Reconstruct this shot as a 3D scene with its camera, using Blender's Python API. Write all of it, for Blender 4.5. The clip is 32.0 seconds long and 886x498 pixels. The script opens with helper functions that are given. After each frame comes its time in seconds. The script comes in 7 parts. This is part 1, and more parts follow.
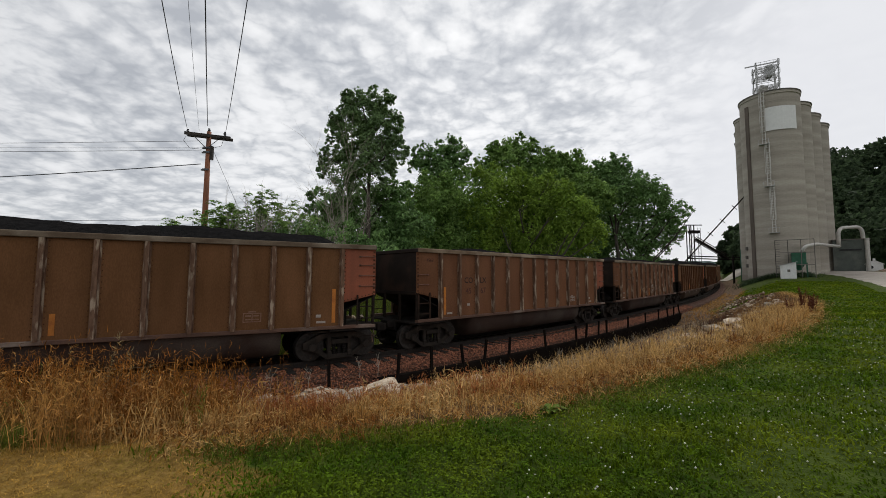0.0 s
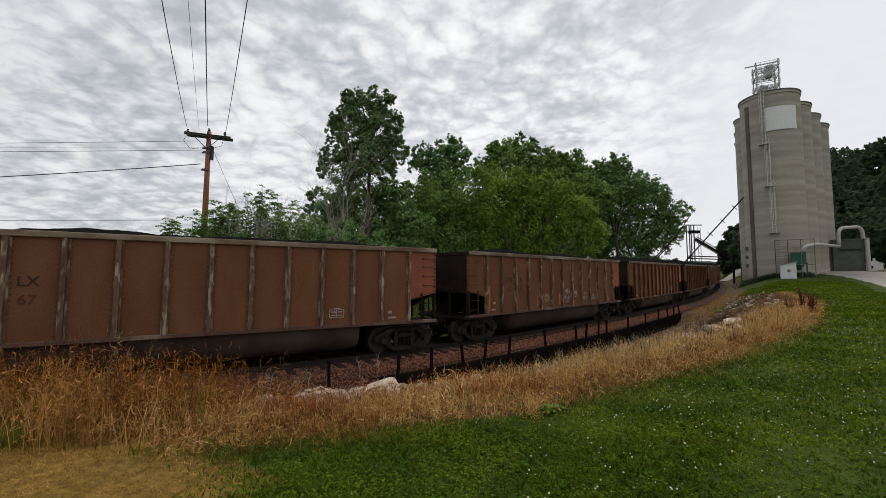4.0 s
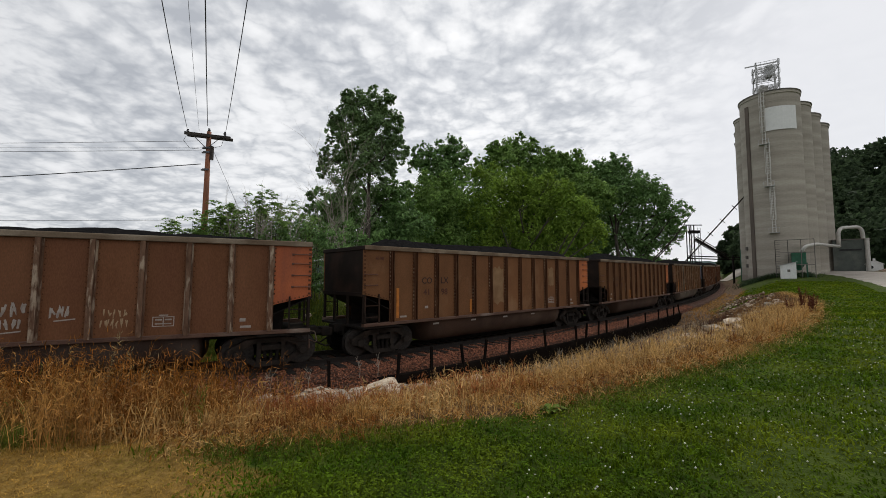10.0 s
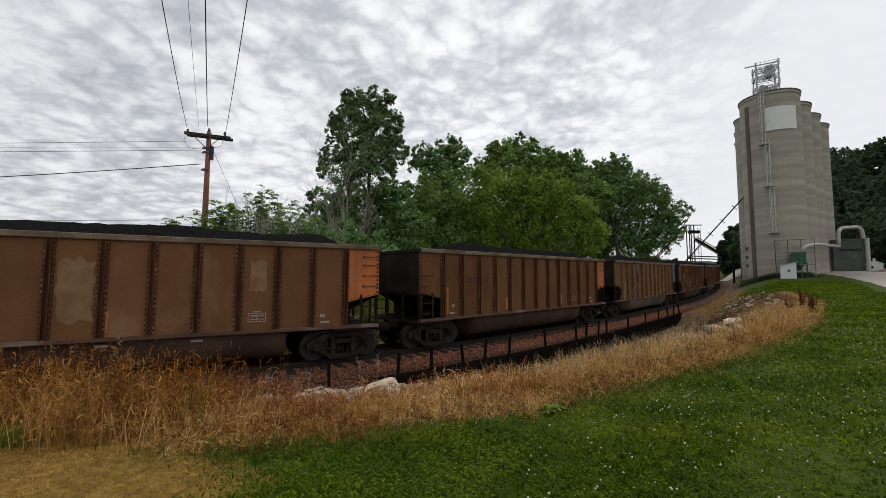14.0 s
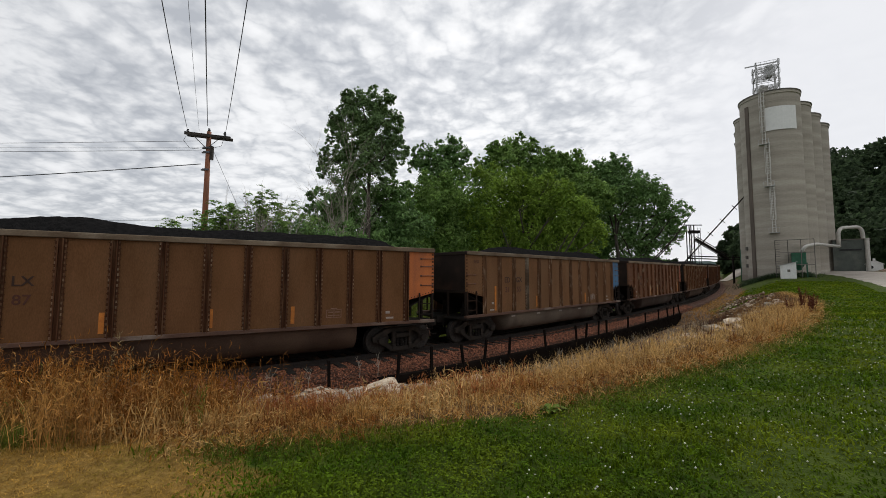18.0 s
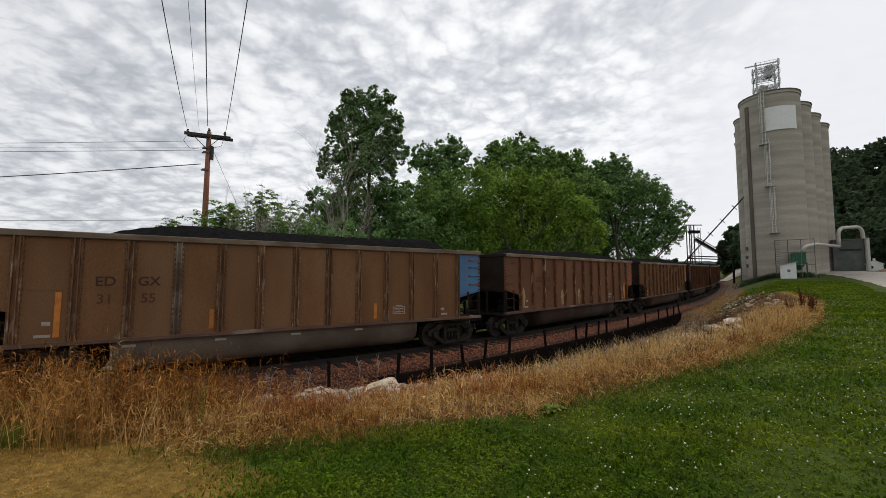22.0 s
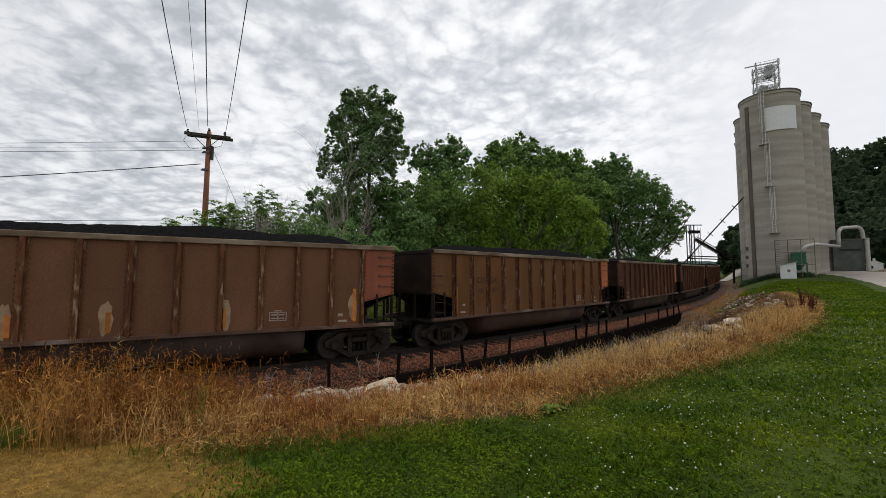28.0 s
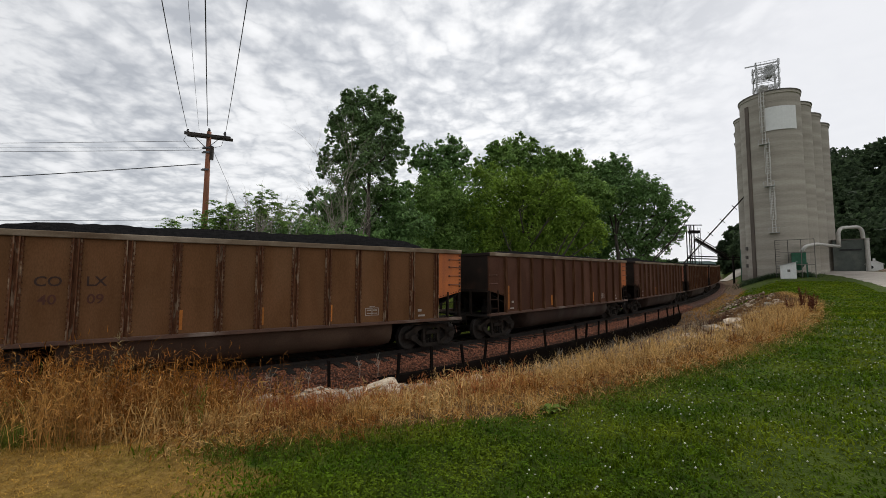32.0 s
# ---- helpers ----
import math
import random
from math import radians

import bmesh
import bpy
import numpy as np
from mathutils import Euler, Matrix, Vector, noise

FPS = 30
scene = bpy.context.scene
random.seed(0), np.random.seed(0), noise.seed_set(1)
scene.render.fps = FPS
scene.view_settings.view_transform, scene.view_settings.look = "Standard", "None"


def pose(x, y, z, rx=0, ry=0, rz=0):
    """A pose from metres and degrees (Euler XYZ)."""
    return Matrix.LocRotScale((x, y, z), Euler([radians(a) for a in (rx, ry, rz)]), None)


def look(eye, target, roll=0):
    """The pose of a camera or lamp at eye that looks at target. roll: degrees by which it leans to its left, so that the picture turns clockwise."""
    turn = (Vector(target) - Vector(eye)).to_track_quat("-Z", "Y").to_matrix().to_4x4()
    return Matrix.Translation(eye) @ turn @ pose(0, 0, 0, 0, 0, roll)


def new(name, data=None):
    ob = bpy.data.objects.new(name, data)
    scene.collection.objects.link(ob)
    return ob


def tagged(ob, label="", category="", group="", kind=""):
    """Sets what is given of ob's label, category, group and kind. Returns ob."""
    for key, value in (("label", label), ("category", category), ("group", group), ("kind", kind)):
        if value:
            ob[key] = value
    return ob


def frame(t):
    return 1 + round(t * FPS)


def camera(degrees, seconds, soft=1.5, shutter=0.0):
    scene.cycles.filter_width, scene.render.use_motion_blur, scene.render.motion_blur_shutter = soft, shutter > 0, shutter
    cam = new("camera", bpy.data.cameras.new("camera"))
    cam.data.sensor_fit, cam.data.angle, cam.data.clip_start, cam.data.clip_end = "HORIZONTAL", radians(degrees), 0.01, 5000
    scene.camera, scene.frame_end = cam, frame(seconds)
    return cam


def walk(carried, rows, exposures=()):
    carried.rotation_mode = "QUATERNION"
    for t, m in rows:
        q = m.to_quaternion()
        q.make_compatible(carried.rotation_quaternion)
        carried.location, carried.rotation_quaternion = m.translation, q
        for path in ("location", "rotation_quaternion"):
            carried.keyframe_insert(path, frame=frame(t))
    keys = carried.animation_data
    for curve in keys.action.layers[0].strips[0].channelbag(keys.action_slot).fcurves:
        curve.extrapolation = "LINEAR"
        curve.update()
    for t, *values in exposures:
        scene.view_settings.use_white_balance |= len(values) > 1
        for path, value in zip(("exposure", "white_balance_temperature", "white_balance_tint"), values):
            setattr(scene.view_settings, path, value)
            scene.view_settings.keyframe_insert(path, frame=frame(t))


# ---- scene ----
cam = camera(96.48, 32.0, 0.7)
CAM_POSE = pose(0.0, 0.0, 2.75, 93.84, 0, 0)
walk(cam, [(0, CAM_POSE), (32.0, CAM_POSE)], [(0, -0.04), (12.0, 0.0), (25.0, 0.05), (32.0, 0.05)])

# ---- sky and sun: a bright overcast with broken grey cloud ----
world = bpy.data.worlds.new("overcast_sky")
scene.world = world
world.use_nodes = True
wn, wl = world.node_tree.nodes, world.node_tree.links
wn.clear()
w_out = wn.new("ShaderNodeOutputWorld")
w_sky = wn.new("ShaderNodeTexSky")
w_sky.sky_type, w_sky.sun_disc = "NISHITA", False
w_sky.sun_elevation, w_sky.sun_rotation = radians(54), radians(28)
w_blue = wn.new("ShaderNodeBackground")
w_blue.inputs["Strength"].default_value = 0.12
wl.new(w_sky.outputs["Color"], w_blue.inputs["Color"])
w_co = wn.new("ShaderNodeTexCoord")
w_sep = wn.new("ShaderNodeSeparateXYZ")
wl.new(w_co.outputs["Generated"], w_sep.inputs[0])


def wmath(op, a, b=None):
    n = wn.new("ShaderNodeMath")
    n.operation = op
    for i, v in enumerate((a, b)):
        if v is None:
            continue
        if isinstance(v, (int, float)):
            n.inputs[i].default_value = v
        else:
            wl.new(v, n.inputs[i])
    return n.outputs[0]


def wramp(fac, stops):
    n = wn.new("ShaderNodeValToRGB")
    while len(n.color_ramp.elements) < len(stops):
        n.color_ramp.elements.new(0.5)
    for e, (at, c) in zip(n.color_ramp.elements, stops):
        e.position, e.color = at, (*c, 1)
    wl.new(fac, n.inputs[0])
    return n.outputs["Color"]


# the cloud deck: a flat layer overhead, so that the clouds crowd towards the horizon
w_den = wmath("ADD", wmath("MAXIMUM", w_sep.outputs["Z"], 0.0), 0.22)
w_vec = wn.new("ShaderNodeCombineXYZ")
wl.new(wmath("DIVIDE", w_sep.outputs["X"], w_den), w_vec.inputs[0])
wl.new(wmath("DIVIDE", w_sep.outputs["Y"], w_den), w_vec.inputs[1])
w_big = wn.new("ShaderNodeTexNoise")
w_big.inputs["Scale"].default_value, w_big.inputs["Detail"].default_value = 1.7, 4.0
w_small = wn.new("ShaderNodeTexNoise")
w_small.inputs["Scale"].default_value, w_small.inputs["Detail"].default_value = 8.0, 8.0
w_small.inputs["Roughness"].default_value = 0.58
w_puff = wn.new("ShaderNodeTexNoise")  # rounded puffs with grey creases between them
w_puff.inputs["Scale"].default_value, w_puff.inputs["Detail"].default_value = 7.0, 3.0
w_puff.inputs["Distortion"].default_value = 0.25
for n in (w_big, w_small, w_puff):
    wl.new(w_vec.outputs[0], n.inputs["Vector"])
w_soft = wmath("ADD", wmath("MULTIPLY", w_big.outputs["Fac"], 0.42), wmath("MULTIPLY", w_small.outputs["Fac"], 0.38))
w_mix = wmath("ADD", w_soft, wmath("MULTIPLY", wmath("ABSOLUTE", wmath("SUBTRACT", w_puff.outputs["Fac"], 0.5)), 0.55))
w_cloud = wramp(w_mix, [(0.345, (0.49, 0.51, 0.545)), (0.415, (0.65, 0.665, 0.69)), (0.475, (0.835, 0.84, 0.85)), (0.55, (0.95, 0.95, 0.955))])
w_haze = wn.new("ShaderNodeMixRGB")
w_haze.inputs["Color2"].default_value = (0.765, 0.77, 0.795, 1)
# the east (to the right of the track) is a plain bright haze, and so is the rim of the sky
w_east = wramp(wmath("ADD", wmath("MULTIPLY", w_sep.outputs["X"], 1.0), wmath("MULTIPLY", w_sep.outputs["Z"], -0.25)), [(0.25, (0, 0, 0)), (0.52, (0.95, 0.95, 0.95))])
w_low = wramp(w_sep.outputs["Z"], [(0.0, (0.35, 0.35, 0.35)), (0.12, (0, 0, 0))])
wl.new(wmath("MAXIMUM", w_east, w_low), w_haze.inputs["Fac"])
w_west = wn.new("ShaderNodeMixRGB")  # the sky is duller away from the sun
w_west.blend_type, w_west.inputs["Fac"].default_value = "MULTIPLY", 1.0
wl.new(w_cloud, w_haze.inputs["Color1"])
wl.new(wramp(wmath("ADD", wmath("MULTIPLY", w_sep.outputs["X"], 0.5), 0.5), [(0.12, (0.83, 0.835, 0.845)), (0.5, (1.0, 1.0, 1.0))]), w_west.inputs["Color2"])
wl.new(w_haze.outputs["Color"], w_west.inputs["Color1"])
w_grey = wn.new("ShaderNodeBackground")
w_grey.inputs["Strength"].default_value = 1.10
wl.new(w_west.outputs["Color"], w_grey.inputs["Color"])
w_blend = wn.new("ShaderNodeMixShader")
w_blend.inputs[0].default_value = 0.95
wl.new(w_blue.outputs[0], w_blend.inputs[1])
wl.new(w_grey.outputs[0], w_blend.inputs[2])
wl.new(w_blend.outputs[0], w_out.inputs["Surface"])

sun = new("sun", bpy.data.lights.new("sun", "SUN"))
sun.data.energy, sun.data.angle, sun.data.color = 1.6, radians(16), (1.0, 0.96, 0.9)
sun.matrix_world = look((14, 26, 40), (0, 0, 0))


# ---- materials ----
def material(name, base, other, scale=6.0, rough=0.8, metal=0.0, fine=60.0, bump=0.15, third=None, third_scale=1.5, stretch=(1, 1, 1), island=0.0, per_object=0.0, third_at=(0.52, 0.68), space="Object", translucent=0.0, bump_dist=0.01, spec=0.3):
    """A procedural surface: two colours by a middle noise, a third by a large one, fine grain in colour and relief."""
    m = bpy.data.materials.new(name)
    m.use_nodes = True
    n, l = m.node_tree.nodes, m.node_tree.links
    n.clear()
    out, bs = n.new("ShaderNodeOutputMaterial"), n.new("ShaderNodeBsdfPrincipled")
    bs.inputs["Roughness"].default_value, bs.inputs["Metallic"].default_value = rough, metal
    bs.inputs["Specular IOR Level"].default_value = spec
    co, mp = n.new("ShaderNodeTexCoord"), n.new("ShaderNodeMapping")
    mp.inputs["Scale"].default_value = stretch
    l.new(co.outputs[space], mp.inputs["Vector"])
    if per_object:
        own = n.new("ShaderNodeVectorMath")
        own.operation = "SCALE"
        own.inputs[0].default_value = (37.0, 11.0, 53.0)
        l.new(n.new("ShaderNodeObjectInfo").outputs["Random"], own.inputs["Scale"])
        l.new(own.outputs[0], mp.inputs["Location"])

    def noise_at(s, detail):
        t = n.new("ShaderNodeTexNoise")
        t.inputs["Scale"].default_value, t.inputs["Detail"].default_value = s, detail
        l.new(mp.outputs[0], t.inputs["Vector"])
        return t.outputs["Fac"]

    def ramp(fac, a, b, ca, cb):
        r = n.new("ShaderNodeValToRGB")
        r.color_ramp.elements[0].position, r.color_ramp.elements[1].position = a, b
        r.color_ramp.elements[0].color, r.color_ramp.elements[1].color = (*ca, 1), (*cb, 1)
        l.new(fac, r.inputs[0])
        return r.outputs["Color"]

    def mix(fac, a, b, kind="MIX"):
        x = n.new("ShaderNodeMixRGB")
        x.blend_type = kind
        for i, v in enumerate((fac, a, b)):
            if isinstance(v, (int, float)):
                x.inputs[i].default_value = v
            elif isinstance(v, tuple):
                x.inputs[i].default_value = (*v, 1)
            else:
                l.new(v, x.inputs[i])
        return x.outputs["Color"]

    col = ramp(noise_at(scale, 4.0), 0.35, 0.68, base, other)
    if third:
        col = mix(ramp(noise_at(third_scale, 5.0), third_at[0], third_at[1], (0, 0, 0), (1, 1, 1)), col, third)
    grain = noise_at(fine, 2.0)
    col = mix(1.0, col, ramp(grain, 0.2, 0.8, (0.78, 0.78, 0.78), (1.15, 1.15, 1.15)), "MULTIPLY")
    if island or per_object:
        src = n.new("ShaderNodeNewGeometry").outputs["Random Per Island"] if island else n.new("ShaderNodeObjectInfo").outputs["Random"]
        k = island or per_object
        col = mix(1.0, col, ramp(src, 0.0, 1.0, (1 - k, 1 - k, 1 - k), (1 + k, 1 + k * 0.9, 1 + k * 0.7)), "MULTIPLY")
    l.new(col, bs.inputs["Base Color"])
    if bump:
        b = n.new("ShaderNodeBump")
        b.inputs["Strength"].default_value, b.inputs["Distance"].default_value = bump, bump_dist
        l.new(grain, b.inputs["Height"])
        l.new(b.outputs[0], bs.inputs["Normal"])
    if translucent:
        tr, ms = n.new("ShaderNodeBsdfTranslucent"), n.new("ShaderNodeMixShader")
        ms.inputs[0].default_value = translucent
        l.new(col, tr.inputs["Color"])
        l.new(bs.outputs[0], ms.inputs[1])
        l.new(tr.outputs[0], ms.inputs[2])
        l.new(ms.outputs[0], out.inputs["Surface"])
    else:
        l.new(bs.outputs[0], out.inputs["Surface"])
    return m


CAR_STRETCH = (1.0, 1.0, 0.35)
M = {}
M["brown"] = material("brown_paint", (0.153, 0.072, 0.031), (0.113, 0.053, 0.021), 1.6, 0.75, 0, 45, 0.1, (0.160, 0.082, 0.038), 0.7, CAR_STRETCH, per_object=0.1, spec=0.12)
M["tan_brown"] = material("tan_brown_paint", (0.176, 0.089, 0.041), (0.137, 0.067, 0.030), 1.6, 0.75, 0, 45, 0.1, (0.172, 0.096, 0.049), 0.7, CAR_STRETCH, per_object=0.1, spec=0.12)
M["red_brown"] = material("red_brown_paint", (0.177, 0.080, 0.040), (0.136, 0.059, 0.028), 1.6, 0.75, 0, 45, 0.1, (0.140, 0.060, 0.031), 0.7, CAR_STRETCH, per_object=0.1, spec=0.12)
M["plum_brown"] = material("plum_brown_paint", (0.165, 0.080, 0.043), (0.126, 0.060, 0.033), 1.6, 0.75, 0, 45, 0.1, (0.135, 0.064, 0.036), 0.7, CAR_STRETCH, per_object=0.1, spec=0.12)
# brown car paint darkened for the weaker light on the far bend
M["shaded_brown"] = material("shaded_brown_paint", (0.092, 0.040, 0.024), (0.07, 0.031, 0.019), 1.6, 0.75, 0, 45, 0.1, (0.115, 0.056, 0.037), 0.7, CAR_STRETCH, per_object=0.1, spec=0.12)
M["patched"] = material("faded_patched_paint", (0.185, 0.086, 0.038), (0.146, 0.067, 0.030), 1.6, 0.75, 0, 45, 0.1, (0.235, 0.130, 0.067), 0.55, (1, 1, 0.6), per_object=0.1, third_at=(0.58, 0.66), spec=0.12)
M["rib_worn"] = material("worn_rib_paint", (0.14, 0.062, 0.030), (0.08, 0.030, 0.016), 3.0, 0.75, 0, 40, 0.1, (0.26, 0.185, 0.125), 1.6, (5, 5, 1.3), spec=0.1, per_object=0.15, third_at=(0.56, 0.65))
M["rib_pale"] = material("scuffed_pale_rib_paint", (0.165, 0.100, 0.066), (0.095, 0.050, 0.031), 3.0, 0.75, 0, 40, 0.1, (0.33, 0.262, 0.195), 1.6, (5, 5, 1.3), spec=0.1, per_object=0.15, third_at=(0.53, 0.64))
M["rib_tan"] = material("tan_rib_paint", (0.165, 0.088, 0.046), (0.115, 0.057, 0.030), 3.0, 0.75, 0, 40, 0.1, (0.26, 0.18, 0.12), 1.6, (5, 5, 1.3), spec=0.1, per_object=0.15, third_at=(0.54, 0.66))
M["rib_plain"] = material("brown_rib_paint", (0.090, 0.039, 0.019), (0.062, 0.026, 0.014), 3.0, 0.85, 0, 40, 0.1, (0.135, 0.072, 0.038), 1.6, (6, 6, 0.6), spec=0.1, per_object=0.12)
M["rib_edge"] = material("scraped_rib_edge", (0.17, 0.095, 0.056), (0.085, 0.042, 0.023), 3.0, 0.85, 0, 40, 0, (0.32, 0.235, 0.16), 1.6, (5, 5, 1.3), per_object=0.2, spec=0.1)
M["rivet"] = material("rusty_rivet", (0.100, 0.044, 0.022), (0.07, 0.030, 0.016), 8, 0.85, 0, 60, 0, spec=0.1)
M["chord"] = material("dusty_top_chord", (0.20, 0.155, 0.11), (0.11, 0.075, 0.05), 2.5, 0.9, 0, 50, 0.15, (0.30, 0.25, 0.19), 1.3, (0.5, 1, 1), per_object=0.2, spec=0.1)
M["sill"] = material("dusty_brown_sill", (0.125, 0.068, 0.046), (0.08, 0.043, 0.030), 2.5, 0.8, 0, 50, 0.15, (0.26, 0.21, 0.17), 1.3, (0.5, 1, 1))
M["orange"] = material("orange_end_panel", (0.50, 0.150, 0.042), (0.39, 0.112, 0.034), 1.8, 0.7, 0, 45, 0.08, (0.22, 0.085, 0.045), 1.0, CAR_STRETCH)
M["red_end"] = material("red_end_panel", (0.275, 0.082, 0.040), (0.21, 0.062, 0.031), 1.8, 0.7, 0, 45, 0.08, (0.17, 0.058, 0.030), 1.0, CAR_STRETCH)
M["scarlet"] = material("faded_scarlet_end_panel", (0.40, 0.110, 0.040), (0.30, 0.080, 0.032), 1.8, 0.7, 0, 45, 0.08, (0.20, 0.07, 0.04), 1.0, CAR_STRETCH)
M["blue"] = material("blue_end_panel", (0.062, 0.165, 0.30), (0.05, 0.128, 0.235), 1.8, 0.7, 0, 45, 0.08, (0.10, 0.11, 0.15), 1.0, CAR_STRETCH)
M["soot"] = material("sooty_steel", (0.012, 0.010, 0.009), (0.020, 0.016, 0.013), 3, 0.85, 0.0, 40, 0.15, (0.034, 0.025, 0.019), 1.2, spec=0.15)
M["end_wall"] = material("sooty_end_wall", (0.026, 0.018, 0.014), (0.016, 0.012, 0.010), 1.5, 0.9, 0, 40, 0.1, (0.045, 0.026, 0.018), 0.8, spec=0.1)
M["tub"] = material("sooty_brown_tub", (0.046, 0.026, 0.018), (0.032, 0.019, 0.014), 1.0, 0.9, 0, 30, 0.1, (0.065, 0.048, 0.038), 0.6)
M["tub_brown"] = material("dusty_brown_tub", (0.062, 0.033, 0.020), (0.043, 0.024, 0.015), 1.0, 0.9, 0, 30, 0.1, (0.080, 0.048, 0.031), 0.6)
M["tub_grey"] = material("dusty_grey_tub", (0.152, 0.118, 0.086), (0.104, 0.080, 0.061), 1.0, 0.8, 0, 30, 0.1, (0.081, 0.055, 0.040), 0.6)
M["coal"] = material("coal", (0.010, 0.010, 0.010), (0.018, 0.017, 0.017), 8, 1.0, 0, 25, 1.0, None, bump_dist=0.05, spec=0.0)
M["truck"] = material("dusty_cast_steel", (0.036, 0.029, 0.024), (0.022, 0.018, 0.015), 4, 0.85, 0, 40, 0.15, (0.07, 0.052, 0.040), 1.5, spec=0.15)
M["tread"] = material("worn_wheel_steel", (0.045, 0.038, 0.033), (0.020, 0.017, 0.015), 12, 0.6, 0.2, 60, 0.05)
M["wheel"] = material("rusty_wheel_steel", (0.011, 0.009, 0.008), (0.008, 0.007, 0.006), 8, 0.95, 0.0, 60, 0.1)
M["grab"] = material("brown_grab_iron", (0.16, 0.07, 0.045), (0.09, 0.045, 0.03), 10, 0.6, 0, 60, 0)
M["yellow"] = material("orange_reflector", (0.46, 0.165, 0.024), (0.33, 0.11, 0.02), 6, 0.6, 0, 60, 0, per_object=0.35)
M["white_mark"] = material("white_stencil", (0.38, 0.34, 0.295), (0.25, 0.21, 0.18), 6, 0.7, 0, 60, 0)
M["dark_mark"] = material("dark_stencil", (0.032, 0.015, 0.010), (0.048, 0.024, 0.015), 6, 0.7, 0, 60, 0)
M["red_mark"] = material("dull_red_stencil", (0.085, 0.028, 0.016), (0.065, 0.026, 0.015), 6, 0.7, 0, 60, 0)
M["faint_mark"] = material("faint_stencil", (0.22, 0.13, 0.09), (0.16, 0.085, 0.055), 6, 0.7, 0, 60, 0)
M["smear"] = material("pale_smear", (0.38, 0.28, 0.17), (0.24, 0.145, 0.075), 2.5, 0.8, 0, 40, 0)
M["old_patch"] = material("faded_paint_patch", (0.27, 0.165, 0.082), (0.19, 0.105, 0.048), 2.5, 0.8, 0, 40, 0)
M["rail"] = material("rail_steel", (0.030, 0.023, 0.019), (0.02, 0.016, 0.014), 6, 0.7, 0.2, 60, 0.05)
M["sleeper"] = material("creosoted_timber", (0.030, 0.022, 0.017), (0.018, 0.014, 0.011), 3, 0.9, 0, 50, 0.4, (0.05, 0.038, 0.03), 1.2, (0.3, 2, 2), per_object=0.3)
M["ballast"] = material("pink_ballast", (0.110, 0.052, 0.033), (0.035, 0.018, 0.012), 22, 0.95, 0, 34, 1.0, (0.20, 0.105, 0.07), 9, bump_dist=0.05)
M["stone_bit"] = material("ballast_stone", (0.286, 0.123, 0.075), (0.129, 0.051, 0.031), 9, 0.95, 0, 50, 0.2, island=0.75)
M["limestone"] = material("pale_limestone", (0.50, 0.43, 0.345), (0.30, 0.248, 0.195), 3.0, 0.95, 0, 22, 0.8, (0.10, 0.072, 0.050), 2.6, per_object=0.4, third_at=(0.54, 0.66), spec=0.1, bump_dist=0.03)
M["limestone_bit"] = material("limestone_rubble", (0.44, 0.38, 0.30), (0.25, 0.21, 0.165), 5, 0.95, 0, 30, 0.5, (0.13, 0.10, 0.075), 3.0, island=0.4, spec=0.1)
M["clod"] = material("crumbled_soil", (0.13, 0.082, 0.05), (0.07, 0.043, 0.026), 6, 1.0, 0, 40, 0.4, island=0.4, spec=0.05)
M["concrete"] = material("weathered_concrete", (0.425, 0.388, 0.33), (0.315, 0.284, 0.238), 0.42, 0.9, 0, 12, 0.2, (0.28, 0.25, 0.21), 0.25, (0.16, 0.16, 2.4), third_at=(0.46, 0.72), spec=0.1)
M["concrete_dark"] = material("stained_concrete", (0.15, 0.135, 0.12), (0.10, 0.09, 0.08), 0.5, 0.9, 0, 12, 0.2, (0.2, 0.18, 0.16), 0.3, (1, 1, 0.3))
M["rust_leg"] = material("dark_rusty_casing", (0.13, 0.105, 0.085), (0.085, 0.068, 0.056), 1.2, 0.85, 0, 20, 0.1, (0.16, 0.125, 0.10), 0.8, (2, 2, 0.2))
M["white_paint"] = material("white_painted_board", (0.74, 0.74, 0.72), (0.68, 0.68, 0.66), 2, 0.7, 0, 40, 0.03)
M["galv"] = material("galvanised_steel", (0.46, 0.46, 0.45), (0.36, 0.36, 0.36), 4, 0.5, 0.4, 40, 0.05)
M["duct"] = material("grey_white_duct", (0.52, 0.50, 0.46), (0.42, 0.40, 0.37), 1.5, 0.6, 0.1, 40, 0.05)
M["green_metal"] = material("green_machine_paint", (0.035, 0.13, 0.075), (0.025, 0.095, 0.055), 2, 0.6, 0, 40, 0.05)
M["grey_green"] = material("grey_green_cladding", (0.105, 0.12, 0.105), (0.085, 0.095, 0.085), 1.2, 0.7, 0, 40, 0.05, (0.14, 0.15, 0.13), 0.5)
M["pole_wood"] = material("reddish_pole_wood", (0.27, 0.105, 0.055), (0.19, 0.072, 0.040), 4, 0.85, 0, 40, 0.4, (0.09, 0.05, 0.035), 1.5, (2, 2, 0.25))
M["arm_wood"] = material("grey_crossarm_wood", (0.06, 0.05, 0.045), (0.04, 0.035, 0.032), 4, 0.9, 0, 40, 0.2)
M["wire"] = material("dark_cable", (0.02, 0.02, 0.022), (0.03, 0.03, 0.03), 4, 0.6)
M["insulator"] = material("grey_insulator", (0.10, 0.10, 0.11), (0.07, 0.07, 0.08), 10, 0.3)
M["bark"] = material("grey_bark", (0.085, 0.07, 0.055), (0.05, 0.042, 0.034), 5, 0.95, 0, 30, 0.5, None, 1, (1, 1, 0.3))
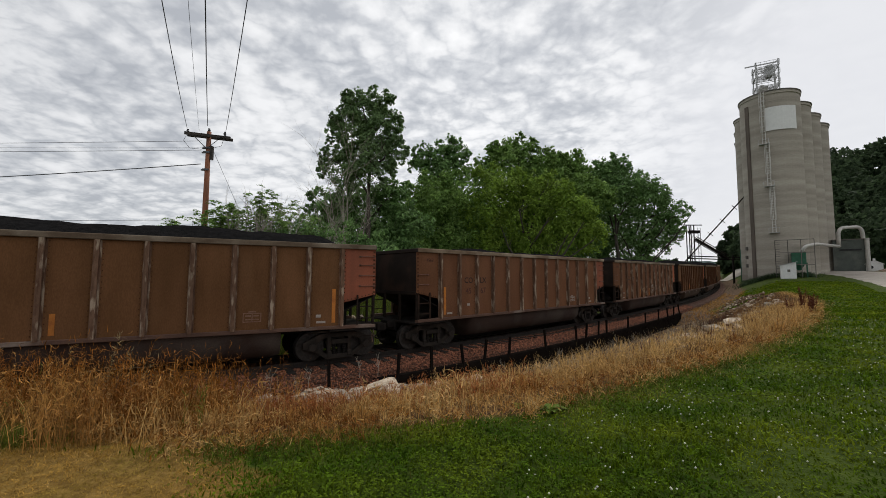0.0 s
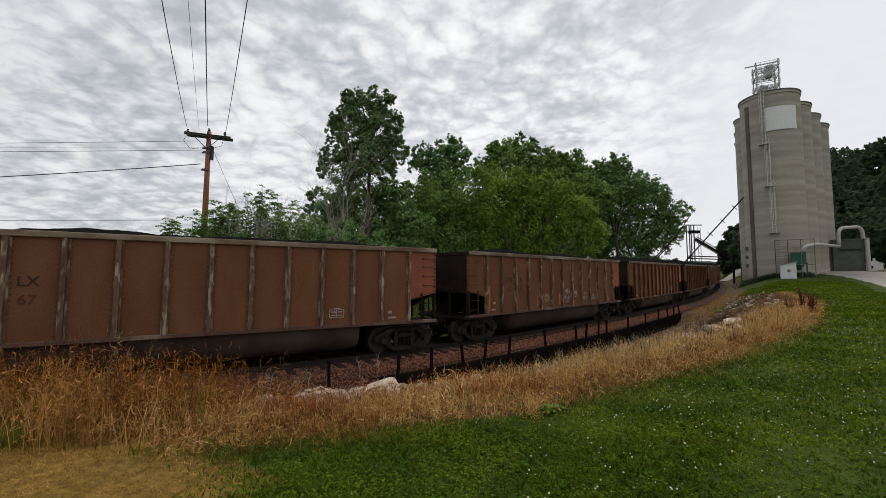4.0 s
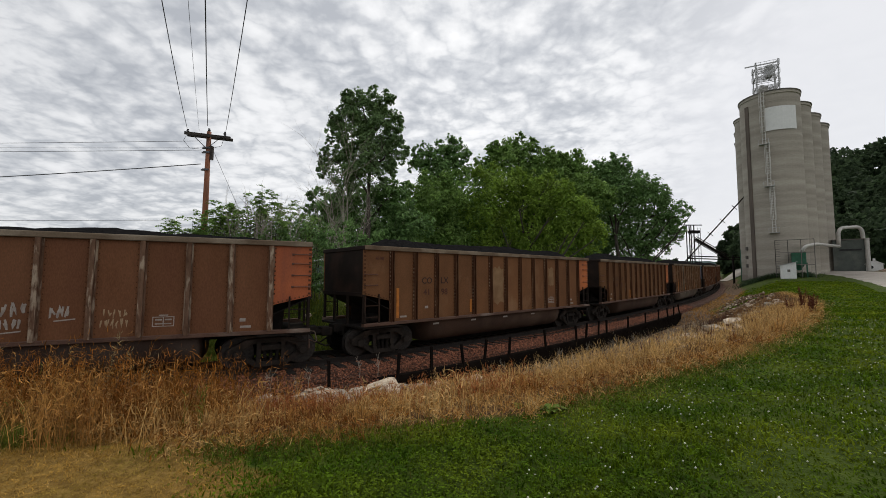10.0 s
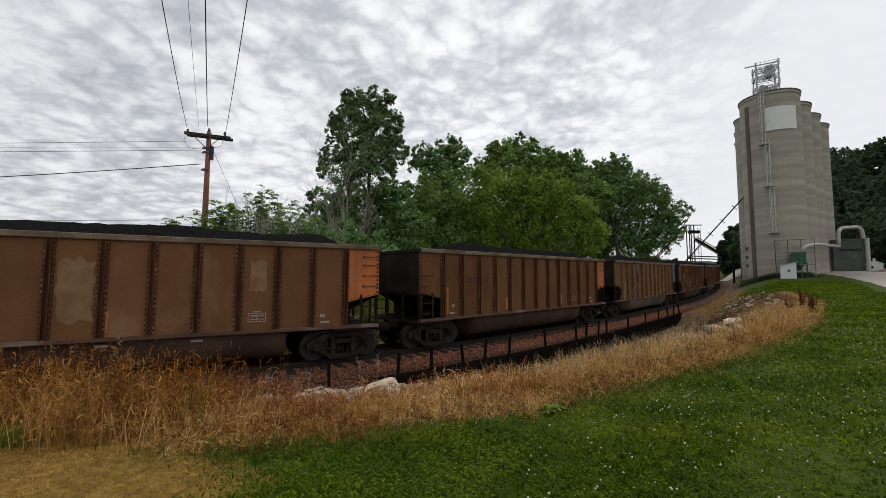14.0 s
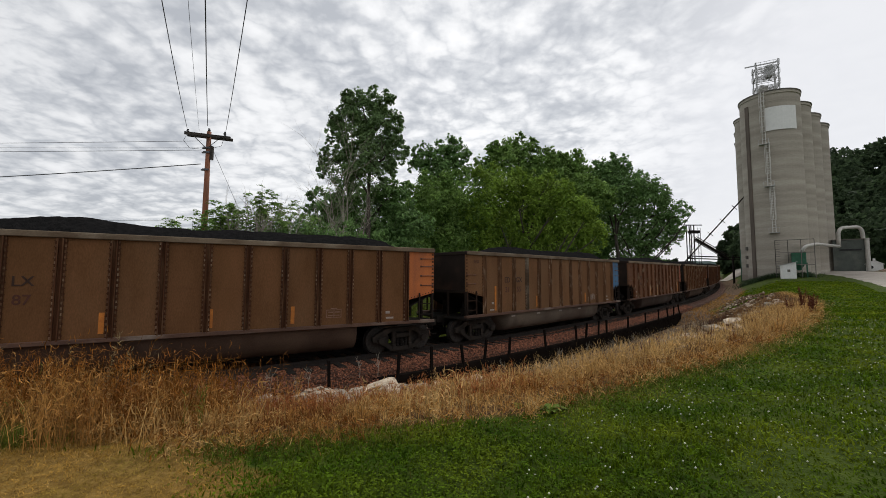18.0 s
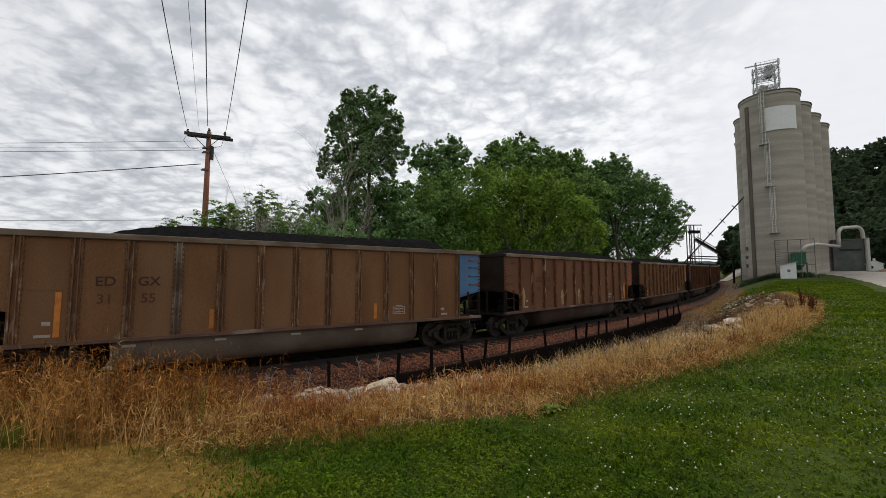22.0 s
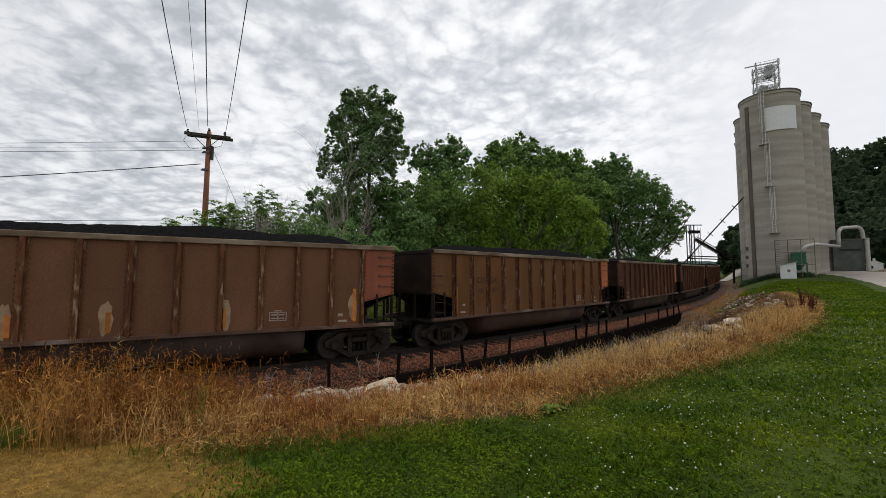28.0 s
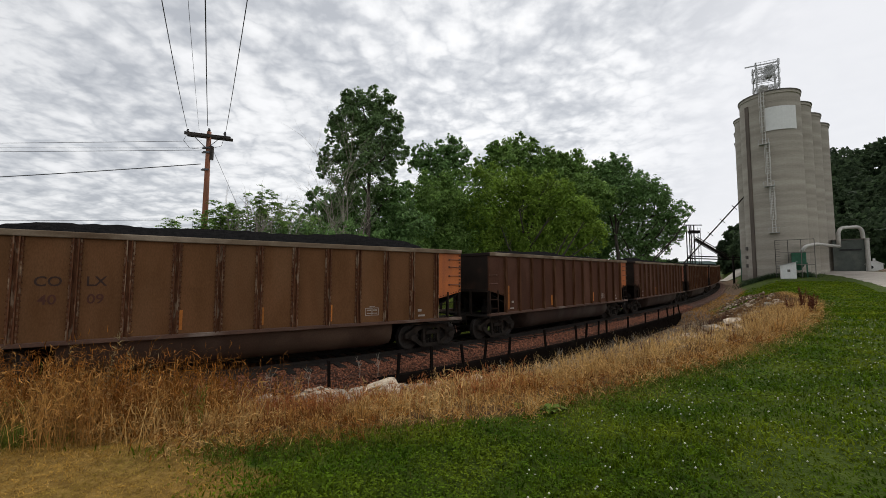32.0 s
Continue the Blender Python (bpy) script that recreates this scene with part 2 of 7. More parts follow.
M["dead_wood"] = material("bleached_dead_wood", (0.36, 0.325, 0.265), (0.24, 0.21, 0.168), 5, 0.95, 0, 30, 0.3)
M["road"] = material("pale_gravel_concrete", (0.37, 0.335, 0.29), (0.31, 0.28, 0.24), 0.6, 0.95, 0, 20, 0.3, (0.26, 0.23, 0.20), 0.25)
M["heap"] = material("brown_gravel", (0.22, 0.155, 0.11), (0.13, 0.088, 0.06), 2.5, 0.95, 0, 14, 0.6, (0.28, 0.22, 0.165), 0.8, bump_dist=0.05, spec=0.1)
M["water"] = material("lake_water", (0.10, 0.12, 0.13), (0.12, 0.14, 0.15), 0.02, 0.12, 0, 0.4, 0.05)
M["bluff"] = material("distant_wooded_bluff", (0.035, 0.065, 0.052), (0.022, 0.045, 0.042), 0.02, 1.0, 0, 0.12, 0.0, (0.05, 0.085, 0.055), 0.008)
# near-black timber colour, which also paints the shadow gap below the edge beam
M["bridge"] = material("dark_timber_and_gap_shadow", (0.010, 0.008, 0.007), (0.016, 0.013, 0.011), 2, 1.0, 0, 30, 0.3, spec=0.0)
M["flower"] = material("white_clover_flower", (0.60, 0.60, 0.50), (0.46, 0.46, 0.38), 20, 0.9, island=0.15)


def leafy(name, a, b, island=0.45, tr=0.45, third=None, scale=0.6, third_scale=0.45, spec=0.12):
    return material(name, a, b, scale, 0.7, 0, 8, 0, third, third_scale, island=island, third_at=(0.45, 0.65), translucent=tr, spec=spec)


M["leaf_dark"] = leafy("dark_green_leaf", (0.128, 0.236, 0.081), (0.168, 0.284, 0.096), 0.5, 0.38)
M["leaf_mid"] = leafy("green_leaf", (0.155, 0.270, 0.069), (0.196, 0.315, 0.081), 0.5, 0.4)
M["leaf_light"] = leafy("yellow_green_leaf", (0.167, 0.274, 0.039), (0.204, 0.311, 0.047), 0.5, 0.42)
M["leaf_cool"] = leafy("grey_green_leaf", (0.138, 0.226, 0.097), (0.176, 0.270, 0.112), 0.5, 0.38)
M["leaf_far"] = leafy("hazy_green_leaf", (0.050, 0.080, 0.042), (0.066, 0.100, 0.048), 0.3)
M["blade"] = leafy("lawn_grass_blade", (0.040, 0.086, 0.003), (0.094, 0.154, 0.006), 0.5, 0.3, (0.146, 0.189, 0.010), 4.5, 0.9, 0.04)
M["edge_blade"] = leafy("dull_olive_grass", (0.072, 0.098, 0.014), (0.110, 0.128, 0.022), 0.5, 0.25, (0.17, 0.150, 0.035), 3.0, 1.2, 0.05)
M["clover"] = leafy("clover_leaf", (0.029, 0.068, 0.003), (0.069, 0.123, 0.006), 0.5, 0.25, (0.112, 0.160, 0.009), 4.5, 0.9, 0.04)
M["dry_blade"] = leafy("dry_tan_grass", (0.46, 0.265, 0.080), (0.29, 0.142, 0.040), 0.6, 0.25)
M["rust_blade"] = leafy("rusty_orange_grass", (0.267, 0.112, 0.019), (0.155, 0.057, 0.012), 0.6, 0.25)
M["pale_blade"] = leafy("bleached_straw", (0.57, 0.39, 0.17), (0.43, 0.265, 0.092), 0.45, 0.25)
M["straw_turf"] = leafy("dead_yellow_turf", (0.42, 0.258, 0.060), (0.28, 0.165, 0.036), 0.5, 0.2, (0.20, 0.160, 0.030), 5.0, 1.2, 0.05)
M["weed_blade"] = leafy("green_weed_leaf", (0.115, 0.14, 0.018), (0.14, 0.16, 0.024), 0.4, 0.3)
M["weed_leaf"] = leafy("bright_weed_leaf", (0.13, 0.20, 0.030), (0.17, 0.24, 0.045), 0.2, 0.3)
M["dock"] = leafy("red_brown_dock_seed", (0.125, 0.035, 0.018), (0.085, 0.028, 0.016), 0.3, 0.1)
M["brown_blade"] = leafy("dull_brown_grass", (0.20, 0.118, 0.055), (0.12, 0.064, 0.030), 0.5, 0.2)
M["dark_weed"] = leafy("withered_dark_weed", (0.085, 0.050, 0.032), (0.050, 0.032, 0.022), 0.5, 0.1)
M["red_weed"] = leafy("red_brown_weed", (0.375, 0.144, 0.048), (0.237, 0.088, 0.031), 0.5, 0.2)
M["grey_stalk"] = leafy("bleached_grey_stalk", (0.42, 0.36, 0.27), (0.30, 0.24, 0.17), 0.4, 0.2)
M["top_weed"] = leafy("grey_green_weed", (0.215, 0.175, 0.082), (0.26, 0.21, 0.11), 0.4, 0.3)
M["ladder"] = material("bright_galvanised_ladder", (0.62, 0.60, 0.56), (0.52, 0.50, 0.47), 3, 0.6, 0.0, 40, 0.0)


def ground_material():
    m = bpy.data.materials.new("ground_cover")
    m.use_nodes = True
    n, l = m.node_tree.nodes, m.node_tree.links
    bs = n["Principled BSDF"]
    bs.inputs["Roughness"].default_value = 0.95
    bs.inputs["Specular IOR Level"].default_value = 0.1
    co = n.new("ShaderNodeTexCoord")

    def noise_at(s, d=4.0):
        t = n.new("ShaderNodeTexNoise")
        t.inputs["Scale"].default_value, t.inputs["Detail"].default_value = s, d
        l.new(co.outputs["Object"], t.inputs["Vector"])
        return t.outputs["Fac"]

    def two(fac, a, b, p=0.38, q=0.65):
        r = n.new("ShaderNodeValToRGB")
        r.color_ramp.elements[0].position, r.color_ramp.elements[1].position = p, q
        r.color_ramp.elements[0].color, r.color_ramp.elements[1].color = (*a, 1), (*b, 1)
        l.new(fac, r.inputs[0])
        return r.outputs["Color"]

    def mix(fac, a, b):
        x = n.new("ShaderNodeMixRGB")
        for i, v in enumerate((fac, a, b)):
            l.new(v, x.inputs[i])
        return x.outputs["Color"]

    def zone(name):
        a = n.new("ShaderNodeAttribute")
        a.attribute_name = name
        add = n.new("ShaderNodeMath")
        add.operation, add.use_clamp = "ADD", False
        l.new(a.outputs["Fac"], add.inputs[0])
        sc = n.new("ShaderNodeMath")
        sc.operation = "MULTIPLY_ADD"
        l.new(noise_at(2.2), sc.inputs[0])
        sc.inputs[1].default_value, sc.inputs[2].default_value = 0.8, -0.4
        l.new(sc.outputs[0], add.inputs[1])
        return two(add.outputs[0], (0, 0, 0), (1, 1, 1), 0.42, 0.58)

    green = two(noise_at(7), (0.030, 0.047, 0.005), (0.047, 0.070, 0.008))
    green = mix(two(noise_at(0.7), (0, 0, 0), (0.6, 0.6, 0.6), 0.5, 0.72), green, two(noise_at(5), (0.070, 0.098, 0.013), (0.095, 0.120, 0.018)))
    # dry soil colour, lowered to paint in the shade between the grass tufts
    tan = two(noise_at(6), (0.055, 0.026, 0.010), (0.130, 0.066, 0.022))
    earth = two(noise_at(4), (0.060, 0.037, 0.021), (0.150, 0.098, 0.060))
    wood = two(noise_at(0.3), (0.022, 0.045, 0.014), (0.035, 0.065, 0.02))
    col = mix(zone("dry"), green, tan)
    col = mix(zone("turf"), col, two(noise_at(11), (0.130, 0.076, 0.018), (0.230, 0.142, 0.038)))
    col = mix(zone("bare"), col, earth)
    col = mix(zone("wood"), col, wood)
    l.new(col, bs.inputs["Base Color"])
    bp = n.new("ShaderNodeBump")
    bp.inputs["Strength"].default_value, bp.inputs["Distance"].default_value = 0.7, 0.04
    l.new(noise_at(26, 3), bp.inputs["Height"])
    l.new(bp.outputs[0], bs.inputs["Normal"])
    return m


M["ground"] = ground_material()


# ---- mesh helpers ----
class Mesh:
    """Collects boxes, tubes and outlines into one mesh."""

    def __init__(self):
        self.v, self.f, self.mi, self.slot = [], [], [], 0

    def add(self, verts, faces):
        k = len(self.v)
        self.mi += [self.slot] * len(faces)
        self.v += [tuple(p) for p in verts]
        self.f += [tuple(i + k for i in f) for f in faces]
        return self

    def box(self, a, b, bev=0.0):
        (x0, y0, z0), (x1, y1, z1) = a, b
        if bev <= 0:
            vs = [(x, y, z) for z in (z0, z1) for y in (y0, y1) for x in (x0, x1)]
            return self.add(vs, [(0, 2, 3, 1), (4, 5, 7, 6), (0, 1, 5, 4), (2, 6, 7, 3), (0, 4, 6, 2), (1, 3, 7, 5)])
        vs = []
        for z, e in ((z0, bev), (z0 + bev, 0), (z1 - bev, 0), (z1, bev)):
            c = bev
            for x, y in ((x0 + c, y0 + e), (x1 - c, y0 + e), (x1 - e, y0 + c), (x1 - e, y1 - c), (x1 - c, y1 - e), (x0 + c, y1 - e), (x0 + e, y1 - c), (x0 + e, y0 + c)):
                vs.append((x, y, z))
        fs = [tuple(range(7, -1, -1)), tuple(range(24, 32))]
        for r in range(3):
            for i in range(8):
                j = (i + 1) % 8
                fs.append((r * 8 + i, r * 8 + j, r * 8 + 8 + j, r * 8 + 8 + i))
        return self.add(vs, fs)

    def tube(self, pts, radii, n=8, cap=True):
        pts = [Vector(p) for p in pts]
        if isinstance(radii, (int, float)):
            radii = [radii] * len(pts)
        vs, fs = [], []
        up = None
        for i, p in enumerate(pts):
            d = (pts[min(i + 1, len(pts) - 1)] - pts[max(i - 1, 0)]).normalized()
            if up is None:
                up = Vector((0, 0, 1)) if abs(d.z) < 0.9 else Vector((1, 0, 0))
            a = d.cross(up).normalized()
            b = a.cross(d).normalized()
            up = b
            for k in range(n):
                t = 2 * math.pi * k / n
                vs.append(p + (a * math.cos(t) + b * math.sin(t)) * radii[i])
        for i in range(len(pts) - 1):
            for k in range(n):
                j = (k + 1) % n
                fs.append((i * n + k, i * n + n + k, i * n + n + j, i * n + j))
        if cap:
            fs += [tuple(range(n)), tuple(range(len(pts) * n - 1, (len(pts) - 1) * n - 1, -1))]
        return self.add(vs, fs)

    def lathe(self, prof, n=24, axis="z", at=(0, 0, 0)):
        """prof: (radius, height) from bottom to top."""
        vs, fs = [], []
        for r, h in prof:
            for k in range(n):
                t = 2 * math.pi * k / n
                c, s = r * math.cos(t), r * math.sin(t)
                p = (c, s, h) if axis == "z" else (c, -h, s) if axis == "y" else (h, c, s)
                vs.append((p[0] + at[0], p[1] + at[1], p[2] + at[2]))
        for i in range(len(prof) - 1):
            for k in range(n):
                j = (k + 1) % n
                fs.append((i * n + k, i * n + j, i * n + n + j, i * n + n + k))
        fs += [tuple(range(n - 1, -1, -1)), tuple(range((len(prof) - 1) * n, len(prof) * n))]
        return self.add(vs, fs)

    def slab(self, outline, y0, y1):
        """An outline in x and z, given depth from y0 to y1."""
        n = len(outline)
        vs = [(x, y0, z) for x, z in outline] + [(x, y1, z) for x, z in outline]
        fs = [tuple(range(n)), tuple(range(2 * n - 1, n - 1, -1))]
        for i in range(n):
            j = (i + 1) % n
            fs.append((i, i + n, j + n, j))
        return self.add(vs, fs)

    def make(self, name, mat, smooth=False, second=None):
        me = bpy.data.meshes.new(name)
        me.from_pydata(self.v, [], self.f)
        me.materials.append(mat)
        if second:
            me.materials.append(second)
            me.polygons.foreach_set("material_index", self.mi)
        if smooth:
            me.polygons.foreach_set("use_smooth", [True] * len(me.polygons))
        me.update()
        return me


def tri_mesh(name, v, f, mat):
    """A mesh of many triangles from arrays."""
    me = bpy.data.meshes.new(name)
    v, f = np.asarray(v, np.float32), np.asarray(f, np.int32)
    me.vertices.add(len(v))
    me.vertices.foreach_set("co", v.ravel())
    me.loops.add(f.size)
    me.loops.foreach_set("vertex_index", f.ravel())
    me.polygons.add(len(f))
    me.polygons.foreach_set("loop_start", np.arange(len(f), dtype=np.int32) * f.shape[1])
    me.polygons.foreach_set("loop_total", np.full(len(f), f.shape[1], np.int32))
    me.materials.append(mat)
    me.update(calc_edges=True)
    return me


def part(name, mesh, parent, label="", m=None):
    ob = new(name, mesh)
    ob.parent = parent
    if m is not None:
        ob.matrix_basis = m
    if label:
        ob["label"] = label
    return ob


def empty(name, m, label, category, group="", kind=""):
    ob = new(name)
    ob.empty_display_size = 0.2
    ob.matrix_basis = m
    return tagged(ob, label, category, group, kind)


def written(words, size, mat, name, depth=0.002):
    """Lettering as a mesh, in the built-in font, centred at its origin."""
    cu = bpy.data.curves.new(name, "FONT")
    cu.body, cu.size, cu.align_x, cu.align_y, cu.extrude = words, size, "CENTER", "CENTER", depth
    cu.resolution_u, cu.offset = 3, size * 0.012
    ob = bpy.data.objects.new(name, cu)
    scene.collection.objects.link(ob)
    me = bpy.data.meshes.new_from_object(ob.evaluated_get(bpy.context.evaluated_depsgraph_get()))
    bpy.data.objects.remove(ob)
    me.materials.clear()
    me.materials.append(mat)
    return me


# ---- the line of the track: the near side of the cars, from curvature along it ----
GS = np.linspace(-60, 260, 3201)
KAPPA = np.interp(GS, (-60, -20, -5, 5, 15, 45, 75, 260), (0.006, 0.0234, 0.0213, 0.0089, 0.0028, 0.0026, 0.0024, 0.0024))


def grow(a):
    return np.concatenate([[0], np.cumsum((a[1:] + a[:-1]) / 2 * (GS[1] - GS[0]))])


G_TH = grow(KAPPA)
G_TH += 0.6691 - np.interp(0, GS, G_TH)
G_X, G_Y = grow(np.cos(G_TH)), grow(np.sin(G_TH))
G_X += -0.5535 - np.interp(0, GS, G_X)
G_Y += 14.6517 - np.interp(0, GS, G_Y)
HALF = 1.59


def rail_z(s):
    s = np.clip(s, -60, 110)
    return -0.003 * s + 0.000178 * s * s


def along(s, n=0.0, z=0.0):
    """A place s metres along the track, n metres from the cars' near side (away from the lawn), z over the rail's top."""
    th = np.interp(s, GS, G_TH)
    return np.interp(s, GS, G_X) - np.sin(th) * n, np.interp(s, GS, G_Y) + np.cos(th) * n, rail_z(s) + z


def track_pose(s, n=0.0, z=0.0):
    th = float(np.interp(s, GS, G_TH))
    x, y, h = along(s, n, z)
    return Matrix.Translation((float(x), float(y), float(h))) @ Matrix.Rotation(th, 4, "Z")


def nearest(x, y):
    """For arrays of places: s and n."""
    step = slice(None, None, 6)
    gx, gy, gs, gt = G_X[step], G_Y[step], GS[step], G_TH[step]
    x, y = np.ravel(x), np.ravel(y)
    s, n = np.empty(len(x)), np.empty(len(x))
    for a in range(0, len(x), 20000):
        xx, yy = x[a:a + 20000, None], y[a:a + 20000, None]
        i = ((xx - gx) ** 2 + (yy - gy) ** 2).argmin(1)
        dx, dy, t = xx[:, 0] - gx[i], yy[:, 0] - gy[i], gt[i]
        s[a:a + 20000] = gs[i] + dx * np.cos(t) + dy * np.sin(t)
        n[a:a + 20000] = -dx * np.sin(t) + dy * np.cos(t)
    return s, n


def smooth(a, b, x):
    t = np.clip((x - a) / (b - a), 0, 1)
    return t * t * (3 - 2 * t)


def ripple(x, y, f, seed=0):
    """A cheap, smooth unevenness between -1 and 1."""
    return (np.sin(x * f + seed + 1.7 * np.sin(y * f * 0.7 + seed)) + np.sin(y * f * 1.3 + 2.1 * seed + 1.3 * np.sin(x * f * 0.6))) / 2


def lawn_edge(s):
    """How far from the cars the mown lawn begins."""
    return np.interp(s, (-30, -12, -8.3, -7, -4.5, -1, 8, 17.8, 24.2, 35, 48, 70, 150), (5.5, 6.2, 7.3, 8.0, 8.9, 9.0, 9.4, 9.2, 8.0, 5.6, 4.4, 4.2, 4.2))


FAR_GREEN = -8.2  # from here on the far bank is green instead of stony
TURF = (3.8, 3.05)  # the dead corner of the lawn


def ground_z(x, y):
    """The ground's height, and how dry, bare and wooded it is."""
    shape = np.shape(x)
    s, n = nearest(x, y)
    x, y = np.ravel(x), np.ravel(y)
    r = np.hypot(x, y)
    tz = rail_z(s)
    edge = lawn_edge(s)
    d = -n
    lawn = np.interp(r, (0, 15, 34, 60, 75, 88, 118, 150, 6000), (1.15, 1.15, 1.45, 1.8, 1.95, 2.5, 3.9, 4.5, 5.0))
    lawn = np.where(y < 0, 1.15, lawn) + 0.03 * ripple(x, y, 0.9, 1)
    # the dip beside the track, deeper at the bridge
    deep = smooth(-4.5, -2.5, s) * (1 - smooth(26, 29, s))
    foot = tz - 0.55 - 0.75 * deep
    low = np.where(d < 2.6, foot, foot + (tz - 0.35 - 0.28 * deep - foot) * smooth(2.2, 3.6, d))
    open_end = smooth(28, 42, s)
    t = np.clip((d - 3.0 + open_end) / np.maximum(edge - 3.0 + 4.5 * open_end, 0.3), 0, 1)
    near = low + (lawn - low) * (0.35 * t + 0.65 * t * t * (3 - 2 * t))
    near += 0.07 * ripple(x, y, 1.9, 2) * np.clip((d - 1.5) / 2, 0, 1) * (1 - t)
    # the far side: a stone bank, then level ground that falls to the lake
    bank = np.interp(s, (-60, -2, 8, 150), (1.9, 1.9, 1.5, 1.8)) - 0.6 * smooth(8, 16, n)
    m = n - 3.2
    far = tz - 0.55 + (bank - tz + 0.55) * smooth(1.2, 5.5, m)
    shore = smooth(55, 80, n) * (1 - smooth(20, 60, x)) + smooth(20, 60, x) * smooth(250, 320, n)
    far = far - 3.0 * shore
    z = np.where(n < 0, near, np.where(n < 3.2, tz - 0.55, far))
    # the wooded hill behind the silos
    az = np.degrees(np.arctan2(x, np.maximum(y, 0.01)))
    hill = smooth(35, 45, az) * smooth(125, 240, r) * np.where(y > 0, 1, 0)
    z = z + (40 + 4 * smooth(45, 53, az)) * hill
    dry = np.where(n < 0, smooth(edge + 0.35, edge - 0.35, d), 0.0)
    dry = dry * (1 - smooth(27, 32, s))
    dry = np.maximum(dry, smooth(1.7, 0.8, np.hypot((x + TURF[0]) / 1.7, (y - TURF[1]) / 0.75)))
    reach = np.interp(s, (-3, 1, 4, 13, 16, 25), (0.62, 0.93, 0.84, 0.80, 0.90, 0.92))
    bare = np.where(n < 0, smooth(edge * reach, edge * (reach - 0.17), d) * (1 - smooth(27, 34, s) * smooth(np.interp(s, (30, 50, 70), (1.5, 2.0, 2.8)), np.interp(s, (30, 50, 70), (2.6, 3.0, 3.8)), d)), smooth(9, 6, n) * (1 - 0.75 * smooth(FAR_GREEN - 1, FAR_GREEN + 1, s) * smooth(3.6, 4.6, n)))
    return z.reshape(shape), dry.reshape(shape), bare.reshape(shape), np.maximum(hill > 0.01, (n > 12) & (s > 2)).astype(float).reshape(shape)


def height(x, y):
    return float(ground_z(np.array([x]), np.array([y]))[0][0])


# ---- ground: one sheet to the horizon ----
def build_ground():
    count, b = 350, 8.0
    u = np.linspace(-1, 1, count)
    warp = np.sinh(u * math.asinh(3500 / b)) * b
    X, Y = np.meshgrid(warp + 4, warp + 12)
    z, dry, bare, wood = ground_z(X, Y)
    v = np.stack([X, Y, z], -1).reshape(-1, 3)
    i = np.arange(count * count).reshape(count, count)
    f = np.stack([i[:-1, :-1], i[:-1, 1:], i[1:, 1:], i[1:, :-1]], -1).reshape(-1, 4)
    me = tri_mesh("ground", v, f, M["ground"])
    me.polygons.foreach_set("use_smooth", np.ones(len(f), bool))
    turf = smooth(1.7, 0.9, np.hypot((X + TURF[0]) / 1.9, (Y - TURF[1]) / 0.8))
    for name, a in (("dry", dry), ("bare", bare), ("wood", wood), ("turf", turf)):
        me.attributes.new(name, "FLOAT", "POINT").data.foreach_set("value", a.ravel().astype(np.float32))
    tagged(new("ground", me), "mown green lawn falling to a dry grassy bank beside the railway", "ground", kind="structure")


build_ground()

lake = Mesh().add([(-3500, 60, 0.35), (-40, 60, 0.35), (40, 190, 0.35), (700, 400, 0.35), (1800, 3000, 0.35), (-3500, 3000, 0.35)], [(0, 1, 2, 3, 4, 5)])
tagged(new("water", lake.make("water", M["water"])), "calm pale grey lake beyond the reedy field", "lake", kind="structure")


def build_bluff():
    rng = np.random.default_rng(5)
    xs = np.linspace(-3000, 1500, 700)
    m = []
    for row, (yy, k) in enumerate(((1000, 0.0), (1040, 0.55), (1120, 0.9), (1300, 1.0), (1700, 0.6))):
        h = 46 + 11 * np.sin(xs / 260 + 1.0) + 7 * np.sin(xs / 97) + 3.5 * np.sin(xs / 31 + 2) + rng.normal(0, 1.0, len(xs))
        m.append(np.stack([xs, yy + 25 * np.sin(xs / 130 + row), h * k + (0 if k else -1)], -1))
    v = np.concatenate(m)
    i = np.arange(len(v)).reshape(5, len(xs))
    f = np.stack([i[:-1, :-1], i[:-1, 1:], i[1:, 1:], i[1:, :-1]], -1).reshape(-1, 4)
    tagged(new("backdrop", tri_mesh("backdrop", v, f, M["bluff"])), "hazy blue-green wooded bluffs across the lake", "hills", kind="structure")


build_bluff()


# ---- the railway ----
def sweep(profile, s0, s1, step, mat, name, closed=True):
    """A profile in (n, z) drawn along the track."""
    ss = np.arange(s0, s1 + step / 2, step)
    k = len(profile)
    v = np.concatenate([np.stack(along(ss, n, z), -1)[:, None] for n, z in profile], 1).reshape(-1, 3)
    f = []
    for a in range(len(ss) - 1):
        for j in range(k if closed else k - 1):
            q = (j + 1) % k
            f.append((a * k + j, a * k + q, a * k + k + q, a * k + k + j))
    me = bpy.data.meshes.new(name)
    if closed:
        f += [tuple(range(k - 1, -1, -1)), tuple(range((len(ss) - 1) * k, len(ss) * k))]
    me.from_pydata([tuple(p) for p in v], [], f)
    me.materials.append(mat)
    me.update()
    return me


track = empty("railway_track", Matrix.Identity(4), "curved single railway track on pink crushed-stone ballast", "railway track", kind="structure")
part("ballast_bed", sweep([(-0.75, -0.75), (-0.62, -0.34), (0.1, -0.2), (0.25, -0.19), (HALF * 2 - 0.25, -0.19), (HALF * 2 + 0.7, -0.4), (HALF * 2 + 1.4, -0.9)], -58, 240, 1.0, M["ballast"], "ballast_bed", True), track, "pink crushed-stone ballast")
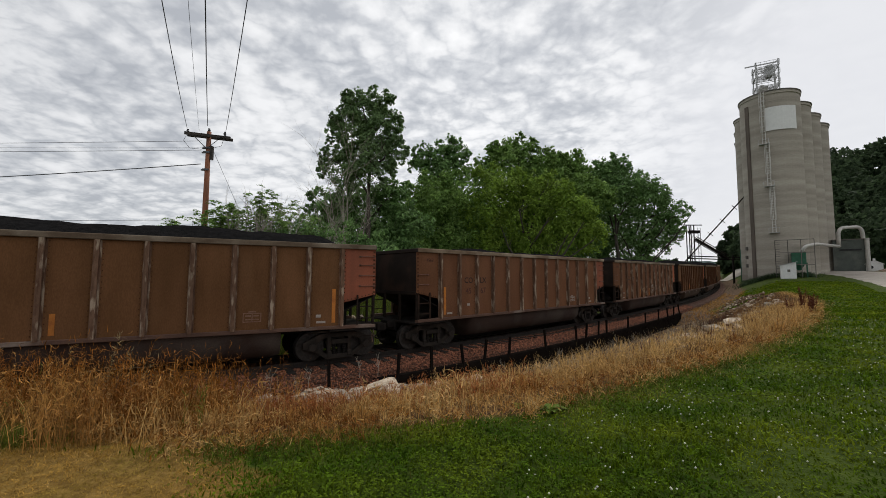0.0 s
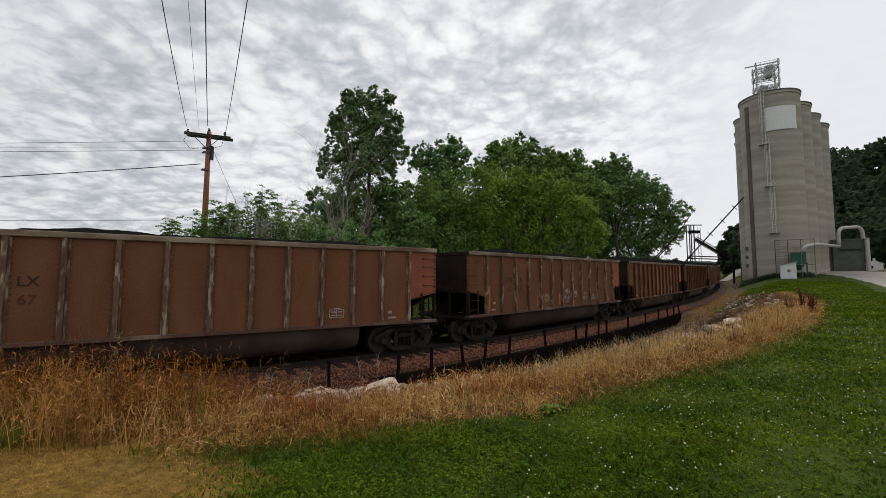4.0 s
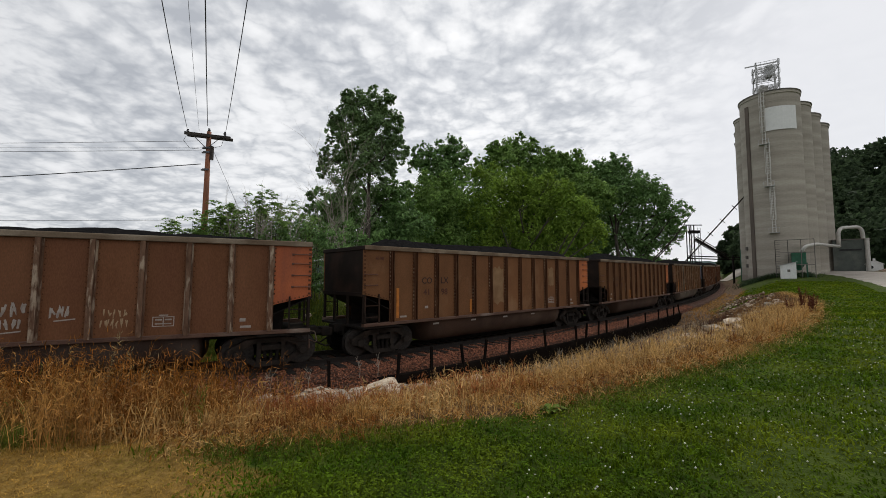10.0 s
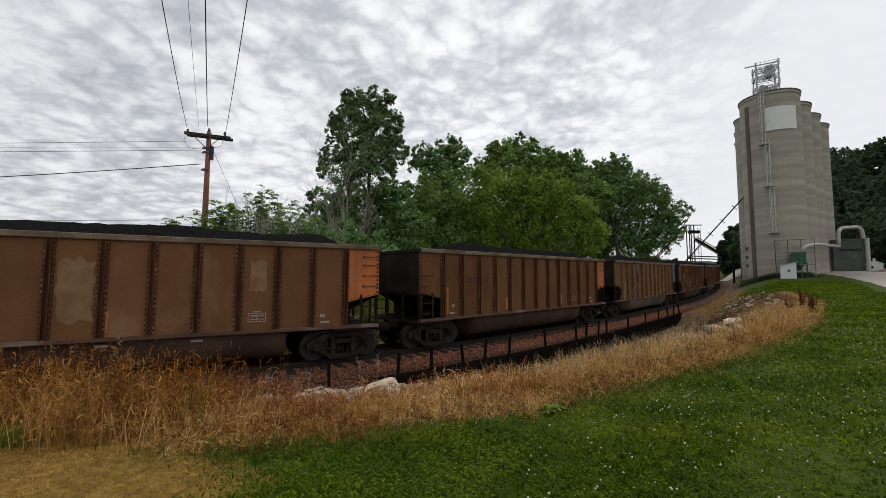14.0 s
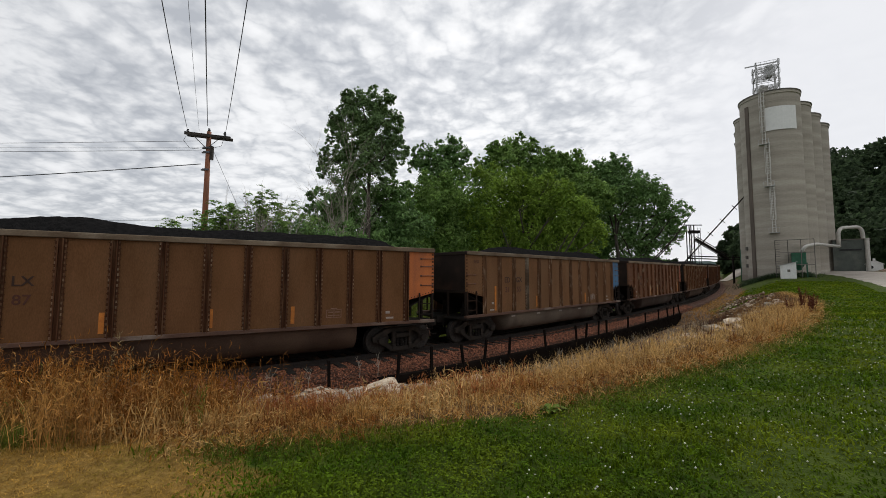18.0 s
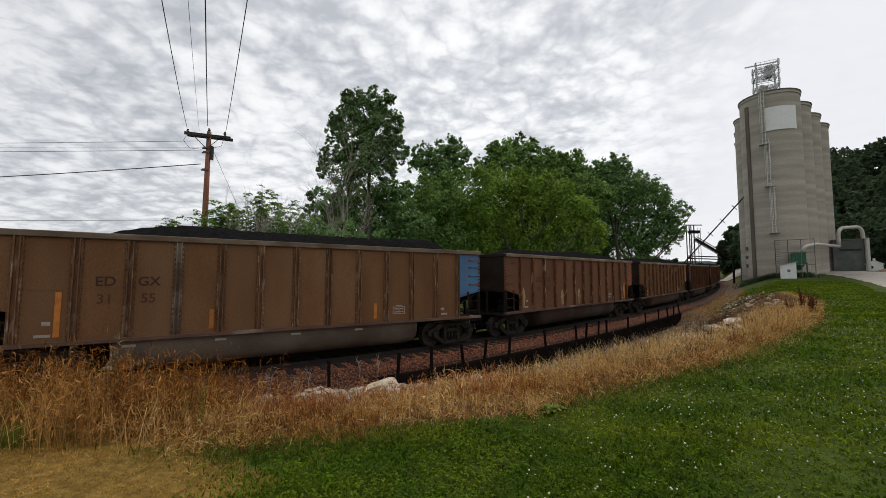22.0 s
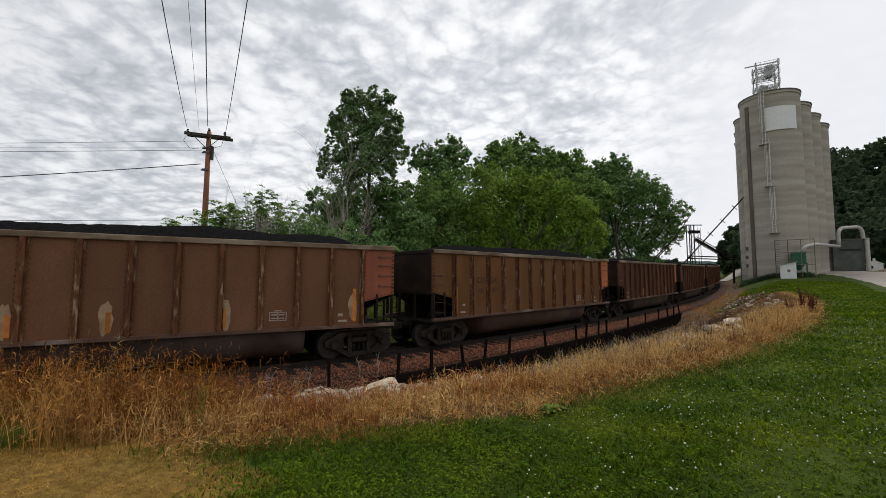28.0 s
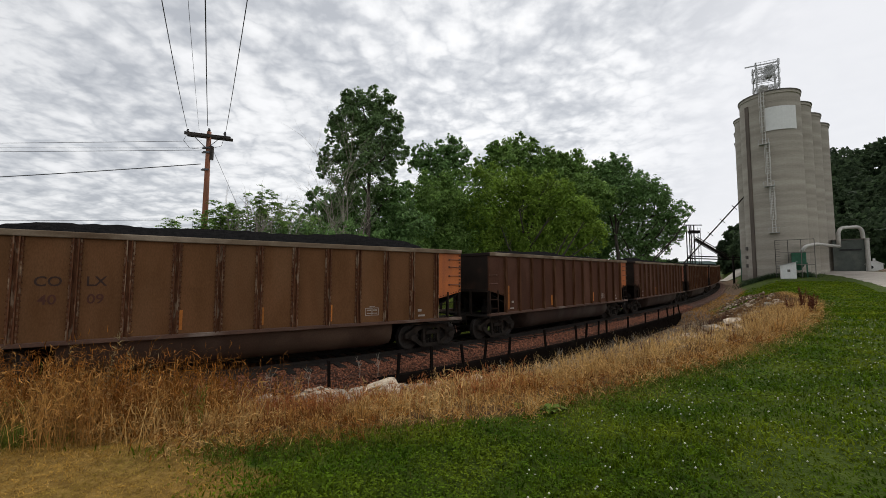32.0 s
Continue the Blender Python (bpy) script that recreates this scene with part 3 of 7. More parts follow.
part("ballast_shoulder", sweep([(-2.6, -1.3), (-2.5, -0.95), (-0.66, -0.38), (-0.6, -0.9)], -22, -2.5, 1.0, M["ballast"], "ballast_shoulder", True), track, "pink crushed-stone ballast")
for n0 in (HALF - 0.755, HALF + 0.755):
    prof = [(n0 - 0.07, -0.17), (n0 - 0.07, -0.155), (n0 - 0.012, -0.13), (n0 - 0.012, -0.045), (n0 - 0.036, -0.035), (n0 - 0.036, -0.004), (n0 - 0.028, 0), (n0 + 0.028, 0), (n0 + 0.036, -0.004), (n0 + 0.036, -0.035), (n0 + 0.012, -0.045), (n0 + 0.012, -0.13), (n0 + 0.07, -0.155), (n0 + 0.07, -0.17)]
    part("rail", sweep(prof, -58, 240, 1.0, M["rail"], "rail"), track, "dark steel rail")


def rock_mesh(seed, squash=0.7):
    """A broken quarry stone about a metre across: the hull of points in a rough block."""
    bm = bmesh.new()
    rr = random.Random(seed)
    for _ in range(22):
        p = [rr.uniform(-0.5, 0.5) for _ in range(3)]
        q = rr.randrange(3)
        p[q] = math.copysign(0.5 - rr.uniform(0, 0.05), p[q])
        p = Vector((p[0], p[1] * 0.85, p[2] * squash))
        if p.length > 0.62:
            p *= 0.62 / p.length
        bm.verts.new(p)
    res = bmesh.ops.convex_hull(bm, input=bm.verts)
    junk = [e for e in res["geom_interior"] if isinstance(e, bmesh.types.BMVert)]
    bmesh.ops.delete(bm, geom=junk, context="VERTS")
    me = bpy.data.meshes.new("stone")
    bm.to_mesh(me)
    bm.free()
    me.materials.append(M["limestone"])
    return me


ROCKS = [rock_mesh(k, 0.55 + 0.07 * (k % 4)) for k in range(14)]

# the low timber bridge beside the lawn: edge beam, marker posts, black sheet as painted shadow
bridge = empty("bridge", track_pose(10, -0.8, 0), "low dark timber railway bridge with leaning edge posts", "bridge", kind="structure")
inv = bridge.matrix_basis.inverted()
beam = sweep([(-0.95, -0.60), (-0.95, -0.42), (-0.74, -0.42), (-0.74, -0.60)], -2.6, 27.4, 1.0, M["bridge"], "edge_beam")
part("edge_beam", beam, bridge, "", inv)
# a black sheet below the beam paints the shadow under the deck
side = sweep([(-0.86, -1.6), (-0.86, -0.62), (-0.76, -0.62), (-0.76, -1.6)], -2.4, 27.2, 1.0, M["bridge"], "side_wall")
part("side_wall", side, bridge, "black sheet standing for the shadow gap under the bridge edge", inv)
post_me = Mesh().box((-0.045, -0.045, -0.35), (0.045, 0.045, 0.62), 0.012).make("post", M["bridge"])
rr = random.Random(4)
for s in (-4.0, -1.8, -0.5, 0.9, 2.0, 3.4, 5.9, 8.6, 9.6, 11.0, 12.0, 15.1, 18.2, 21.0, 23.3, 25.0, 26.8):
    part("post", post_me, bridge, "", inv @ track_pose(s, -0.92, -0.30 + rr.uniform(-0.06, 0.04)) @ pose(0, 0, 0, rr.uniform(-7, 7), rr.uniform(-7, 7), rr.uniform(-25, 25)))


# ---- coal cars ----
CAR = 16.18
END = 7.22
TRUCK = 6.05
RIBS = [-6.1 + 12.2 / 12 * i for i in range(13)]
CACHE = {}


def cached(key, build):
    if key not in CACHE:
        CACHE[key] = build()
    return CACHE[key]


def panel_mesh(mat, w):
    m = Mesh().box((0.0, 0.0, 1.16), (w, 0.05, 3.60))
    m.box((0.0, -0.006, 2.36), (w, 0.0, 2.375))
    m.slot = 1
    for x in (0.115, w - 0.115):
        for i in range(17):
            z = 1.26 + i * 0.142
            m.box((x - 0.010, -0.011, z - 0.014), (x + 0.010, 0.0, z + 0.014))
    return m.make("side_panel", mat, False, M["rivet"])


def end_panel_mesh(mat, side):
    """The short panel over the end platform, cut off aslant at the foot; side -1: the leading end."""
    a, b = (0.0, 1.12)
    out = [(a, 1.86), (b, 2.12), (b, 3.60), (a, 3.60)]
    m = Mesh().slab([(x * side, z) for x, z in out], 0.0, 0.05)
    m.slot = 1
    for i in range(11):
        z = 2.2 + i * 0.132
        m.box((side * 1.07 - 0.035, -0.016, z - 0.03), (side * 1.07 + 0.035, 0.0, z + 0.03))
        m.box((side * 0.1 - 0.017, -0.012, z - 0.022), (side * 0.1 + 0.017, 0.0, z + 0.022))
    for i in range(9):
        x = 0.1 + i * 0.115
        z = 1.86 + 0.26 * x / 1.12 + 0.05
        m.box((side * x - 0.02, -0.012, z - 0.018), (side * x + 0.02, 0.0, z + 0.018))
    return m.make("end_panel", mat, False, M["rivet"])


def rib_mesh(mat, wide):
    m = Mesh()
    if wide:
        m.slab([(-0.105, 1.15), (0.105, 1.15), (0.105, 3.59), (-0.105, 3.59)], -0.03, 0.0)
        for x in (-0.05, 0.05):
            m.slab([(x - 0.012, 1.14), (x + 0.012, 1.14), (x + 0.012, 3.60), (x - 0.012, 3.60)], -0.10, -0.028)
        m.slot = 1
        for x in (-0.084, 0.084):
            for i in range(18):
                z = 1.22 + i * 0.137
                m.box((x - 0.016, -0.044, z - 0.032), (x + 0.016, -0.029, z + 0.032))
    else:
        m.slab([(-0.085, 1.16), (0.085, 1.16), (0.085, 3.58), (-0.085, 3.58)], -0.012, 0.0)
        m.slab([(-0.05, 1.14), (0.05, 1.14), (0.05, 3.60), (-0.05, 3.60)], -0.12, -0.011)
    return m.make("rib", mat, False, M["rib_edge"])


def frame_mesh():
    """A cast truck side frame with its two openings and pedestals."""
    m = Mesh()
    y0, y1 = -0.07, 0.07
    m.slab([(-1.18, 0.60), (-1.18, 0.44), (-1.0, 0.40), (-0.62, 0.66), (-0.45, 0.74), (0.45, 0.74), (0.62, 0.66), (1.0, 0.40), (1.18, 0.44), (1.18, 0.60), (0.72, 0.84), (0.4, 0.88), (-0.4, 0.88), (-0.72, 0.84)], y0, y1)
    m.slab([(-1.0, 0.44), (-0.86, 0.50), (-0.38, 0.20), (0.38, 0.20), (0.86, 0.50), (1.0, 0.44), (0.42, 0.06), (-0.42, 0.06)], y0 - 0.004, y1 + 0.004)
    m.box((-0.40, y0 + 0.01, 0.15), (-0.28, y1 - 0.01, 0.78))
    m.box((0.28, y0 + 0.01, 0.15), (0.40, y1 - 0.01, 0.78))
    m.box((-0.28, y0 - 0.05, 0.52), (0.28, y1 + 0.02, 0.68), 0.02)
    for x in (-0.89, 0.89):
        m.lathe([(0.10, 0.0), (0.125, 0.02), (0.125, 0.16), (0.10, 0.18)], 12, "y", (x, y0 + 0.06, 0.46))
        m.box((x - 0.15, y0 - 0.004, 0.36), (x + 0.15, y1 + 0.004, 0.60), 0.02)
        m.slab([(x - 0.20, 0.60), (x + 0.20, 0.60), (x + 0.16, 0.70), (x - 0.16, 0.70)], y0 - 0.008, y1 + 0.008)
    m.box((-0.95, y0 - 0.01, 0.90), (0.95, y1 - 0.02, 0.965), 0.012)
    for x in (-0.34, 0.34):
        m.box((x - 0.075, y0 - 0.03, 0.12), (x + 0.075, y1 - 0.0, 0.30), 0.015)
    return m.make("side_frame", M["truck"])


def wheelset_mesh():
    m = Mesh()
    m.lathe([(0.085, -0.98), (0.085, 0.98)], 10, "y")
    for sgn in (-1, 1):
        prof = [(0.10, 0.66), (0.13, 0.66), (0.15, 0.74), (0.33, 0.735), (0.39, 0.69), (0.50, 0.68), (0.50, 0.71), (0.458, 0.73)]
        prof = [(r, -h) for r, h in prof] if sgn < 0 else prof[::-1]
        m.lathe(prof, 28, "y")
        m.slot = 1
        m.lathe([(0.425, -0.845), (0.455, -0.84), (0.46, -0.735), (0.41, -0.735)] if sgn < 0 else [(0.41, 0.735), (0.46, 0.735), (0.455, 0.84), (0.425, 0.845)], 28, "y")
        m.slot = 0
        for k in range(3):
            t = 2 * math.pi * k / 3
            m.lathe([(0.03, -0.012), (0.03, 0.012)], 6, "y", (0.24 * math.cos(t), sgn * 0.745, 0.24 * math.sin(t)))
    return m.make("wheelset", M["wheel"], False, M["tread"])


def coal_mesh(seed, heap, lead):
    """A rounded, lumpy load that rises over the sides a little way from the ends."""
    r2 = random.Random(seed)
    nx, ny = 60, 12
    hump = [(r2.uniform(-6, 6), r2.uniform(0.03, 0.10), r2.uniform(0.9, 2.0)) for _ in range(5)]
    v, f = [], []
    for i in range(nx + 1):
        x = -7.0 + 14.0 * i / nx
        e = min(1.0, max(0.0, (7.0 - abs(x)) / (1.7 if x > 0 else lead)))
        crest = 0.10 + heap * e * e * (3 - 2 * e) + sum(h * math.exp(-((x - c) / w) ** 2) for c, h, w in hump) * e
        for j in range(ny + 1):
            y = -1.46 + 2.92 * j / ny
            q = 1 - (y / 1.46) ** 2
            v.append((x, y, 3.50 + crest * q ** 0.7 - 0.2 * (1 - e) * (1 - q) + (r2.uniform(-0.035, 0.035) if 0 < j < ny else 0)))
    for i in range(nx):
        for j in range(ny):
            a = i * (ny + 1) + j
            f.append((a, a + ny + 1, a + ny + 2, a + 1))
    return Mesh().add(v, f).make("coal_load", M["coal"])


def body_inner_mesh():
    """Floor, sloping end sheets and the far inside of the box."""
    m = Mesh()
    for sgn in (-1, 1):
        m.slab([(sgn * 7.14, 2.05), (sgn * 7.18, 2.05), (sgn * 5.2, 1.12), (sgn * 5.1, 1.12)], -1.46, 1.46)
        m.slab([(sgn * 5.1, 1.04), (sgn * 6.5, 1.04), (sgn * 6.5, 1.72), (sgn * 5.3, 1.16)], -0.62, -0.58)
        m.slab([(sgn * 5.1, 1.04), (sgn * 6.5, 1.04), (sgn * 6.5, 1.72), (sgn * 5.3, 1.16)], 0.58, 0.62)
    m.box((-5.2, -1.46, 1.06), (5.2, 1.46, 1.12))
    m.box((-7.6, -0.22, 0.80), (7.6, 0.22, 1.06), 0.02)
    return m.make("underframe", M["soot"])


def end_wall_mesh(sgn):
    m = Mesh()
    xa, xb = (7.15, END - 0.015)
    m.box((min(sgn * xa, sgn * xb), -1.47, 2.05), (max(sgn * xa, sgn * xb), 1.47, 3.6))
    return m.make("end_wall", M["end_wall"])


def tub_mesh(mat):
    sec = [(-1.44, 1.10), (-1.42, 0.80), (-1.34, 0.50), (-1.15, 0.30), (-0.8, 0.22), (0.8, 0.22), (1.15, 0.30), (1.34, 0.50), (1.42, 0.80), (1.44, 1.10)]
    m = Mesh()
    xs = (-4.35, -4.05, 4.05, 4.35)
    k = len(sec)
    v = []
    for x, lift in zip(xs, (0.06, 0, 0, 0.06)):
        v += [(x, y, min(1.1, z + lift * (1.1 - z))) for y, z in sec]
    f = [tuple(range(k)), tuple(range(4 * k - 1, 3 * k - 1, -1))]
    for i in range(3):
        for j in range(k - 1):
            f.append((i * k + j, i * k + k + j, i * k + k + j + 1, i * k + j + 1))
    m.add(v, f)
    return m.make("tub", mat, True)


def ladder_mesh(sgn):
    """The steps and uprights under the end panel, with the end posts of the platform."""
    m = Mesh()
    y = -0.015
    for x in (6.62, 7.16):
        m.box((sgn * x - 0.024, y - 0.02, 1.02), (sgn * x + 0.024, y + 0.02, 2.12))
    for z in (1.0, 1.36, 1.74):
        m.box((sgn * 6.89 - 0.27, y - 0.015, z - 0.016), (sgn * 6.89 + 0.27, y + 0.015, z + 0.016))
    m.tube([(sgn * 6.62, y, 1.06), (sgn * 6.62, y, 0.80), (sgn * 7.16, y, 0.80), (sgn * 7.16, y, 1.06)], 0.016, 5)
    return m.make("ladder", M["end_wall"])


def grab_mesh():
    m = Mesh()
    m.tube([(-0.24, 0.0, 0), (-0.24, -0.06, 0), (0.24, -0.06, 0), (0.24, 0.0, 0)], 0.016, 5)
    m.box((-0.275, -0.012, -0.03), (-0.205, 0.0, 0.03))
    m.box((0.205, -0.012, -0.03), (0.275, 0.0, 0.03))
    return m.make("grab_iron", M["grab"])


def coupler_mesh():
    m = Mesh()
    m.box((0.0, -0.075, -0.08), (0.62, 0.075, 0.08), 0.02)
    m.box((0.56, -0.16, -0.15), (0.86, 0.14, 0.15), 0.04)
    m.box((0.80, -0.17, -0.14), (0.93, -0.05, 0.14), 0.03)
    m.box((0.0, -0.24, -0.2), (0.10, 0.24, 0.2), 0.02)
    return m.make("coupler", M["soot"])


def hose_mesh():
    m = Mesh()
    m.tube([(0, 0, 0), (0.22, -0.03, -0.04), (0.45, -0.04, -0.2), (0.66, -0.02, -0.30), (0.82, 0, -0.28)], 0.028, 6)
    return m.make("air_hose", M["soot"])


def lever_mesh():
    m = Mesh()
    m.tube([(-0.1, -0.32, 0.25), (0.3, -0.42, 0.2), (0.36, -0.42, -0.1), (0.3, -0.6, -0.12), (0.05, -1.1, 0.05), (0.05, -1.2, -0.2)], 0.018, 5)
    return m.make("uncoupling_lever", M["sill"])


def strokes(seed, w, h, mat, thick=0.019):
    """A row of quick angular spray strokes that spells nothing."""
    r2 = random.Random(seed)
    m = Mesh()
    n = max(2, round(w / (h * 0.42)))
    for i in range(n):
        x = w * ((i + 0.5) / n - 0.5)
        q = w / n * 0.42
        pts = [(x + r2.uniform(-1, 1) * q, 0.0, h * r2.uniform(0.25, 0.5))]
        for k in range(r2.randrange(2, 5)):
            up = 1 if k % 2 else -1
            pts.append((x + r2.uniform(-1, 1) * q, 0.0, up * h * r2.uniform(0.1, 0.5)))
        fine = []
        for a, b in zip(pts, pts[1:]):
            a, b = Vector(a), Vector(b)
            bow = Vector((r2.uniform(-0.25, 0.25) * q, 0, 0))
            fine += [a, a.lerp(b, 0.5) + bow]
        m.tube(fine + [Vector(pts[-1])], thick, 4)
    m.v = [(a, b * 0.25, c) for a, b, c in m.v]
    return m.make("scrawl", mat)


# what sets each car apart: paint, ribs (wide?), trailing end panel, tub, marks, car number's two halves
PLAIN = dict(paint="brown", rib="rib_plain", wide=False, end="red_end", tub="tub", mark=None, top="", orange=(0.25, 3.8, 6.1, 8.3), extra="", heap=0.34, lead=3.2)
LOOKS = {
    -2: dict(paint="brown", rib="rib_worn"),
    -1: dict(paint="brown", rib="rib_pale", end="red_end", heap=0.52, orange=(3.25, 5.25, 11.77)),
    0: dict(paint="red_brown", rib="rib_pale", heap=0.24, end="red_end", mark=("CO", "LX", "45", "67"), top="4567", orange=(0.25,)),
    1: dict(paint="red_brown", rib="rib_pale", end="scarlet", heap=0.32, mark=("CO", "LX", "45", "54"), top="4554", orange=(0.22, 3.78, 5.8), extra="scrawl"),
    2: dict(paint="patched", wide=True, lead=1.7, heap=0.47, end="orange", tub="tub_brown", mark=("CO", "LX", "41", "98"), top="4198", orange=(0.25, 3.82, 6.12), extra="patch"),
    3: dict(paint="brown", wide=True, heap=0.50, end="orange", tub="tub_brown", mark=("CO", "LX", "41", "87"), orange=(0.25, 3.82, 6.12, 8.25)),
    4: dict(paint="tan_brown", rib="rib_tan", wide=True, lead=5.0, heap=0.54, end="blue", tub="tub_grey", mark=("ED", "GX", "31", "55"), top="3155", orange=(0.72, 3.8, 6.05, 8.6)),
    5: dict(paint="plum_brown", rib="rib_worn", lead=2.4, heap=0.46, end="red_end", mark=("CO", "LX", "46", "95"), top="4695", orange=(0.2, 3.82, 5.6, 8.1, 11.76), extra="smear"),
    6: dict(paint="brown", rib="rib_worn", wide=True, lead=1.9, heap=0.47, end="orange", tub="tub_brown", mark=("CO", "LX", "40", "09"), orange=(0.16, 4.12, 6.1, 8.1)),
    # the far cars: their dimmer lighting is put into the paint colour
    7: dict(paint="shaded_brown", end="orange"),
    8: dict(paint="shaded_brown", wide=True),
    9: dict(paint="shaded_brown", wide=True, end="orange"),
    11: dict(paint="shaded_brown"),
    12: dict(paint="shaded_brown", wide=True),
    10: dict(paint="shaded_brown", end="orange"),
}
NAMES = {"brown": "dusty brown", "tan_brown": "dusty light brown", "red_brown": "rusty red-brown", "plum_brown": "dull plum-brown", "shaded_brown": "shade-darkened brown", "patched": "brown paint-patched"}
ENDS = {"orange": "an orange", "red_end": "a dull red", "scarlet": "a faded scarlet", "blue": "a blue"}
MOVING = []


def coal_car(k):
    c = dict(PLAIN, **LOOKS.get(k, {}))
    note = {"scrawl": ", scrawled paint", "smear": ", pale smears"}.get(c["extra"], "")
    car = empty("coal_car", Matrix.Identity(4), f"{NAMES[c['paint']]} ribbed steel coal car, {ENDS[c['end']].split(' ', 1)[1]} end{note}", "coal car", "coal train")
    rng = random.Random(50 + k)
    paint = M[c["paint"]]
    for face in (0, 1):
        turn = Matrix.Identity(4) if face == 0 else Matrix.Rotation(math.pi, 4, "Z")

        def put(name, mesh, x, y, z, label=""):
            return part(name, mesh, car, label, turn @ Matrix.Translation((x, y, z)))

        w = 12.2 / 12
        me = cached(("panel", c["paint"]), lambda: panel_mesh(paint, w))
        for i in range(12):
            put("side_panel", me, RIBS[i], -1.505, 0)
        lead = cached(("end", c["paint"], -1), lambda: end_panel_mesh(paint, -1))
        trail = cached(("end", c["end"], 1), lambda: end_panel_mesh(M[c["end"]], 1))
        if face:
            lead = cached(("end", c["end"], -1), lambda: end_panel_mesh(M[c["end"]], -1))
            trail = cached(("end", c["paint"], 1), lambda: end_panel_mesh(paint, 1))
        put("end_panel", lead, -6.1, -1.505, 0)
        put("end_panel", trail, 6.1, -1.505, 0, f"{ENDS[c['end']].split(' ', 1)[1]} painted end panel")
        me = cached(("rib", c["rib"], c["wide"]), lambda: rib_mesh(M[c["rib"]], c["wide"]))
        for i, x in enumerate(RIBS):
            if k == 4 and i == 3 and face == 0:
                put("rib", rib_mesh(M["chord"], True), x, -1.505, 0, "pale scraped rib")
            else:
                put("rib", me, x, -1.505, 0)
        put("top_chord", cached("chord", lambda: Mesh().box((-END, -0.075, 3.60), (END, 0.06, 3.75), 0.015).make("top_chord", M["chord"])), 0, -1.52, 0, "dusty grey top rail")
        put("side_sill", cached("sill", lambda: Mesh().box((-END, -0.09, 1.055), (END, 0.10, 1.16), 0.012).make("side_sill", M["sill"])), 0, -1.505, 0)
        for sgn in (-1, 1):
            put("ladder", cached(("ladder", sgn), lambda: ladder_mesh(sgn)), 0, -1.52, 0)
            gm = cached("grab", grab_mesh)
            zs = (2.42, 2.78) if sgn < 0 else (2.40, 2.74, 3.08, 3.36)
            for z in zs:
                put("grab_iron", gm, sgn * 6.93, -1.507, z)
            put("corner_post", cached(("corner", sgn), lambda: Mesh().box((-0.045, -0.01, 1.06), (0.035, 0.08, 3.60), 0.01).make("corner_post", M["end_wall"])), sgn * (END - 0.05), -1.49, 0)
    for sgn in (-1, 1):
        part("end_wall", cached(("wall", sgn), lambda: end_wall_mesh(sgn)), car, "sooty black end wall")
        for y in (-0.5, 0.5):
            part("end_post", cached("end_post", lambda: Mesh().box((-0.03, -0.05, 1.1), (0.03, 0.05, 2.1)).make("end_post", M["end_wall"])), car, "", pose(sgn * (END + 0.022), y, 0))
        part("end_beam", cached("end_beam", lambda: Mesh().box((-0.026, -1.46, 2.05), (0.026, 1.46, 2.17)).make("end_beam", M["end_wall"])), car, "", pose(sgn * (END + 0.012), 0, 0))
        part("end_chord", cached("end_chord", lambda: Mesh().box((-0.06, -1.58, 3.60), (0.06, 1.58, 3.74), 0.015).make("end_chord", M["end_wall"])), car, "", pose(sgn * (END - 0.04), 0, 0))
        part("end_platform", cached("platform", lambda: Mesh().box((-0.75, -1.55, 0.98), (0.75, 1.55, 1.05), 0.01).make("end_platform", M["soot"])), car, "", pose(sgn * 6.5, 0, 0))
        part("coupler", cached("coupler", coupler_mesh), car, "", pose(sgn * 7.18, 0, 0.86, 0, 0, 0 if sgn > 0 else 180))
        part("uncoupling_lever", cached("lever", lever_mesh), car, "", pose(sgn * 7.2, 0, 0.72, 0, 0, 0 if sgn > 0 else 180))
        part("air_hose", cached("hose", hose_mesh), car, "", pose(sgn * 7.2, -0.3 * sgn, 0.72, 0, 0, 0 if sgn > 0 else 180))
    part("underframe", cached("inner", body_inner_mesh), car)
    part("tub", cached(("tub", c["tub"]), lambda: tub_mesh(M[c["tub"]])), car, {"tub_grey": "dusty grey rounded tub floor", "tub_brown": "dusty brown rounded tub floor"}.get(c["tub"], "sooty rounded tub floor"))
    part("coal_load", coal_mesh(k, c["heap"], c["lead"]), car, "heaped black coal")
    part("brake_cylinder", cached("brake", lambda: Mesh().lathe([(0.13, -0.3), (0.16, -0.28), (0.16, 0.2), (0.05, 0.3)], 12, "x").make("brake_cylinder", M["soot"])), car, "", pose(-6.3, -0.7, 1.25))
    # marks on the near side
    yb = -1.513

    def mark(name, mesh, x, z, label=""):
        return part(name, mesh, car, label, pose(x, yb, z))

    for q in c["orange"]:
        x = RIBS[0] + q * w
        tall = 1.05 if q < 1 or q > 11 else 0.52
        mark("reflector", cached(("refl", tall), lambda: Mesh().box((-0.055, -0.004, 0), (0.055, 0.004, tall)).make("reflector", M["yellow"])), x, 1.26, "orange reflective strip")
    tag = cached("tag", lambda: Mesh().box((-0.14, -0.004, -0.032), (0.14, 0.004, 0.032)).make("stencil", M["white_mark"]))
    small = cached("tag2", lambda: Mesh().box((-0.075, -0.004, -0.045), (0.075, 0.004, 0.045)).make("stencil", M["white_mark"]))
    mark("stencil", tag, RIBS[0] + 0.5, 1.30)
    mark("stencil", small, RIBS[0] + rng.choice((0.55, 1.55)), 1.58)
    mark("stencil", tag, RIBS[11] + 0.40, 1.29)
    mark("stencil", small, RIBS[11] + 0.32, 1.48)

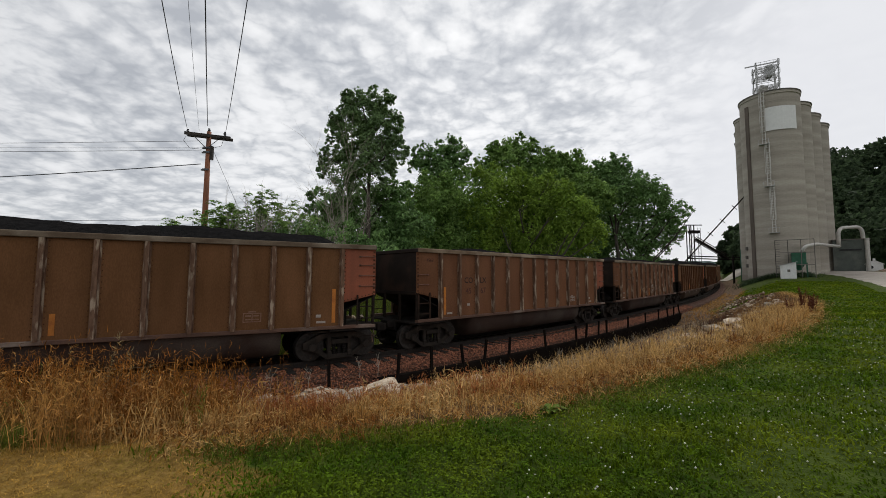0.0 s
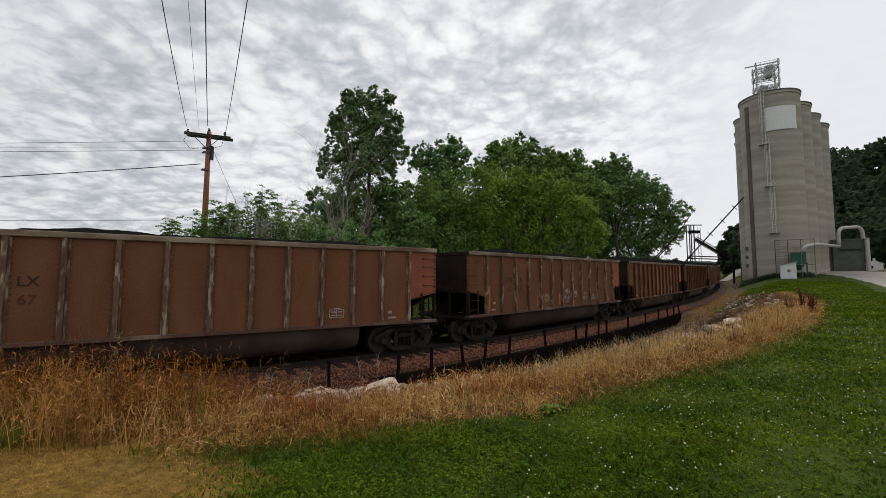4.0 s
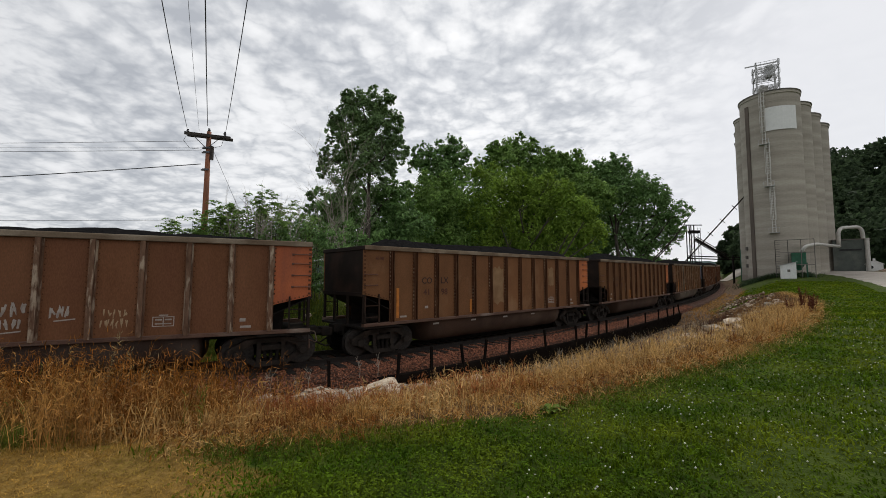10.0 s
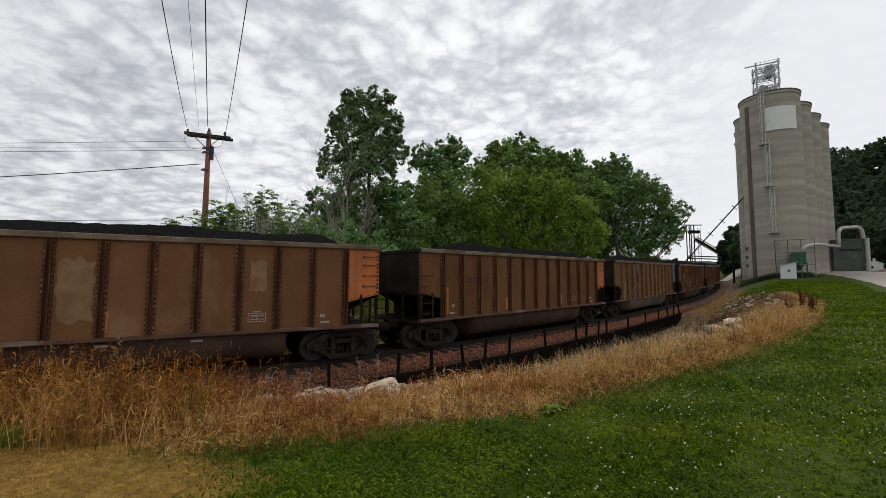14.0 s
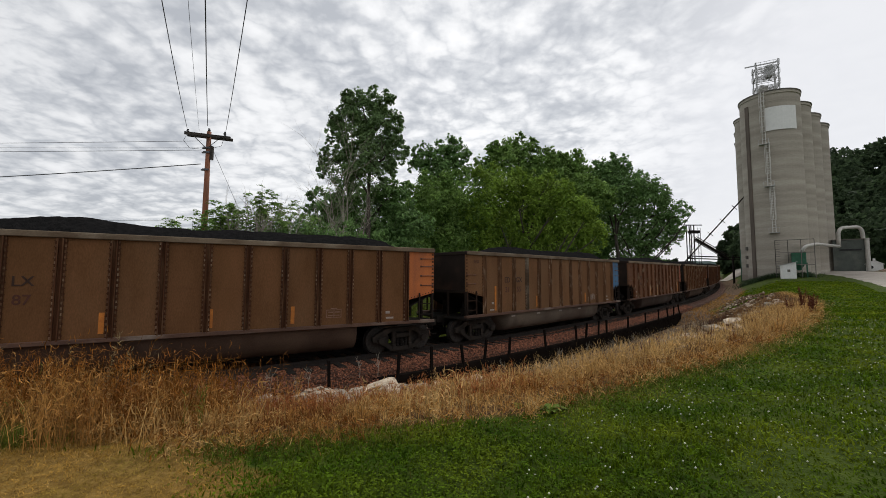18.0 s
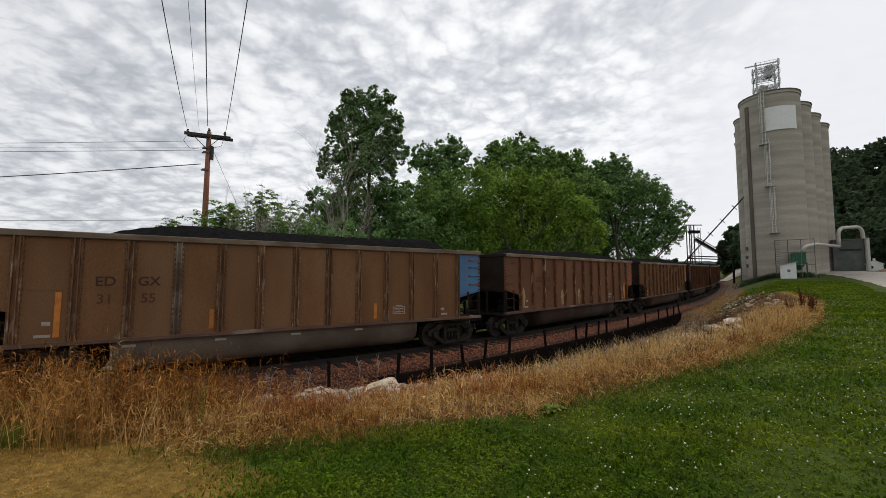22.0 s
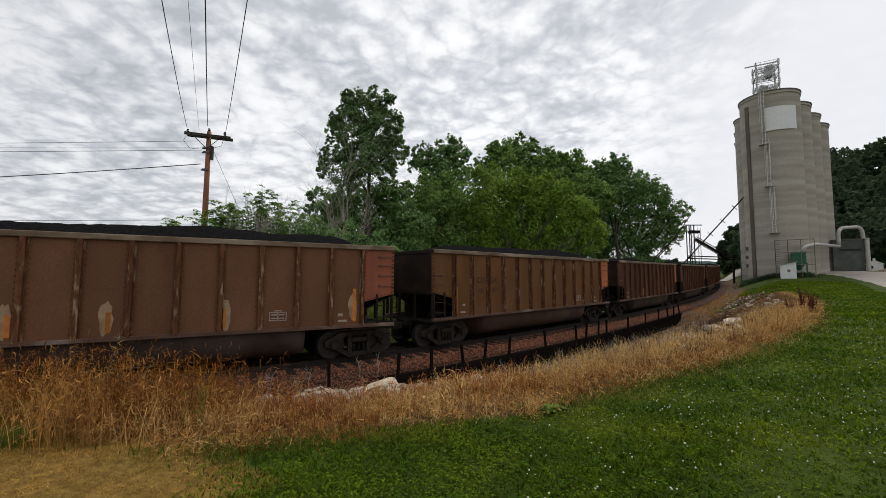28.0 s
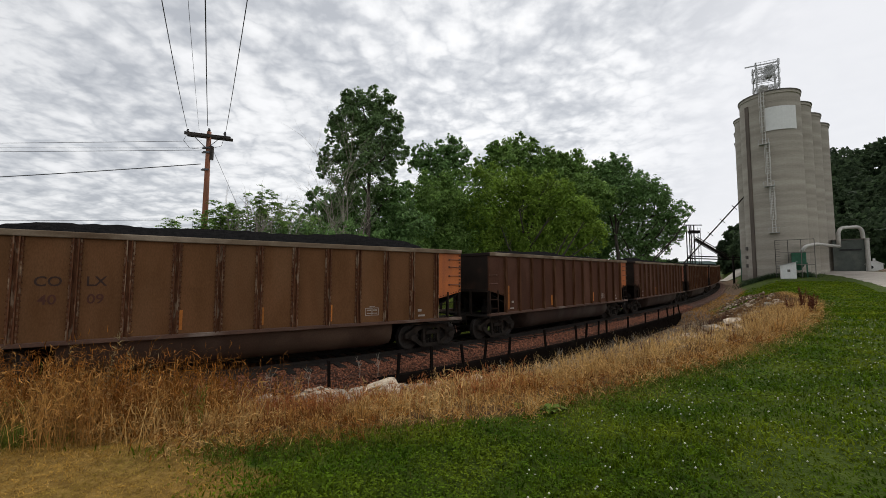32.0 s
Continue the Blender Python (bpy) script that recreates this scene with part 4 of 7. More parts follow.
    def plate():
        m = Mesh()
        for a, b in (((-0.24, 1.38), (0.24, 1.40)), ((-0.24, 1.62), (0.24, 1.64)), ((-0.24, 1.40), (-0.22, 1.62)), ((0.22, 1.40), (0.24, 1.62)), ((-0.18, 1.44), (0.18, 1.47)), ((-0.18, 1.54), (-0.03, 1.58)), ((0.03, 1.54), (0.18, 1.58)), ((-0.012, 1.40), (0.012, 1.62)), ((-0.1, 1.66), (0.1, 1.69))):
            m.box((a[0], -0.004, a[1]), (b[0], 0.004, b[1]))
        return m.make("stencil", M["faint_mark"] if k in (-1, 3, 8) else M["white_mark"])

    mark("stencil", plate(), RIBS[9] + 0.5, 0)
    if k in (2, 4):
        for x in (RIBS[2], RIBS[4], RIBS[6], RIBS[8]):
            part("stencil", tag, car, "small pale plate on the tub", pose(x + 0.05, -1.440, 0.93))
    if c["mark"]:
        for (words, i, z) in ((c["mark"][0], 1, 2.55), (c["mark"][1], 2, 2.55), (c["mark"][2], 1, 2.12), (c["mark"][3], 2, 2.12)):
            part("lettering", cached(("text", words), lambda: written(words, 0.33, M["dark_mark"] if z > 2.3 else M["red_mark"], "lettering")), car, "", pose(RIBS[i] + (0.55 if i == 1 else 0.40), yb - 0.002, z, 90, 0, 0))
    if c["top"]:
        part("lettering", cached(("top", c["top"]), lambda: written(c["top"], 0.17, M["red_mark"], "lettering")), car, "", pose(-6.6, yb - 0.002, 3.32, 90, 0, 0))
    if c["extra"] == "scrawl":
        for i, (x, z, w, h) in enumerate(((RIBS[4] + 0.52, 1.52, 0.72, 0.30), (RIBS[4] + 0.56, 1.74, 0.5, 0.26), (RIBS[6] + 0.50, 1.90, 0.78, 0.34), (RIBS[6] + 0.54, 1.56, 0.58, 0.28), (RIBS[7] + 0.46, 1.82, 0.40, 0.32), (RIBS[8] + 0.5, 1.74, 0.5, 0.26), (RIBS[8] + 0.5, 1.50, 0.62, 0.26))):
            bold = i in (2, 3, 4)
            mark("scrawl", strokes(i + 3, w, h, M["white_mark"] if bold else M["smear"], 0.021 if bold else 0.013), x, z, "pale spray-painted scrawl")
        for x, z in ((RIBS[6] + 0.6, 1.37), (RIBS[7] + 0.55, 1.62)):
            mark("scrawl", Mesh().slab([(-0.2, -0.03), (0.2, 0.01), (0.2, 0.04), (-0.2, 0.0)], -0.004, 0.004).make("scrawl", M["white_mark"]), x, z, "pale spray-painted scrawl")
    if c["extra"] == "patch":
        r2 = random.Random(8)
        for x, w, z0, z1 in ((RIBS[5], 1.0, 1.45, 3.2), (RIBS[9], 0.6, 2.2, 3.2)):
            out = []
            for t in range(26):
                g = t / 26 * 2 * math.pi
                q = r2.uniform(0.78, 1.0)
                out.append((w * 0.40 * q * max(-1, min(1, 1.35 * math.cos(g))), (z1 - z0) / 2 * q * max(-1, min(1, 1.35 * math.sin(g)))))
            mark("smear", Mesh().slab(out, -0.003, 0.003).make("smear", M["old_patch"]), x + 0.51, (z0 + z1) / 2, "pale peeling paint patch")
    if c["extra"] == "smear":
        for i, (x, z) in enumerate(((RIBS[0] + 0.27, 1.75), (RIBS[3] + 0.76, 1.62), (RIBS[5] + 0.56, 1.62), (RIBS[8] + 0.14, 1.62), (RIBS[11] + 0.72, 1.75))):
            m = Mesh()
            r2 = random.Random(i)
            out = [(0.15 * r2.uniform(0.75, 1.1) * math.cos(t / 9 * math.pi), 0.46 * r2.uniform(0.8, 1.1) * math.sin(t / 9 * math.pi)) for t in range(18)]
            mark("smear", m.slab(out, -0.003, 0.003).make("smear", M["smear"]), x, z, "pale scraped patch")
    trucks = []
    for sgn in (-1, 1):
        tr = part("truck", cached("bolster", lambda: Mesh().box((-0.2, -0.95, 0.5), (0.2, 0.95, 0.84), 0.02).make("bolster", M["soot"])), car, "black cast-steel two-axle truck", pose(sgn * TRUCK, 0, 0))
        fm = cached("frame", frame_mesh)
        for y, a in ((-1.0, 0), (1.0, 180)):
            part("side_frame", fm, tr, "", pose(0, y, 0, 0, 0, a))
            sp = cached("spring", lambda: Mesh().lathe([(0.05, 0.2), (0.065, 0.22)] + [(0.065 - 0.018 * (i % 2), 0.24 + i * 0.03) for i in range(9)] + [(0.05, 0.52)], 8).make("spring", M["soot"]))
            for x in (-0.17, 0.0, 0.17):
                part("spring", sp, tr, "", pose(x, y - 0.0, 0))
        sets = []
        for x in (-0.89, 0.89):
            ws = part("wheelset", cached("wheelset", wheelset_mesh), tr, "", pose(x, 0, 0.46))
            ws.data.polygons.foreach_set("use_smooth", [False] * len(ws.data.polygons))
            sets.append((ws, x))
        trucks.append((tr, sgn * TRUCK, sets))
    MOVING.append((car, k, trucks))
    return car


for k in range(-2, 13):
    coal_car(k)


def train_way(t):
    return 3.3931 * t + 0.007496 * t ** 2 - 0.00020299 * t ** 3 - 0.0000000825 * t ** 4


def middle(s, z=0.0):
    return Vector([float(a) for a in along(s, HALF, z)])


def motions():
    """The train rolls past; every truck steers and every wheelset turns."""
    times = [i * 0.5 for i in range(65)]
    fast = [i * 0.2 for i in range(161)]
    for car, k, trucks in MOVING:
        rows, steer = [], {id(tr): [] for tr, _, _ in trucks}
        for t in times:
            mid = 6.712 + k * CAR - train_way(t)
            a, b = middle(mid - TRUCK), middle(mid + TRUCK)
            x = (b - a).normalized()
            y = Vector((0, 0, 1)).cross(x).normalized()
            m = Matrix((x, y, x.cross(y))).transposed().to_4x4()
            m.translation = (a + b) / 2
            rows.append((t, m))
            yaw = math.atan2(x.y, x.x)
            for tr, off, _ in trucks:
                th = float(np.interp(mid + off, GS, G_TH))
                steer[id(tr)].append((t, pose(off, 0, 0, 0, 0, math.degrees(th - yaw))))
        walk(car, rows)
        for tr, off, sets in trucks:
            walk(tr, steer[id(tr)][::2] if len(steer[id(tr)]) % 2 else steer[id(tr)])
            for ws, x in sets:
                walk(ws, [(t, Matrix.Translation((x, 0, 0.46)) @ Matrix.Rotation(-train_way(t) / 0.46, 4, "Y")) for t in fast])


# ---- the concrete silos and their machinery ----
SILO_TOP = 34.6


def silo_mesh(r, z0, z1, seed):
    """A slip-formed cylinder with faint rings where the pours met."""
    r2 = random.Random(seed)
    prof = [(r, z0)]
    z = z0
    while z < z1 - 2:
        z += r2.uniform(1.2, 2.6)
        prof += [(r, z), (r + 0.008, z + 0.06), (r + 0.008, z + 0.16), (r, z + 0.22)]
    prof += [(r, z1 - 0.5), (r + 0.12, z1 - 0.45), (r + 0.12, z1), (r - 0.3, z1)]
    return Mesh().lathe(prof, 64).make("silo_wall", M["concrete"])


def rib_cage(m, z0, z1, w=0.22):
    """A caged ladder standing at the origin, facing -y."""
    for x in (-w, w):
        m.tube([(x, 0, z0), (x, 0, z1)], 0.06, 5)
    z = z0
    while z < z1:
        m.tube([(-w, 0, z), (w, 0, z)], 0.045, 4)
        z += 0.45
    z = z0 + 2.2
    while z < z1:
        m.tube([(-0.38, 0, z), (-0.38, -0.45, z), (0, -0.65, z), (0.38, -0.45, z), (0.38, 0, z)], 0.03, 4)
        z += 0.9
    for x, y in ((-0.36, -0.45), (0, -0.65), (0.36, -0.45)):
        m.tube([(x, y, z0 + 2.2), (x, y, z1)], 0.025, 4)
    return m


silo_label = "tall round weathered concrete grain silo with pour rings"
front = Vector((59.2, 70.0))
row_dir = Vector((0.79, 0.61))
spots = [(front + row_dir * 8.35 * i, 4.27) for i in range(4)] + [(Vector((63.6, 79.0)), 3.2), (Vector((68.7, 85.8)), 3.2), (Vector((73.8, 92.6)), 3.2)]
for i, (c, r) in enumerate(spots):
    z0 = height(c.x, c.y) - 1.2
    silo = empty("silo", pose(c.x, c.y, z0), silo_label, "grain silo", "silo cluster")
    part("silo_wall", silo_mesh(r, 0.0, SILO_TOP - z0, i), silo)
    part("roof_rim", Mesh().lathe([(r + 0.22, SILO_TOP - z0), (r + 0.22, SILO_TOP - z0 + 0.18), (r * 0.5, SILO_TOP - z0 + 0.5)], 48).make("roof_rim", M["concrete_dark"]), silo, "dark roof rim")
    if i == 0:
        main_silo, main_z = silo, z0
face = math.degrees(math.atan2(front.y, front.x)) - 90  # the side that looks towards the lawn


def on_silo(angle, z, out=0.05):
    """A pose on the front silo's face: angle to the side (degrees), height in the world."""
    m = pose(0, 0, z - main_z, 0, 0, face + angle)
    return m @ Matrix.Translation((0, -(4.27 + out), 0))


def curved_sign(w, z0, z1):
    m = Mesh()
    n = 12
    v, f = [], []
    for i in range(n + 1):
        a = (i / n - 0.5) * w / 4.27
        for r in (4.31, 4.37):
            for z in (z0, z1):
                v.append((r * math.sin(a), -r * math.cos(a), z))
    for i in range(n):
        b = i * 4
        f += [(b, b + 4, b + 5, b + 1), (b + 2, b + 3, b + 7, b + 6), (b + 1, b + 5, b + 7, b + 3), (b, b + 2, b + 6, b + 4)]
    f += [(0, 1, 3, 2), (n * 4, n * 4 + 2, n * 4 + 3, n * 4 + 1)]
    return m.add(v, f).make("sign_board", M["white_paint"])


part("sign_board", curved_sign(4.5, 27.7 - main_z, 31.8 - main_z), main_silo, "blank white sign board", pose(0, 0, 0, 0, 0, face + 23))
for z0, z1, a in ((25.4, 34.6, -11), (18.0, 25.6, -6), (10.0, 18.2, -2)):
    part("ladder", rib_cage(Mesh(), 0, z1 - z0).make("ladder", M["ladder"]), main_silo, "galvanised caged ladder", on_silo(a, z0, 0.25))
    m = Mesh().box((-0.7, -0.7, -0.05), (0.7, 0.1, 0.0))
    m.tube([(-0.7, -0.7, 0.8), (0.7, -0.7, 0.8)], 0.025, 4)
    for x in (-0.7, 0.7):
        m.tube([(x, -0.7, 0), (x, -0.7, 0.8)], 0.025, 4)
    part("landing", m.make("landing", M["galv"]), main_silo, "", on_silo(a, z0, 0.1))
part("stain_strip", Mesh().box((-0.36, -0.14, 0), (0.36, 0.1, 31.5), 0.03).make("stain_strip", M["rust_leg"]), main_silo, "dark rusty vertical grain leg", on_silo(-46, 1.6, 0.0))
for z in (4.5, 6.0, 7.6):
    part("wall_box", Mesh().box((-0.25, -0.3, -0.3), (0.25, 0.1, 0.3), 0.03).make("wall_box", M["concrete_dark"]), main_silo, "", on_silo(-78 + z, z, 0.0))

# the steel headhouse on the silo roof
head = empty("headhouse", pose(59.1, 70.2, SILO_TOP + 0.4, 0, 0, face + 12) @ Matrix.Scale(0.88, 4), "open galvanised steel headhouse frame with spouting", "headhouse")
for x in (-1.8, 1.8):
    for y in (-1.5, 1.5):
        part("post", Mesh().box((x - 0.11, y - 0.11, 0), (x + 0.11, y + 0.11, 7.4)).make("post", M["galv"]), head)
for z in (2.2, 4.4, 6.2):
    m = Mesh()
    for y in np.linspace(-1.65, 1.65, 7):
        m.box((-2.0, y - 0.05, z - 0.10), (2.0, y + 0.05, z))
    for x in (-1.9, 0.0, 1.9):
        m.box((x - 0.06, -1.7, z - 0.16), (x + 0.06, 1.7, z - 0.10))
    part("deck", m.make("deck", M["galv"]), head)
    for y in (-1.7, 1.7):
        m = Mesh()
        for h in (0.5, 1.0):
            m.tube([(-2.0, y, z + h), (2.0, y, z + h)], 0.04, 4)
        for x in (-2, -1, 0, 1, 2):
            m.tube([(x, y, z), (x, y, z + 1.0)], 0.035, 4)
        part("railing", m.make("railing", M["galv"]), head)
for y in (-1.5, 1.5):
    m = Mesh()
    m.tube([(-1.8, y, 0.1), (1.8, y, 2.2)], 0.06, 4)
    m.tube([(1.8, y, 2.3), (-1.8, y, 4.3)], 0.06, 4)
    m.tube([(-1.8, y, 4.5), (1.8, y, 7.2)], 0.06, 4)
    part("brace", m.make("brace", M["galv"]), head)
part("leg_head", Mesh().box((-0.1, -0.7, 4.4), (1.2, 0.7, 6.9), 0.2).make("leg_head", M["galv"]), head)
part("distributor", Mesh().lathe([(0.3, 0.3), (0.9, 1.6), (0.9, 2.1), (0.3, 2.9)], 14).make("distributor", M["duct"]), head, "", pose(-0.6, 0, 0))
m = Mesh()
for a in (0.4, 2.0, 3.6, 5.2):
    m.tube([(-0.6, 0, 1.2), (-0.6 + 1.6 * math.cos(a), 1.6 * math.sin(a), 0.0)], 0.14, 6)
part("spouts", m.make("spouts", M["galv"]), head)
part("hoist_arm", Mesh().box((-3.4, -0.1, 7.3), (2.1, 0.1, 7.5)).make("hoist_arm", M["galv"]), head)
part("roof_lamp", Mesh().lathe([(0.12, 0), (0.3, 0.3), (0.3, 0.6), (0.1, 0.7)], 8).make("roof_lamp", M["concrete_dark"]), head, "", pose(3.2, -1.2, 0.1))


def ground_thing(name, x, y, turn, label, category, sink=0.1):
    return empty(name, pose(x, y, height(x, y) - sink, 0, 0, turn), label, category)


# the white shed by the silo foot
shed = empty("shed", pose(54.8, 62.9, height(54.8, 62.9) - 0.1, 0, 0, -38), "small white lean-to shed with a door", "shed")
m = Mesh().slab([(-0.95, 0), (0.95, 0), (0.95, 2.6), (-0.95, 2.1)], -0.8, 0.8)
part("wall", m.make("wall", M["white_paint"]), shed)
part("roof", Mesh().slab([(-1.1, 2.07), (1.1, 2.65), (1.1, 2.75), (-1.1, 2.17)], -0.95, 0.95).make("roof", M["galv"]), shed)
door = part("door", Mesh().box((-0.4, -0.83, 0.05), (0.5, -0.79, 1.95)).make("door", M["white_paint"]), shed)
part("door_sign", Mesh().box((-0.12, -0.85, 1.1), (0.22, -0.832, 1.5)).make("door_sign", M["concrete_dark"]), door)

# the green receiving hopper and its steel stair
hop = empty("hopper", pose(58.4, 64.9, height(58.4, 64.9) - 0.1, 0, 0, -40), "green steel grain hopper beside the silo foot", "hopper")
part("bin", Mesh().box((-0.9, -0.8, 2.2), (0.9, 0.8, 4.1), 0.05).make("bin", M["green_metal"]), hop)
part("cone", Mesh().lathe([(0.3, 1.2), (1.15, 2.4)], 4).make("cone", M["green_metal"]), hop, "", pose(0, 0, 0, 0, 0, 45))
for x in (-0.95, 0.95):
    for y in (-0.75, 0.75):
        part("leg", Mesh().box((x - 0.06, y - 0.06, 0), (x + 0.06, y + 0.06, 2.45)).make("leg", M["green_metal"]), hop)
m = Mesh()
for x in (-2.9, -1.3):
    for z in (0, 0):
        m.tube([(x, -1.3, 0), (x, -1.3, 6.2)], 0.05, 4)
for z in (2.1, 4.1, 6.2):
    m.tube([(-2.9, -1.3, z), (1.9, -1.3, z)], 0.05, 4)
for x in (0.3, 1.9):
    m.tube([(x, -1.3, 0), (x, -1.3, 6.2)], 0.05, 4)
for z in np.arange(0.3, 6, 0.4):
    m.tube([(-2.9, -1.3, z), (-2.3, -1.3, z)], 0.03, 4)
part("stair_frame", m.make("stair_frame", M["concrete_dark"]), hop, "dark pipe rail frame")

# grey-green dust house, pipes and the little white house
house = ground_thing("dust_house", 83.0, 80.5, -42, "plain grey-green clad dust house", "building", 0.4)
part("wall", Mesh().box((-2.6, -3.0, 0), (2.5, 3.0, 6.4)).make("wall", M["grey_green"]), house)
part("roof", Mesh().box((-2.75, -3.15, 6.4), (2.65, 3.15, 6.6)).make("roof", M["concrete_dark"]), house)
for x in np.arange(-2.2, 2.3, 0.8):
    part("cladding_strip", Mesh().box((x - 0.03, -3.04, 0.1), (x + 0.03, -3.0, 6.35)).make("cladding_strip", M["grey_green"]), house)
part("sign_bar", Mesh().box((-1.7, -3.12, 4.3), (1.4, -3.05, 4.6)).make("sign_bar", M["wire"]), house, "dark sign strip")
part("wall_pipe", Mesh().tube([(2.15, -3.4, 0), (2.15, -3.4, 6.6)], 0.35, 10).make("wall_pipe", M["duct"]), house, "grey duct")

cabin = ground_thing("little_house", 83.5, 76.6, -46, "tiny white gabled pump house with a round vent", "pump house", 0.2)
cabin.matrix_basis = cabin.matrix_basis @ Matrix.Scale(0.74, 4)
m = Mesh().slab([(-1.55, 0), (1.55, 0), (1.55, 2.0), (0, 2.9), (-1.55, 2.0)], -1.2, 1.2)
part("wall", m.make("wall", M["white_paint"]), cabin)
m = Mesh().slab([(-1.75, 1.92), (0, 2.94), (1.75, 1.92), (1.75, 2.06), (0, 3.08), (-1.75, 2.06)], -1.35, 1.35)
part("roof", m.make("roof", M["white_paint"]), cabin)
part("vent", Mesh().lathe([(0.42, 0), (0.42, 0.08)], 16, "y").make("vent", M["wire"]), cabin, "round black vent", pose(-0.6, -1.2, 1.2))
part("cupola", Mesh().box((-0.25, -0.25, 2.9), (0.25, 0.25, 3.5), 0.04).make("cupola", M["white_paint"]), cabin)


def pipe(points, r, name, label):
    ps = [Vector(p) for p in points]
    out = [ps[0]]
    for i in range(1, len(ps) - 1):
        a, b, c = ps[i - 1], ps[i], ps[i + 1]
        k = min(0.45 * (b - a).length, 0.45 * (c - b).length, 1.6)
        p, q = b + (a - b).normalized() * k, b + (c - b).normalized() * k
        for j in range(6):
            t = j / 5
            out.append(p * (1 - t) ** 2 + b * 2 * t * (1 - t) + q * t * t)
    out.append(ps[-1])
    return tagged(new(name, Mesh().tube(out, r, 12).make(name, M["duct"], True)), label, "pipe")


pipe([(58.6, 64.6, 6.6), (59.0, 64.3, 7.5), (61.2, 64.6, 7.9), (76.9, 76.6, 8.4)], 0.27, "air_duct", "pale grey bent air duct along the silos")
pipe([(76.9, 76.6, 8.3), (76.9, 76.6, 12.0), (83.0, 77.9, 12.4), (83.2, 77.9, 6.2)], 0.32, "air_duct", "pale grey bent air duct over the dust house")

# the loading tower, its conveyors and the pipe bridge beyond the train
tower = empty("loading_tower", pose(53.7, 85.5, 0.5), "dark steel loading tower with platforms and a lattice ladder", "tower")
for x in (-0.5, 0.5):
    for y in (-0.5, 0.5):
        part("leg", Mesh().box((x - 0.075, y - 0.075, 0), (x + 0.075, y + 0.075, 13.2)).make("leg", M["soot"]), tower)
m = Mesh()
for i in range(9):
    z = 0.6 + i * 1.3
    m.tube([(-0.5, -0.5, z), (0.5, -0.5, z + 1.3)], 0.05, 4)
    m.tube([(-0.5, -0.5, z), (0.5, -0.5, z)], 0.05, 4)
    m.tube([(1.5, -0.3, z), (2.0, -0.3, z)], 0.05, 4)
for x in (1.5, 2.0):
    m.tube([(x, -0.3, 0), (x, -0.3, 12.6)], 0.06, 4)
part("bracing", m.make("bracing", M["soot"]), tower)
part("drive_box", Mesh().box((-0.3, -0.5, 11.4), (1.9, 0.5, 12.0), 0.05).make("drive_box", M["soot"]), tower)
part("top_arm", Mesh().box((-1.2, -0.05, 13.1), (2.6, 0.05, 13.3)).make("top_arm", M["soot"]), tower)

spout = empty("grain_spout", Matrix.Identity(4), "long dark slanting grain spout from silo to tower", "grain spout")
a, b = Vector((60.6, 78.0, 19.0)), Vector((49.5, 82.5, 4.6))
part("tube", Mesh().tube([a, b], 0.12, 8).make("tube", M["soot"]), spout)
for t in (0.18, 0.36, 0.54):
    p = a.lerp(b, t)
    part("clamp", Mesh().tube([p - Vector((0.5, 0, -0.4)), p + Vector((0.5, 0, -0.4))], 0.07, 5).make("clamp", M["soot"]), spout)
conv = empty("conveyor", Matrix.Identity(4), "dark lattice conveyor sloping down from the tower", "conveyor")
a, b = Vector((54.6, 85.2, 10.3)), Vector((62.0, 86.0, 6.2))
m = Mesh()
for o in (Vector((0, -0.4, 0)), Vector((0, 0.4, 0)), Vector((0, -0.4, 0.8)), Vector((0, 0.4, 0.8))):
    m.tube([a + o, b + o], 0.09, 5)
for i in range(11):
    p, q = a.lerp(b, i / 11), a.lerp(b, (i + 1) / 11)
    m.tube([p + Vector((0, -0.4, 0)), q + Vector((0, -0.4, 0.8))], 0.05, 4)
part("truss", m.make("truss", M["soot"]), conv)
m = Mesh()
m.add([a + Vector((0, -0.3, 0.1)), a + Vector((0, 0.3, 0.1)), b + Vector((0, 0.3, 0.1)), b + Vector((0, -0.3, 0.1)), a + Vector((0, -0.3, 0.4)), a + Vector((0, 0.3, 0.4)), b + Vector((0, 0.3, 0.4)), b + Vector((0, -0.3, 0.4))], [(0, 1, 2, 3), (7, 6, 5, 4), (0, 3, 7, 4), (1, 5, 6, 2), (0, 4, 5, 1), (3, 2, 6, 7)])
part("belt", m.make("belt", M["soot"]), conv)
gantry = empty("pipe_bridge", Matrix.Identity(4), "dark steel pipe bridge on posts behind the train", "pipe bridge")
for z in (6.4, 6.9):
    part("pipe", Mesh().tube([(52.0, 84.0, z), (70.0, 88.0, z - 0.3)], 0.13, 6).make("pipe", M["soot"]), gantry)
for x, y in ((63.4, 86.4), (66.4, 87.0)):
    part("post", Mesh().box((x - 0.15, y - 0.15, 0.5), (x + 0.15, y + 0.15, 7.2)).make("post", M["soot"]), gantry)
fork = empty("bent_pipe", pose(62.3, 82.6, 1.0), "green bent standpipe beside the silos", "pipe")
part("tube", Mesh().tube([(0, 0, 0), (0, 0, 6.6), (0.3, 0, 7.6), (1.2, 0, 8.0), (2.4, 0, 8.0)], 0.14, 7).make("tube", M["green_metal"]), fork)

